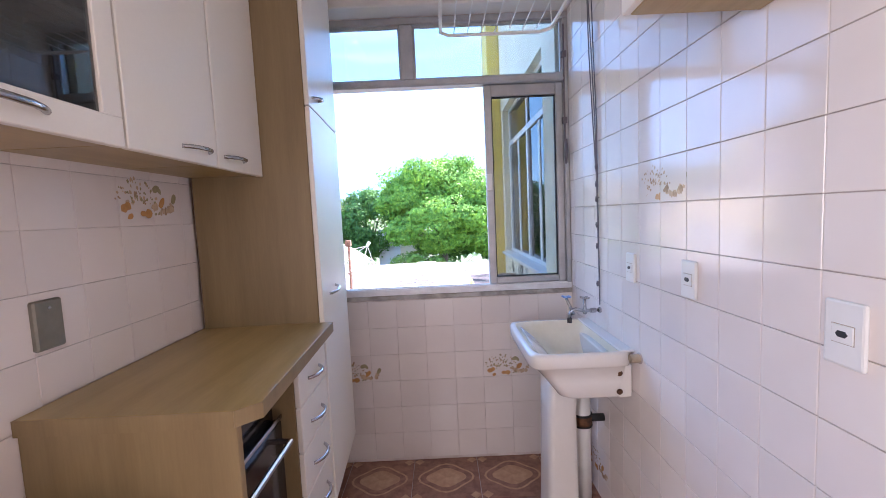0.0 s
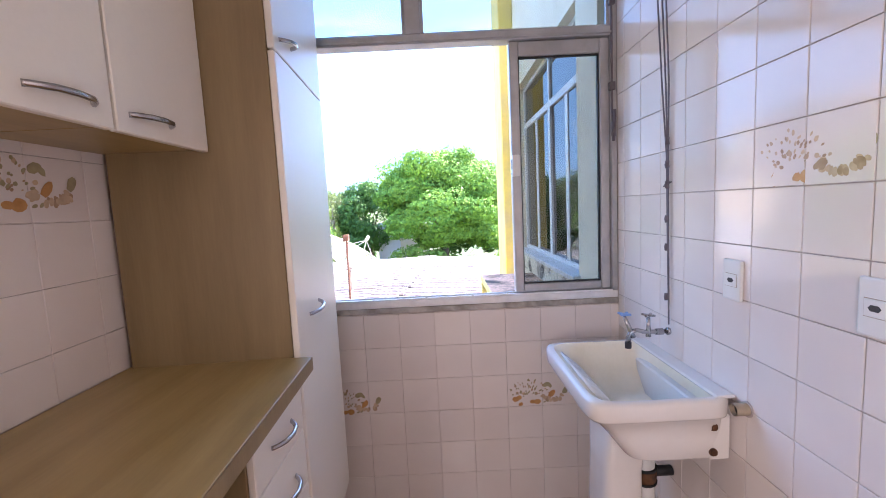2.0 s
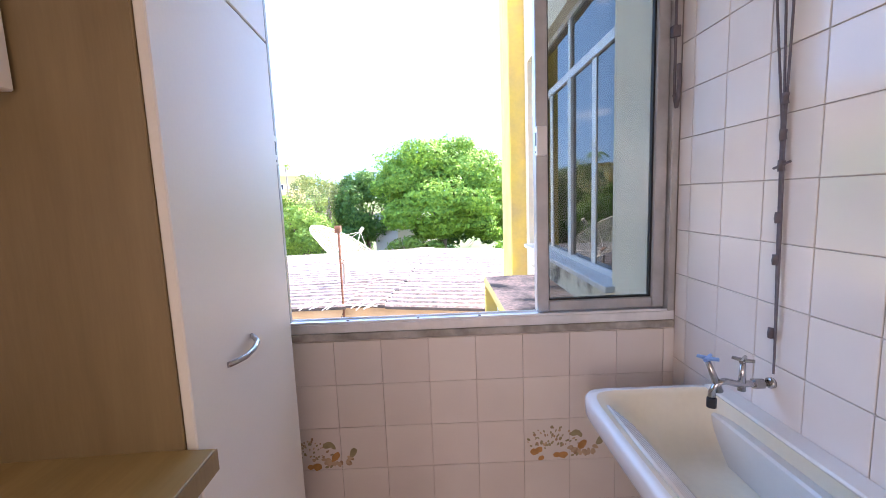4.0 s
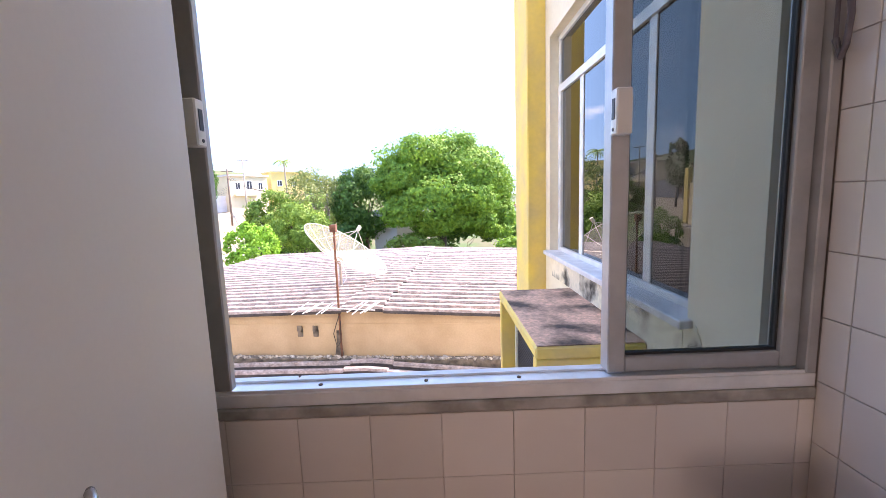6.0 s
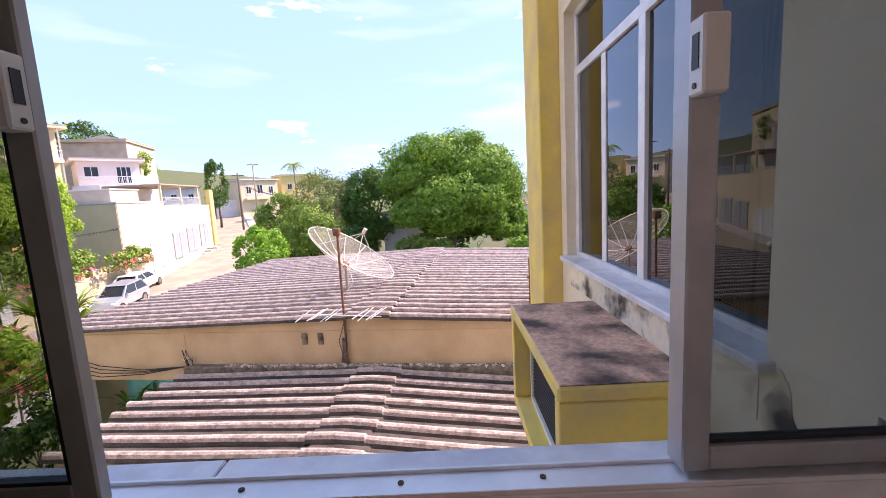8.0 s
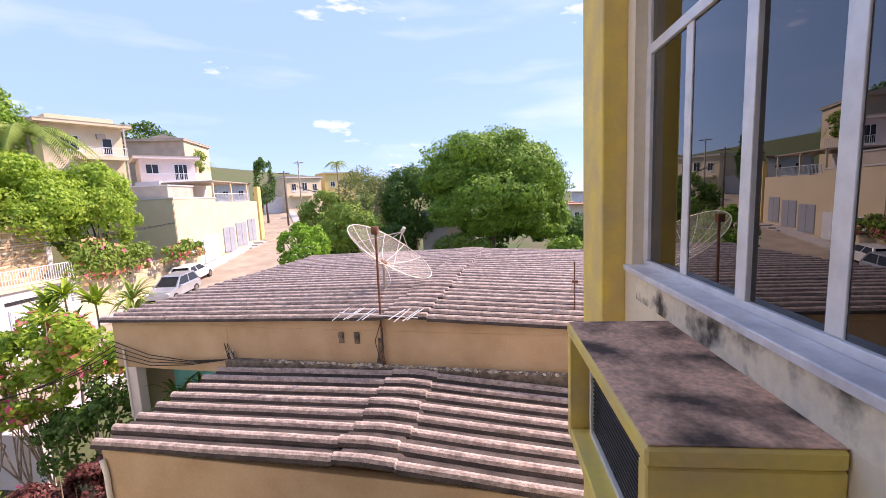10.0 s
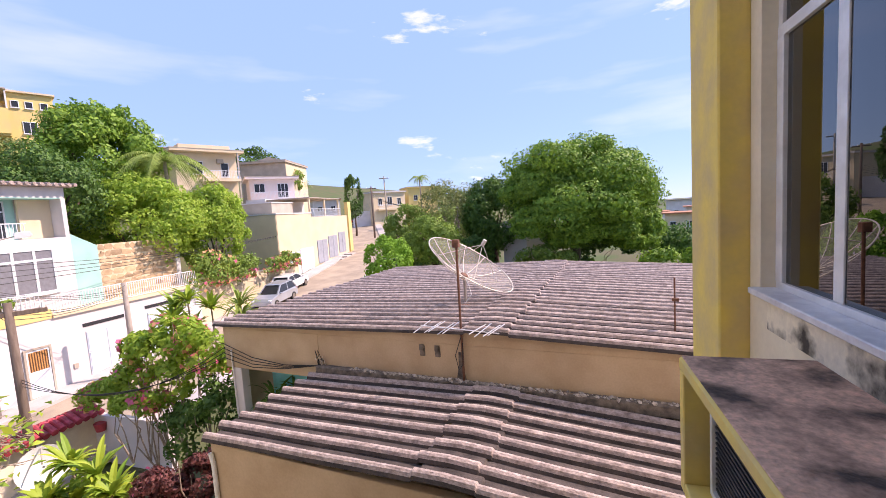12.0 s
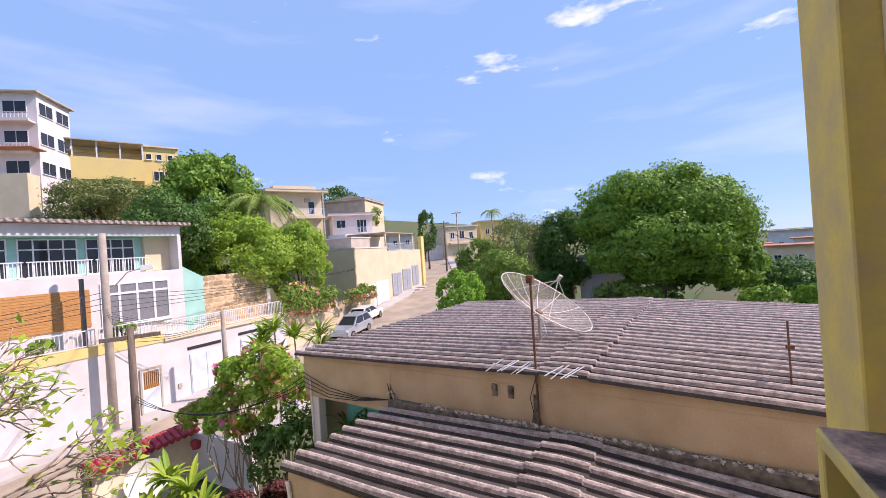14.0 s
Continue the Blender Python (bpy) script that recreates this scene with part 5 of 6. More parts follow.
for iz in range(9):
    y = 16.82
    while y < 21.5:
        w = 0.25 + 0.5 * rng.random()
        z0 = -2.55 + iz * 0.37
        j = lambda: rng.random() * 0.09
        y2 = min(y + w, 21.58)
        part("stone", prism([(y + j(), z0 + j()), (y2 - j(), z0 + j() * 0.6), (y2 + 0.03 * rng.random(), z0 + 0.18 + j()), (y2 - j() * 2.4, z0 + 0.36 - j() * 0.5), (y + j() * 2.4, z0 + 0.37 - j() * 0.5), (y - 0.03 * rng.random(), z0 + 0.17)], "x", HX - 0.059, HX - 0.045 + 0.006 * rng.random()), M_STONE, st)
        y = y2 + 0.02
part("wall_post", box(HX - 0.4, 21.601, -2.6, HX, 21.9, 1.0), M_WHITEW, ha)
# garage storey and terrace on the street
part("garage_block", box(HX + 0.001, 2.0, -7.2, GX, 21.9, -2.62), M_WHITEW, ha, "white garage wall on the street")
part("terrace_slab", box(HX + 0.001, 13.4, -2.619, GX + 0.12, 21.95, -2.45), M_CREAMH, ha)
part("planter", box(GX - 0.5, 2.0, -2.619, GX + 0.04, 13.39, -2.15), M_YELH, ha, "yellow planter wall")
railing(ha, pose(GX, 17.6, -2.449) @ EAST, 8.3, 0.95, 62, M_FRAMEW, "terrace_railing")
railing(ha, pose(GX - 0.05, 7.6, -2.149) @ EAST, 11.0, 0.85, 64, M_FRAMEW, "planter_railing")
for y, w, z in ((15.7, 1.9, -6.05), (19.2, 2.2, -5.9)):
    gate_on(ha, pose(GX, y, z) @ EAST, w, 2.35, 2, M_GATE)
    part("lintel_slot", box(GX - 0.01, y - w / 2 - 0.1, z + 2.6, GX + 0.03, y + w / 2 + 0.1, z + 2.78), M_DARK, ha)
dr = part("street_door", box(GX - 0.01, 12.15, -6.3, GX + 0.05, 13.05, -3.95), M_GATE, ha, "pale blue street door with a barred top")
part("grille_panel", box(GX + 0.0502, 12.22, -4.97, GX + 0.0506, 12.98, -4.03), M_ORANGE, dr, "brown panel behind the bars")
part("door_frame", ring_frame(12.05, -6.3, 13.15, -3.85, 0.09, -GX - 0.08, -GX - 0.03, pose(0, 0, 0, 0, 0, 90)), M_GREYC, dr)
for k in range(8):
    part("door_bar", box(GX + 0.051, 12.25 + k * 0.1, -4.95, GX + 0.07, 12.28 + k * 0.1, -4.05), M_RUST, dr)
part("meter_box", box(GX - 0.01, 14.0, -5.45, GX + 0.06, 14.2, -5.2), M_GREYC, ha)

# retaining wall with creepers, further up the street
rw = tagged(part("retaining_wall", box(-26.6, 21.95, -7.0, -25.9, 33.3, -2.6), M_CREAMH), "cream retaining wall under creepers", "wall", kind="structure")

gb = thing("garage_house", None, "tan garage building with white and grey gates", "house")
GM = pose(-28.0, 33.4, 0, 0, 0, 8)
gb.matrix_basis = GM
part("wall", box(-9, 0, -6, 0, 7.2, 2.15), M_CREAMH, gb, "tan rendered garage wall")
part("wall_upper", box(-9, 7.201, -6, 0, 17.5, 1.75), M_CREAMH, gb)
part("side_face", box(-9, -0.06, -6, -0.05, -0.001, 2.1), M_CREAMH, gb)
part("parapet", box(-9.05, -0.1, 2.151, 0.06, 7.25, 2.28), M_WHITEW, gb)
part("yard_wall", box(-8, 3.0, 2.281, -2.2, 7.2, 3.45), M_GREYC, gb, "grey rendered roof terrace wall")
part("coping", box(-8.1, 2.9, 3.451, -2.1, 7.3, 3.55), M_WHITEW, gb)
railing(gb, pose(-0.1, 11.6, 1.751) @ EAST, 8.2, 0.95, 40, M_GATE, "terrace_railing")
pg = part("pergola_roof", box(-6.0, 8.2, 3.95, -0.6, 17.0, 4.08, 0.02), M_CONC, gb, "flat terrace pergola roof")
for y in (8.4, 12.4, 16.6):
    part("pergola_post", box(-0.9, y, 1.751, -0.72, y + 0.18, 3.949), M_CREAMH, pg)
part("back_room", box(-8.5, 8.0, 1.751, -6.01, 17.2, 4.2), M_WHITEW, gb)
for y, z, w, mat in ((2.3, -4.5, 2.9, M_FRAMEW), (5.4, -4.3, 3.0, M_FRAMEW), (9.3, -3.7, 2.6, M_GATEG), (12.3, -3.4, 2.6, M_GATEG), (15.2, -3.1, 2.2, M_GATEG)):
    gate_on(gb, pose(0.0, y, z) @ EAST, w, 2.7, 2, mat)
for k in range(9):
    part("ramp", box(0.2, 1.0 + k * 1.7, -6, 1.5, 2.4 + k * 1.7, -4.45 + k * 0.14), M_PAVE, gb)
part("yellow_post", box(-0.3, 17.6, -4, 0.2, 18.6, 3.6), M_YELH, gb)


def villa(name, m, w, d, h, wall, label, roof, storeys, cols, win=(1.2, 1.2), balcony=False, flat=True):
    """A house: front to local -y, with storeys of windows, balconies and a roof slab."""
    ob = thing(name, m, label, "house")
    part("wall", box(-w / 2, 0, -8, w / 2, d, h), wall, ob)
    rf = part("roof", box(-w / 2 - 0.5, -0.7, h + 0.001, w / 2 + 0.5, d + 0.4, h + 0.22, 0.02), roof, ob)
    if not flat:
        part("parapet", box(-w / 2, 0.1, h + 0.221, w / 2, d * 0.9, h + 0.9), M_GREYC, rf)
    hs = h / storeys
    for s in range(storeys):
        for c in range(cols):
            x = -w / 2 + w * (c + 0.5) / cols
            window_on(ob, pose(x, 0, s * hs + hs * 0.32), *win, 2)
        for c in range(2):
            window_on(ob, pose(w / 2, d * (c + 0.5) / 2, s * hs + hs * 0.32) @ EAST, *win, 2)
        if balcony:
            b = part("balcony", box(-w / 2 + 0.2, -1.3, s * hs - 0.05, w / 2 - 0.2, -0.001, s * hs + 0.12), wall, ob)
            part("balcony_front", box(-w / 2 + 0.2, -1.3, s * hs + 0.121, w / 2 - 0.2, -1.18, s * hs + 0.35), wall, b)
            for k in range(22):
                x = -w / 2 + 0.4 + (w - 0.8) * k / 21
                part("baluster", box(x - 0.04, -1.28, s * hs + 0.351, x + 0.04, -1.20, s * hs + 1.0), M_FRAMEW, b)
            part("rail", box(-w / 2 + 0.2, -1.3, s * hs + 1.001, w / 2 - 0.2, -1.18, s * hs + 1.07), M_FRAMEW, b)
    return ob


def to_cam(x, y, z, turn):
    return pose(x, y, z, 0, 0, turn)


wh = villa("white_house", to_cam(-74.4, 21.2, 13.6, 40), 9.5, 6.5, 11.6, M_PINKW, "tall pale pink house with balconies on the hill", M_GREYC, 3, 2, (2.6, 1.7), True)
part("veranda_roof", box(-4.6, -2.6, 4.0, 5.6, -0.01, 4.15, 0.02), M_TERRA, wh, "tiled veranda roof")
part("low_annex", box(-4.6, -3.4, -8, 5.4, -1.32, 0.6), M_CREAMH, wh)
yh = villa("yellow_house", to_cam(-55.3, 26.7, 10.3, 65), 9.4, 8, 4.6, M_YELH, "yellow house with a roofed terrace on the hill", M_YELH, 1, 4, (1.0, 0.8))
wing = part("side_block", box(1.45, -1.8, -2.0, 4.8, -0.001, 5.45), M_YELH, yh)
part("side_roof", box(1.25, -2.1, 5.451, 5.0, 0.0, 5.62), M_CREAMH, wing)
for x in (2.0, 3.0, 4.1):
    window_on(yh, pose(x, -1.8, 4.0), 0.6, 0.7, 1)
window_on(yh, pose(2.9, -1.8, 1.5), 1.1, 1.2, 2)
part("terrace_wall", box(-4.8, -3.2, 1.2, 1.44, -3.0, 3.6), M_YELH, yh)
part("terrace_floor", box(-4.8, -3.0, 1.0, 1.44, -0.01, 1.2), M_YELH, yh)
part("terrace_back", box(-4.8, -0.4, 1.2, 1.44, -0.06, 5.29), M_CREAMH, yh)
part("terrace_roof", box(-5.2, -3.5, 5.30, 1.44, -0.02, 5.42), M_GREYC, yh)
for k in range(4):
    part("terrace_post", box(-4.7 + 2.0 * k, -3.15, 3.601, -4.58 + 2.0 * k, -3.02, 5.30), M_FRAMEW, yh)


def slab_house(name, m, w, d, z0, z1, wall, label, roof, lip, windows, side_windows=(), rail=None):
    """A house under a flat jutting roof slab; front to local -y, openings given one by one."""
    ob = thing(name, m, label, "house")
    part("wall", box(-w / 2, 0, z0, w / 2, d, z1), wall, ob)
    rf = part("roof_slab", box(-w / 2 - lip * 0.6, -lip, z1 + 0.001, w / 2 + lip * 0.6, d + 0.3, z1 + 0.28, 0.02), roof, ob)
    part("roof_lip", box(-w / 2 - lip * 0.6 - 0.03, -lip - 0.03, z1 + 0.281, w / 2 + lip * 0.6 + 0.03, d + 0.33, z1 + 0.36), M_GREYC, rf)
    for x, z, ww, hh, c in windows:
        window_on(ob, pose(x, 0, z), ww, hh, c)
    for y, z, ww, hh, c in side_windows:
        window_on(ob, pose(w / 2, y, z) @ EAST, ww, hh, c)
    if rail:
        a, b, z, out = rail
        bal = part("balcony", box(a, -out, z - 0.32, b, -0.001, z), wall, ob)
        for x0, x1, y in ((a, b, -out + 0.06),):
            railing(bal, pose((x0 + x1) / 2, y, z), x1 - x0, 0.95, int((x1 - x0) / 0.16), M_FRAMEW)
    return ob


ch = slab_house("cream_house", pose(-41.9, 39.4, 0, 0, 0, 62), 6.6, 7, -2, 10.1, M_CREAMH, "cream house with a jutting flat roof and balcony", M_CREAMH, 1.1,
                ((-1.2, 7.6, 1.5, 1.5, 2), (1.9, 7.3, 0.9, 1.7, 1), (-1.4, 4.2, 1.3, 1.3, 2)), ((2.0, 7.5, 1.1, 1.2, 2), (5.0, 7.5, 1.1, 1.2, 2)), (-1.0, 3.3, 7.0, 1.2))
part("roof_parapet", box(-2.6, 0.9, 10.461, 3.0, 6.0, 11.2), M_CREAMH, ch)
part("air_conditioner", box(1.0, -0.35, 8.9, 1.75, -0.001, 9.4, 0.02), M_GREYC, ch)
part("gutter_post", box(3.1, -1.05, 4.0, 3.25, -0.9, 10.1), M_GREYC, ch)
ph = slab_house("pink_house", pose(-38.9, 46.7, 0, 0, 0, 46), 5.6, 6, -2, 7.15, M_PINKW, "pale pink house with a jutting flat roof and white windows", M_PINKW, 0.9,
                ((-1.6, 5.4, 1.3, 1.2, 2), (1.3, 4.7, 1.4, 1.9, 3)), ((2.0, 5.4, 1.0, 1.1, 2),), (-2.8, 4.4, 4.5, 1.2))
# shade coloured into the grey end wall, sunlight into the cream side face
th = slab_house("tan_house", pose(-45.4, 52.9, 0, 0, 0, 16), 7.0, 9.0, -2, 10.4, M_GREYC, "tan house with its shaded end wall coloured grey and dark roof", M_GREYC, 0.5,
                (), ((1.6, 8.0, 1.3, 1.7, 2), (4.4, 8.0, 1.3, 1.7, 2), (7.2, 8.0, 1.3, 1.7, 2), (3.0, 4.8, 1.3, 1.5, 2)))
part("side_face", box(3.501, 0.02, -2, 3.56, 8.98, 10.38), M_CREAMH, th, "sunlit side wall in lighter cream")
part("roof_tent", prism([(-2.2, 10.761), (3.4, 10.761), (0.6, 11.5)], "y", 1.0, 8.0), M_GREYC, th)
slab_house("hillside_house", pose(-53.5, 82.0, 0, 0, 0, 40), 6.0, 6, -2, 5.6, M_WHITEW, "small white house up the street", M_TERRA, 0.5, ((-1.5, 3.2, 1.0, 1.1, 2), (1.4, 3.2, 1.0, 1.1, 2)))
slab_house("distant_house", pose(-38.6, 83.5, 0, 0, 0, 55), 8.0, 7, -2, 6.3, M_CREAMH, "cream house where the street ends", M_WHITEW, 0.4, ((-2.4, 3.6, 1.0, 1.5, 2), (0.0, 3.6, 1.2, 1.8, 2), (2.4, 3.6, 1.0, 1.5, 2)), ((2.0, 3.6, 1.0, 1.2, 2),), (-3.4, 1.6, 2.8, 1.0))
slab_house("distant_house", pose(-33.5, 91.0, 0, 0, 0, 40), 7.0, 6, -2, 7.2, M_YELH, "yellow house behind the trees", M_YELH, 0.3, ((-1.8, 4.4, 1.0, 1.2, 2), (1.4, 4.4, 1.0, 1.2, 2)))
lw = thing("street_wall", pose(-43.0, 80.5, 0, 0, 0, 50), "low white street wall with a grey stair flank", "wall")
part("wall", box(-3.0, 0, -2, 3.4, 0.3, 2.6), M_WHITEW, lw)
part("stair_flank", prism([(3.41, -2), (3.41, 2.0), (8.5, 5.2), (8.5, -2)], "y", 0.0, 0.3), M_GREYC, lw)
villa("far_house", to_cam(-70.0, 60.0, 12.0, 50), 9.0, 7, 4.0, M_CREAMH, "cream house on the hill crest", M_TERRA, 1, 3, (1.2, 1.1))
# yard wall behind the mango tree, far town
yw = thing("yard_wall", None, "white and cream yard wall behind the tree", "wall")
part("white_face", box(-6.6, 36.0, -4, -4.6, 36.3, 0.2), M_WHITEW, yw)
part("cream_face", box(-4.599, 36.0, -4, -2.2, 36.3, -0.1), M_CREAMH, yw)
for x, y, z, w, h, mat, rt in ((17.5, 76, -8, 7, 6.6, M_CREAMH, M_TERRA), (25, 90, -9, 9, 8.2, M_WHITEW, M_TERRA), (14, 95, -9, 8, 7.4, M_PINKW, M_TERRA), (21, 66, -9, 5, 4.6, M_CREAMH, M_TERRA), (30, 120, -10, 14, 10.5, M_WHITEW, M_GREYC)):
    villa("town_house", pose(x, y, z, 0, 0, -12), w, 6, h, mat, "distant town house with tiled roof", rt, 2, 3, (0.9, 1.0))

# gate wall with red tiles on the near side of the street
gw = thing("gate_wall", pose(-17.5, 8.1, 0, 0, 0, 90), "rendered boundary wall with a red tile coping", "wall")
part("wall", box(-1.6, -0.12, -7, 1.6, 0.12, -4.85), M_CREAM, gw)
part("return_wall", box(1.601, -3.6, -7, 1.8, 0.12, -5.0), M_WHITEW, gw)
part("gate_post", box(-1.75, -0.16, -7, -1.601, 0.16, -4.9), M_POLEW, gw)
for k in range(15):
    for s in (-1, 1):
        u = -1.7 + k * 0.23
        m = pose(u + 0.11, 0, -4.66) @ pose(0, 0, 0, -22 * s, 0, 0)
        bm = bmesh.new()
        add_tube(bm, [m @ Vector((0, s * 0.02, 0)), m @ Vector((0, s * 0.30, 0))], 0.10, 10)
        add_tube(bm, [m @ Vector((0, s * 0.29, -0.02)), m @ Vector((0, s * 0.58, -0.02))], 0.105, 10)
        part("roof_tile", bm, M_REDT, gw)
part("hanging_pot", tube([(1.5, -0.6, -5.5), (1.5, -0.6, -5.2)], 0.14, 12, 0.2), M_REDT, gw)
sd = thing("small_dish", pose(-13.05, 6.0, -5.39), "small white satellite dish in the yard", "satellite dish")
bm = bmesh.new()
D2 = look((0, 0, 1.35), (2.2, -1.2, 2.2)) @ pose(0, 0, 0, 180, 0, 0)
R2 = [[bm.verts.new(D2 @ Vector((math.cos(a) * 0.5 * s, math.sin(a) * 0.5 * s, 0.12 * s * s))) for a in (2 * math.pi * k / 28 for k in range(28))] for s in (0.05, 0.4, 0.7, 0.9, 1)]
for A, B in zip(R2, R2[1:]):
    for j in range(28):
        bm.faces.new((A[j], A[(j + 1) % 28], B[(j + 1) % 28], B[j]))
part("reflector", bm, M_WPLAST, sd, smooth=True)
part("post", tube([(0, 0, -1.2), (0, 0, 1.3)], 0.04, 8), M_CONC, sd)
part("feed_arm", tube([D2 @ Vector((0, -0.45, 0.1)), D2 @ Vector((0, -0.1, 0.5))], 0.015, 6), M_CONC, sd)

# ---- poles and wires ----
def pole(at, top, r, material, label, arms=True, lamp=False, turn=0):
    at = Vector(at)
    ob = thing("utility_pole", Matrix.Translation(at) @ pose(0, 0, 0, 0, 0, turn), label, "utility pole")
    h = top - at.z
    part("shaft", tube([(0, 0, -0.3), (0, 0, h * 0.5), (0, 0, h)], r, 12, r * 0.75), material, ob, smooth=True)
    if arms:
        part("crossarm", box(-0.85, -0.06, h - 0.42, 0.85, 0.06, h - 0.28, 0.01), material, ob)
        for x in (-0.75, -0.3, 0.3, 0.75):
            part("insulator", tube([(x, 0, h - 0.28), (x, 0, h - 0.12)], 0.05, 8, 0.03), M_WPLAST, ob)
    if lamp:
        a = part("lamp_arm", tube([(0, 0, h * 0.70), (0.5, 0, h * 0.75), (0.9, 0, h * 0.80), (1.5, 0, h * 0.815)], 0.03, 8), M_CONC, ob)
        part("lamp_head", prism([(1.4, h * 0.80), (1.45, h * 0.83), (1.9, h * 0.835), (2.0, h * 0.82), (1.95, h * 0.808)], "y", -0.12, 0.12, 0.015), M_WPLAST, a)
    return ob


pole((-24.9, 10.5, -6.5), 3.35, 0.20, M_CONC, "round concrete street pole with a lamp arm", False, True, 60)
pole((-17.1, 7.75, -6.7), -0.50, 0.135, M_POLEW, "weathered wooden pole with cables", True, False, 60)
pole((-23.0, 15.2, -6.3), -1.2, 0.15, M_CONC, "short concrete pole at the pavement", False)
pole((-26.0, 10.0, -6.6), 1.2, 0.13, M_POLEW, "old pole against the house", False)
pole((-32.3, 62.5, -2.2), 6.3, 0.16, M_POLEW, "dark street pole with crossarm", True, False, 30)
pole((-32.4, 68.0, -1.9), 8.3, 0.13, M_CONC, "tall street lamp pole up the hill", True, False, 20)
pole((-11.2, 38.4, -3.7), 2.6, 0.14, M_CONC, "grey street pole among the trees", True, False, 10)
pole((-44.0, 75.0, -1.5), 8.0, 0.13, M_CONC, "far concrete street pole with crossarm", True, False, 30)


def span(a, b, sag, n, spread, r=0.014):
    a, b = Vector(a), Vector(b)
    ob = thing("overhead_wires", Matrix.Translation(a), "sagging overhead street wires", "cable")
    for k in range(n):
        o = Vector((0, 0, spread * (k - n / 2))) + Vector((random.uniform(-0.1, 0.1), 0, 0))
        part("wire", tube([(a.lerp(b, s / 10) - a) + o - Vector((0, 0, sag * (1 - (2 * s / 10 - 1) ** 2) * (1 + 0.25 * k))) for s in range(11)], r, 4), M_WIRE, ob)


span((-24.9, 10.5, 0.0), (-32.3, 62.5, 3.5), 1.0, 4, 0.28)
span((-24.9, 10.5, 0.2), (-26, -20, 0.5), 0.8, 4, 0.28)
span((-17.1, 7.75, -0.8), (-23.0, 15.2, -1.4), 0.3, 3, 0.15, 0.01)
span((-32.3, 62.5, 5.0), (-11.2, 38.4, 2.3), 0.8, 4, 0.22, 0.016)
span((-11.2, 38.4, 2.3), (6, 44, 1.5), 0.8, 3, 0.22, 0.016)
span((-17.1, 7.75, -2.9), (-9.0, 7.9, -1.6), 0.6, 3, 0.12, 0.01)
span((-17.1, 7.75, -0.9), (-24.9, 10.5, -0.4), 0.2, 3, 0.15, 0.01)
span((-24.9, 10.5, -0.6), (-23.0, 15.2, -1.5), 0.3, 3, 0.15, 0.01)

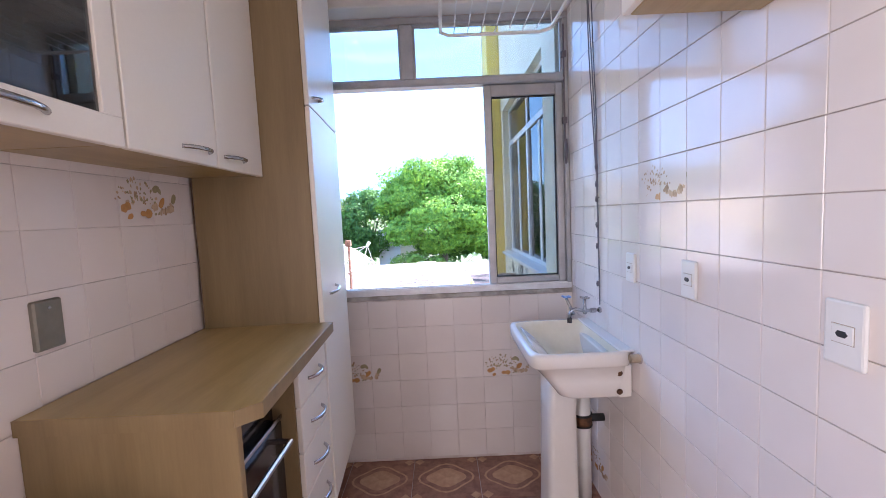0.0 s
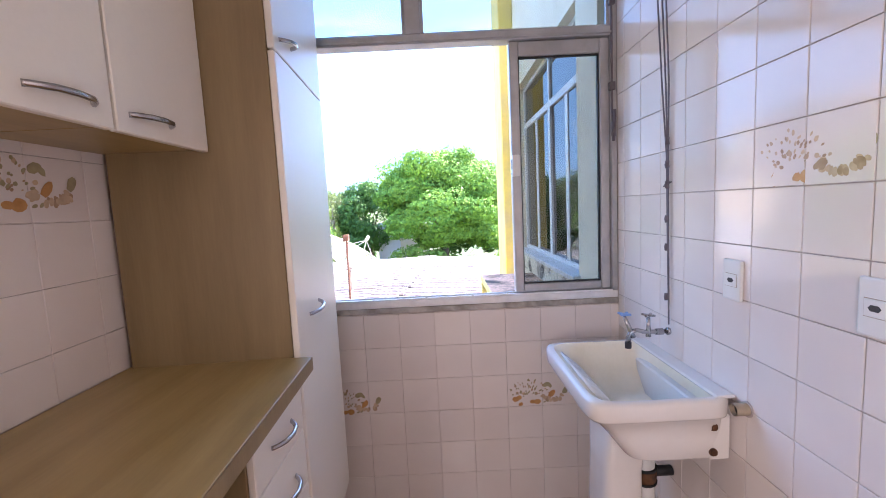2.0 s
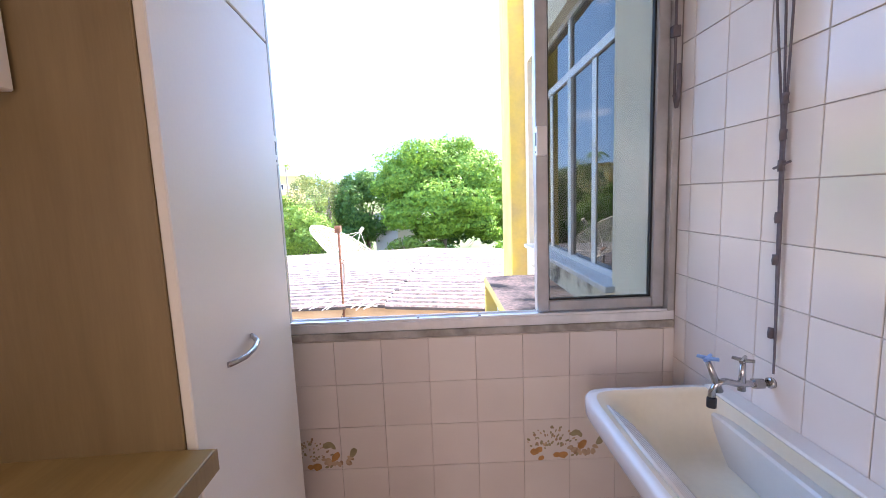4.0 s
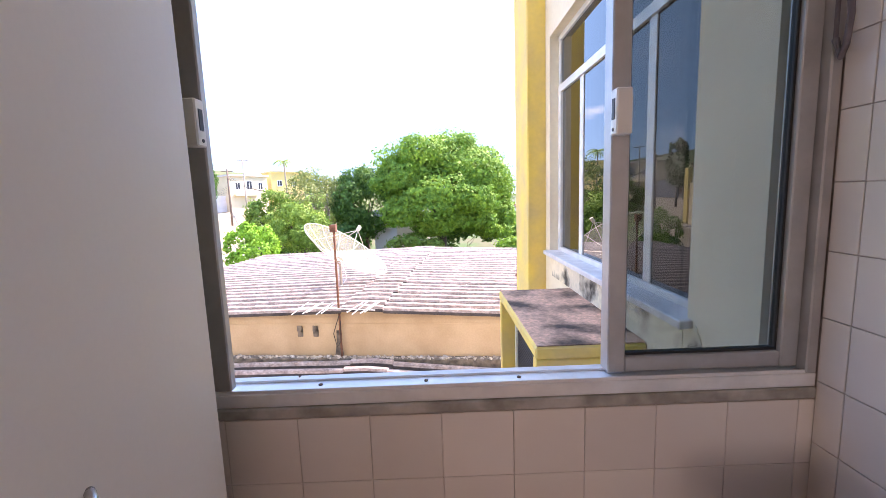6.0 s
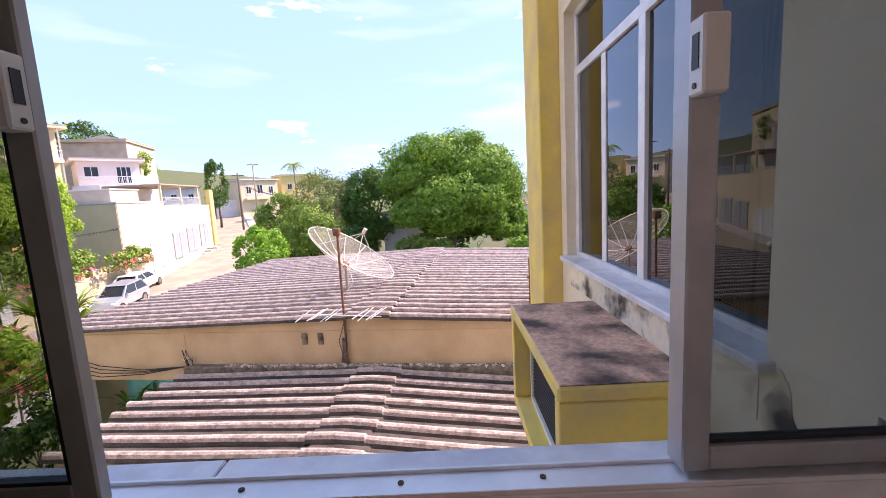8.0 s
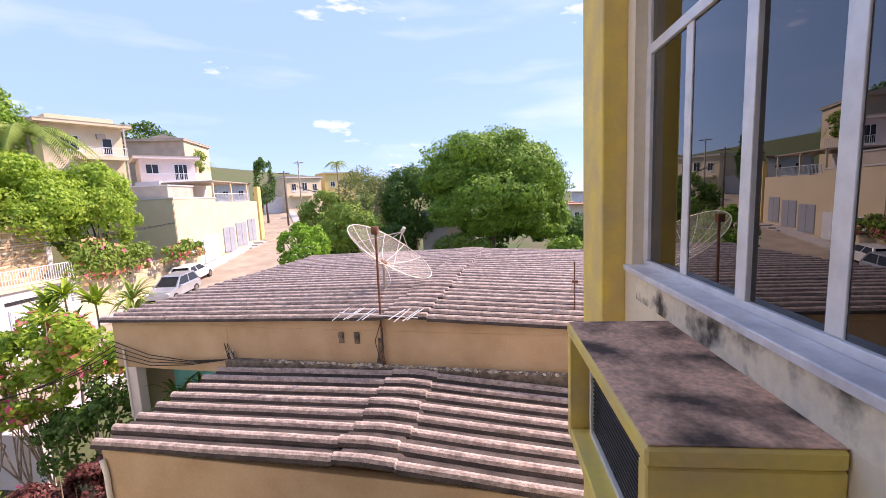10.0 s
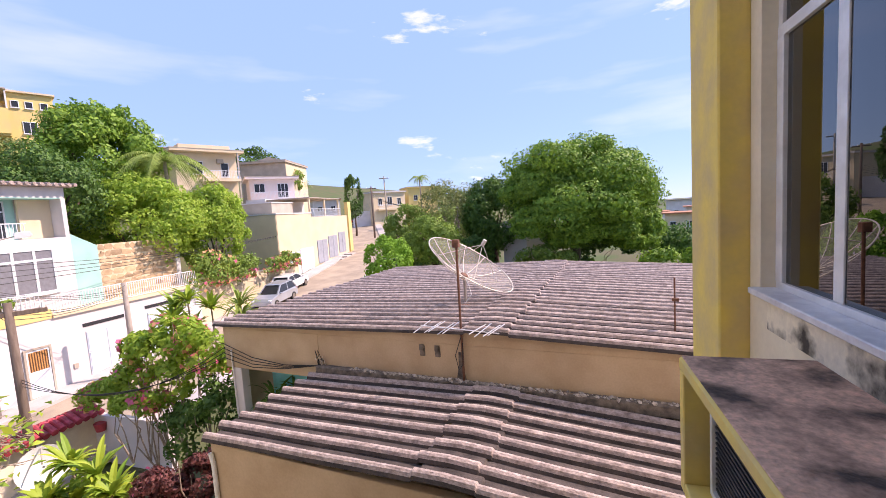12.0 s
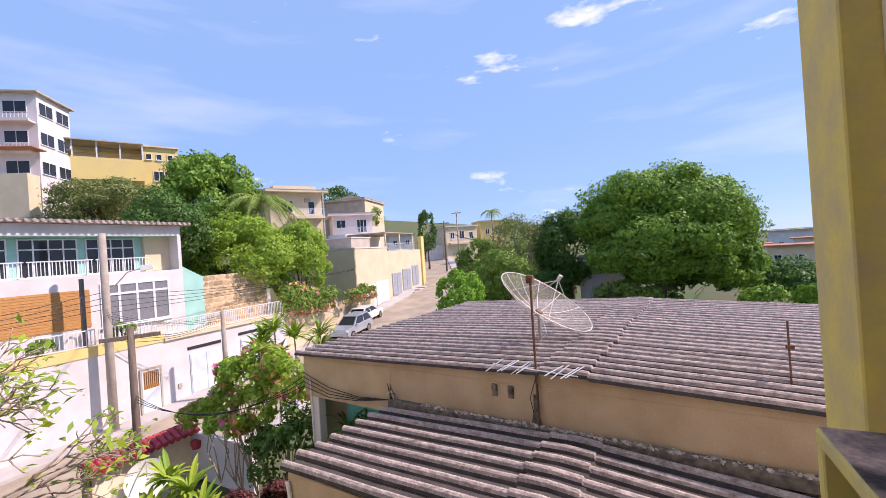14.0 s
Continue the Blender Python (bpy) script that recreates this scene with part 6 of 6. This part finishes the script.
# ---- cars ----
def car(m, paint, label, suv=False):
    ob = thing("car", m, label, "car")
    H = 1.62 if suv else 1.47
    W = 0.86
    prof = [(-2.0, 0.32), (-2.05, 0.55), (-1.98, 0.92), (-1.1, 1.0), (0.95, 0.98), (1.75, 0.86), (2.0, 0.66), (2.0, 0.32)]
    part("body", prism(prof, "y", -W, W, 0.06), paint, ob, smooth=False)
    lo = [Vector(p) for p in ((-1.95, -W + 0.05, 0.96), (1.0, -W + 0.05, 0.96), (1.0, W - 0.05, 0.96), (-1.95, W - 0.05, 0.96))]
    hi = [Vector(p) for p in ((-1.55, -W + 0.22, H - 0.05), (0.15, -W + 0.22, H - 0.05), (0.15, W - 0.22, H - 0.05), (-1.55, W - 0.22, H - 0.05))]
    bm = bmesh.new()
    A, B = [bm.verts.new(p) for p in lo], [bm.verts.new(p) for p in hi]
    for j in range(4):
        bm.faces.new((A[j], A[(j + 1) % 4], B[(j + 1) % 4], B[j]))
    bm.faces.new(B), bm.faces.new(A[::-1])
    part("cabin", bm, paint, ob)
    for j, word, spans in ((0, "side_window", ((0.05, 0.44), (0.48, 0.93))), (1, "windscreen", ((0.06, 0.94),)),
                           (2, "side_window", ((0.07, 0.52), (0.56, 0.95))), (3, "rear_window", ((0.08, 0.92),))):
        p, q, r, u = lo[j], lo[(j + 1) % 4], hi[(j + 1) % 4], hi[j]
        out = (q - p).cross(u - p).normalized()
        for f, g in spans:
            bm = bmesh.new()
            ring = [p.lerp(q, f).lerp(u.lerp(r, f), 0.08), p.lerp(q, g).lerp(u.lerp(r, g), 0.08),
                    p.lerp(q, g).lerp(u.lerp(r, g), 0.94), p.lerp(q, f).lerp(u.lerp(r, f), 0.94)]
            A, B = [bm.verts.new(c - out * 0.004) for c in ring], [bm.verts.new(c + out * 0.008) for c in ring]
            for k in range(4):
                bm.faces.new((A[k], A[(k + 1) % 4], B[(k + 1) % 4], B[k]))
            bm.faces.new(B), bm.faces.new(A[::-1])
            part(word, bm, M_PANE, ob, "dark tinted glass")
    part("roof", prism([(-1.68, H - 0.05), (-1.55, H), (0.1, H), (0.25, H - 0.05)], "y", -W + 0.2, W - 0.2, 0.02), paint, ob)
    for x, x2, r in ((-1.9, -1.52, 0.07), (0.96, 0.14, 0.04)):
        for s in (-1, 1):
            part("pillar", tube([(x, s * (W - 0.06), 0.97), (x2, s * (W - 0.23), H - 0.05)], r, 6), paint, ob)
    for s in (-1, 1):
        part("tail_lamp", box(-2.06, s * W * 0.95 - 0.18 * (s > 0), 0.72, -1.93, s * W * 0.95 + 0.18 * (s < 0), 0.93, 0.02), M_TAIL, ob)
        part("headlamp", box(1.75, s * W * 0.95 - 0.22 * (s > 0), 0.66, 2.0, s * W * 0.95 + 0.22 * (s < 0), 0.80, 0.02), M_FRAMEW, ob)
        part("mirror", box(0.62, s * (W + 0.02), 0.98, 0.78, s * (W + 0.17), 1.1, 0.02), paint, ob)
        for x in (-1.28, 1.28):
            w = part("wheel", tube([(x, s * (W - 0.20), 0.32), (x, s * (W + 0.015), 0.32)], 0.33, 20), M_TYRE, ob)
            part("rim", tube([(x, s * (W + 0.01), 0.32), (x, s * (W + 0.025), 0.32)], 0.21, 14), M_CHROME, w)
    part("number_plate", box(-2.075, -0.22, 0.50, -2.045, 0.22, 0.62), M_WPLAST, ob)
    part("bumper", box(-2.09, -W + 0.06, 0.33, -1.99, W - 0.06, 0.48, 0.02), M_RUBBER, ob)
    return ob


car(pose(-25.2, 31.0, street_z(31) + 0.02, 0, -3, 102), M_CARW, "white hatchback parked at the kerb")
car(pose(-23.6, 27.0, street_z(27.0) + 0.02, 0, 3, -82), M_CARS, "silver compact SUV driving down the street", True)
car(pose(-47.0, 84.0, street_z(84) + 0.05, 0, 0, 30), M_CARR, "red car parked far up the street")

# ---- trees and plants ----
MX = Vector((0.89, 0.45, 0))
tree("mango_tree", (-0.9, 33.9, -3.8), (-0.05, 34.3, 2.0), (5.1, 4.6, 4.0), L_MANGO, "large round mango tree with dense lumpy crown", 0.32, 34, 900, 0.5, 1, lump=0.40, low=-0.5, limbs=9,
     lobes=[(MX * -2.9 + Vector((0, -1.0, -1.9)), (2.6, 2.2, 1.8)), (MX * 0.0 + Vector((0, -2.0, -2.9)), (2.6, 2.0, 1.6)), (MX * -1.7 + Vector((0, 0, 1.2)), (4.5, 4.4, 3.2)), (MX * 1.5 + Vector((0, 0, 1.7)), (3.9, 3.9, 2.8)), (MX * 3.7 + Vector((0, 0, -0.7)), (3.0, 3.2, 3.1)),
            (MX * -0.6 + Vector((0.4, -2.4, -1.1)), (3.9, 2.6, 2.5)), (MX * 4.3 + Vector((0, -0.6, -3.3)), (2.6, 2.4, 2.0)), (MX * -4.5 + Vector((0, 0, 0.1)), (2.1, 2.4, 2.2)), (MX * 1.4 + Vector((0.3, -1.6, -3.1)), (2.8, 2.2, 1.9)), (MX * 5.2 + Vector((0, 0, -2.6)), (2.1, 2.2, 2.4))])
tree("dark_tree", (-7.4, 36.5, -3.8), (-7.4, 36.5, 0.6), (2.7, 2.5, 3.7), L_DARK, "dark dense tree beside the mango", 0.34, 44, 420, 0.25, 3)
tree("feathery_tree", (-11.6, 37.0, -3.8), (-11.6, 37.0, 1.2), (2.9, 2.6, 3.4), L_OLIVE, "sparse olive-green tree with pale twigs", 0.26, 40, 220, 0.2, 4, bark=M_BARKP)
tree("street_tree", (-10.8, 29.5, -4.6), (-10.8, 29.5, -0.9), (2.4, 2.2, 2.3), L_MID, "mid-green bushy street tree", 0.28, 36, 380, 0.2, 5)
tree("street_tree", (-14.4, 34.0, -4.6), (-14.4, 34.0, -0.4), (2.4, 2.2, 2.6), L_MID, "mid-green bushy street tree", 0.28, 36, 380, 0.2, 6)
tree("bright_tree", (-12.6, 24.8, -5.6), (-12.6, 24.8, -1.9), (1.7, 1.6, 2.1), L_BRIGHT, "bright lime-green young street tree", 0.26, 34, 360, 0.14, 7)
tree("tall_tree", (-37.6, 66.0, -1.8), (-37.6, 66.0, 4.6), (1.8, 1.8, 4.4), L_DARK, "dark slim tree up the street", 0.5, 26, 160, 0.2, 8)
tree("hill_tree", (-35.4, 23.3, 1.0), (-35.4, 23.3, 6.6), (4.2, 4.0, 4.9), L_MANGO, "broad dark tree behind the street house", 0.42, 70, 460, 0.4, 9, lump=0.3)
tree("hill_tree", (-51.0, 22.5, 4.0), (-51.0, 22.5, 8.0), (6.0, 5.0, 3.2), L_OLIVE, "scrubby olive tree on the slope", 0.36, 60, 360, 0.3, 10, lump=0.3)
tree("garden_tree", (-30.2, 21.4, -2.6), (-30.2, 21.6, 1.7), (4.8, 3.3, 3.5), L_GARDEN, "light green spreading garden tree", 0.32, 80, 420, 0.2, 11, lump=0.3)
tree("garden_tree", (-27.6, 25.6, -3.4), (-27.6, 25.6, 0.6), (2.7, 2.4, 4.0), L_GARDEN, "light green spreading garden tree", 0.32, 70, 420, 0.2, 12, lump=0.3)
tree("hill_tree", (-31.5, 17.2, -2.0), (-31.5, 17.2, 3.6), (3.4, 3, 3.4), L_DARK, "dark undergrowth tree in the garden", 0.3, 44, 360, 0.25, 13)
for k, (x, y, z, rx, rz) in enumerate(((-78, 38, 19, 5, 2.4), (-64, 42, 16.4, 5, 2.2), (-88, 30, 18, 6, 3), (-54, 60, 12, 5, 2.6), (-46, 58, 8, 4, 2.2), (-30, 100, 5, 7, 3), (-18, 60, -1, 5, 3), (12, 58, -5, 5, 3), (22, 60, -6, 4, 2.2))):
    tree("far_tree", (x, y, z - rz * 1.8), (x, y, z), (rx, rx * 0.8, rz), L_DARK if k % 2 else L_MID, "distant tree on the slope", 0.55, 30, 170, 0.25, 60 + k)

for nm, at, h, n, L, seed in (("coconut_palm", (-30.6, 24.6, -2.0), 8.6, 24, 4.0, 21), ("coconut_palm", (-29.0, 77.0, -1.0), 9.4, 13, 2.6, 22), ("coconut_palm", (-46.0, 62.0, 0.0), 8.5, 13, 2.6, 23)):
    ob = thing(nm, Matrix.Translation(at), "coconut palm with arching fronds", "palm")
    part("trunk", tube([(0, 0, 0), (0.15, 0, h * 0.5), (0, 0, h)], 0.17, 10, 0.12), M_BARKP, ob)
    palm_fronds(ob, Vector((0, 0, h)), n, L, L_PALM, np.random.default_rng(seed), 0.85, width=0.8)

shrub("bougainvillea", (-25.6, 27.0, -2.8), [((-25.8, 23.4, -1.9), (1.3, 2.3, 1.6)), ((-25.6, 26.0, -2.0), (1.1, 1.8, 1.1)), ((-25.6, 29.2, -2.2), (1.0, 1.8, 0.9)), ((-25.7, 31.8, -2.1), (0.9, 1.3, 0.9))], L_MID, "trailing bougainvillea in flower over the retaining wall", 0.2, 260, 31, (L_PINK, L_ORANGE), 0.24, 0.12)
shrub("flowering_shrub", (-13.2, 9.6, -6.2), [((-12.9, 9.6, -1.9), (1.1, 0.9, 0.7)), ((-14.7, 9.9, -2.5), (0.8, 0.8, 0.6)), ((-13.9, 9.6, -2.6), (0.9, 0.8, 0.7)), ((-12.1, 10.0, -2.5), (1.0, 0.9, 1.0)), ((-13.2, 9.2, -3.3), (1.1, 0.8, 0.7)), ((-14.9, 9.4, -3.5), (1.0, 0.8, 0.6)), ((-11.5, 9.9, -3.2), (0.9, 0.8, 1.1)), ((-15.7, 9.2, -3.9), (0.9, 0.8, 0.5)), ((-13.9, 9.0, -4.0), (0.9, 0.7, 0.5))], L_GARDEN, "tangled bougainvillea hedge with pink and orange flowers", 0.17, 230, 32, (L_PINK, L_ORANGE), 0.16, 0.07, 40)
shrub("dark_hedge", (-11.4, 9.4, -6.2), [((-11.2, 9.2, -4.4), (1.3, 0.9, 1.5)), ((-12.6, 9.4, -4.9), (1.3, 0.9, 1.1)), ((-10.4, 9.0, -5.0), (0.9, 0.8, 1.1))], L_DARK, "dark shaded hedge beside the house", 0.15, 420, 33, None)
shrub("maroon_shrub", (-8.6, 5.6, -6.0), [((-8.3, 5.9, -3.6), (0.55, 0.5, 0.5)), ((-8.9, 5.7, -3.9), (0.6, 0.5, 0.55)), ((-8.5, 5.4, -4.4), (0.7, 0.6, 0.6)), ((-7.9, 6.4, -3.5), (0.45, 0.45, 0.4))], L_MAROON, "maroon-leaved shrub beside the low roof", 0.085, 520, 34, (L_PINK,), 0.09, 0.05)
for k, (y, r) in enumerate(((8.3, 0.55), (11.6, 0.6))):
    shrub("planter_bush", (GX - 0.25, y, -2.16), [((GX - 0.25, y, -1.70), (r * 0.7, r, 0.5))], L_MID, "small green bush in the planter", 0.14, 260, 140 + k)
shrub("dry_branch", (-28.6, 18.6, -2.5), [((-28.4, 18.8, -0.1), (0.7, 1.5, 0.7)), ((-28.3, 20.2, -0.2), (0.6, 1.0, 0.6))], L_RUSTY, "withered orange-brown branches under the garden tree", 0.22, 240, 150)
shrub("undergrowth", (-11.0, 34.0, -4.2), [((-15.5, 35.5, -2.3), (2.2, 1.6, 2.0)), ((-12.2, 33.4, -2.6), (2.2, 1.5, 1.8)), ((-9.0, 34.4, -2.4), (1.9, 1.5, 1.9)), ((-8.0, 36.2, -1.6), (1.8, 1.4, 2.2))], L_DARK, "dense dark undergrowth between the street trees", 0.26, 620, 37)
shrub("undergrowth", (3.0, 37.0, -4.2), [((1.5, 37.5, -2.6), (2.4, 1.4, 1.5)), ((5.2, 37.8, -2.4), (2.2, 1.4, 1.7)), ((8.4, 37.0, -2.8), (2.0, 1.4, 1.4))], L_DARK, "dense dark undergrowth behind the mango tree", 0.26, 620, 38)
shrub("yard_shrub", (-3.2, 31.0, -3.9), [((-3.4, 31.0, -2.7), (1.6, 1.2, 1.3)), ((-1.4, 31.4, -3.0), (1.4, 1.1, 1.0))], L_MID, "rounded yard shrub under the mango tree", 0.22, 260, 35)
shrub("yard_shrub", (5.5, 30.0, -4.4), [((5.2, 30.0, -2.8), (1.8, 1.2, 1.0)), ((7.6, 30.4, -2.8), (1.6, 1.2, 1.1))], L_MANGO, "rounded yard shrub behind the low roof", 0.24, 260, 36)
k = 0
for x, y, z, s in ((-10.9, 4.9, -3.85, 0.9), (-10.2, 5.4, -3.5, 0.9), (-9.7, 5.3, -3.75, 0.8), (-11.1, 5.5, -3.45, 0.9), (-10.6, 5.2, -4.0, 0.9), (-9.9, 5.6, -4.1, 0.9)):
    rosette("dracaena", (x, y, z - 1.4), 46, 0.60 * s, 0.125, L_LIME, 40 + k, "bright yellow-green dracaena with broad leaves", 1.4, group="dracaenas in the yard", arch=0.6)
    k += 1
for x, y, z, s in ((-14.0, 11.1, -1.2, 1.2), (-13.4, 11.5, -1.6, 1.2), (-14.9, 11.3, -1.9, 1.2), (-14.3, 10.6, -1.9, 1.2), (-13.7, 10.9, -2.2, 1.2), (-14.5, 11.0, -1.4, 1.0)):
    rosette("dracaena", (x, y, z - 2.4), 48, 0.55 * s, 0.13, L_LIME, 40 + k, "tall yellow-green dracaena above the hedge", 2.4, group="dracaenas in the yard", arch=0.55)
    k += 1
for x, y, z in ((-12.6, 12.0, -1.6), (-12.9, 12.3, -2.2)):
    rosette("yucca", (x, y, z - 2.0), 46, 0.95, 0.09, L_PALM, 60 + k, "spiky green yucca behind the hedge", 2.0)
    k += 1
# bare-limbed tree near the window
lt = thing("frangipani", (Matrix.Translation((-11.9, 1.15, -5.9))), "half-bare pale-limbed frangipani with a few large leaves", "tree")
rng = np.random.default_rng(77)
tips = []


def fork(p, d, L, r, depth):
    q = p + d * L
    part("limb", tube([p, p.lerp(q, 0.35) + Vector(grow(rng, 1)[0]) * 0.05 * L, p.lerp(q, 0.7) + Vector(grow(rng, 1)[0]) * 0.05 * L, q], r, 6, r * 0.74), M_BARKP, lt, smooth=True)
    if depth == 0:
        tips.append((q, d))
        return
    for _ in range(3):
        nd = (d + Vector(grow(rng, 1)[0]) * 0.6 + Vector((0.10, 0.10, 0.05))).normalized()
        fork(q, nd, L * (0.62 + 0.22 * rng.random()) if depth < 5 else 1.25, r * 0.68, depth - 1)


fork(Vector((0, 0, 0)), Vector((0.05, 0.05, 1)).normalized(), 3.2, 0.075, 5)
P = np.array([tuple(q + Vector(grow(rng, 1)[0]) * 0.09) for q, d in tips for _ in range(2)])
leaf_mesh("leaves", P, np.tile(np.array([[0.2, 0.0, 1.0]]), (len(P), 1)), 0.19, rng, L_LIME, lt, aspect=0.42)
for k, (x, y, z) in enumerate(((-9.4, 3.0, -2.9), (-9.9, 3.5, -3.2), (-8.9, 3.3, -3.3))):
    rosette("frangipani_shoot", (x, y, z - 2.4), 16, 0.42, 0.13, L_BRIGHT, 90 + k, "young shoot with a whorl of green leaves", 2.4)

# ---- tiles last ----
for a, b in tile_cols(COLR, -2.9, WY - 0.004):
    for c, d in tile_rows(FLOOR, CEIL):
        tile_at("x", False, 0.0, (a + b) / 2, (c + d) / 2, b - a - J, d - c - J, wall_right)
J = 0.0010
for a, b in tile_cols(COLW, -1.40, 0.0, TILEW):
    for c, d in tile_rows(FLOOR, 0.876, ROWW, ROWH):
        tile_at("y", False, (a + b) / 2, WY, (c + d) / 2, b - a - J, d - c - J, wall_window)
J = 0.0009
for a, b in tile_cols(-1.27, -2.6, -0.6):
    for c, d in tile_rows(0.95 if a > -1.4 else 0.76, 1.62):
        tile_at("x", True, XL, (a + b) / 2, (c + d) / 2, b - a - J, d - c - J, wall_left)
flower("printed_flower", pose(-0.0045, -0.835, 1.445, 0, 0, 90), wall_right, 3, -1)
flower("printed_flower", pose(-0.0045, -0.22, 0.09, 0, 0, 90), wall_right, 9, -1)
flower("printed_flower", pose(-0.383, WY - 0.0045, 0.472), wall_window, 4)
flower("printed_flower", pose(-1.275, WY - 0.0045, 0.465), wall_window, 5)
flower("printed_flower", pose(XL + 0.0045, -0.835, 1.465, 0, 0, 90), wall_left, 6)
floor_ob = bpy.data.objects["floor"]
FT = 0.37
fm = bpy.data.meshes.new("floor_tile")
bm = box(-FT / 2 + 0.0015, -FT / 2 + 0.0015, -0.006, FT / 2 - 0.0015, FT / 2 - 0.0015, 0.0, 0.001)
bm.to_mesh(fm)
bm.free()
fm.materials.append(M_FLOORA)
bm = bmesh.new()


def ring(bm, c, rx, ry, t, z, n=28, wob=0.0):
    A = [bm.verts.new((c[0] + (rx + wob * math.cos(4 * a)) * math.cos(a), c[1] + (ry + wob * math.cos(4 * a)) * math.sin(a), z)) for a in (2 * math.pi * k / n for k in range(n))]
    if t is None:
        bm.faces.new(A)
        return
    B = [bm.verts.new((c[0] + (rx - t + wob * math.cos(4 * a)) * math.cos(a), c[1] + (ry - t + wob * math.cos(4 * a)) * math.sin(a), z)) for a in (2 * math.pi * k / n for k in range(n))]
    for j in range(n):
        bm.faces.new((A[j], A[(j + 1) % n], B[(j + 1) % n], B[j]))


ring(bm, (0, 0), 0.105, 0.077, None, 0.0008, wob=0.008)
ring(bm, (0, 0), 0.146, 0.117, 0.012, 0.0008, wob=0.012)
for sx in (-1, 1):
    for sy in (-1, 1):
        ring(bm, (sx * 0.154, sy * 0.154), 0.024, 0.024, None, 0.0008, 12, 0.006)
pm = bpy.data.meshes.new("tile_motif")
bm.to_mesh(pm)
bm.free()
pm.materials.append(M_FLOORB)
for i in range(-3, 4):
    for j in range(10):
        x, y = -0.969 + (i + 0.5) * FT, 0.148 - FT / 2 - j * FT
        if x - FT / 2 < XL - 0.02 or x + FT / 2 > 0.19:
            continue
        ob = new("floor_tile", fm)
        ob.parent = floor_ob
        ob.location = (x, y, FLOOR)
        o2 = new("tile_motif", pm)
        o2.parent = ob
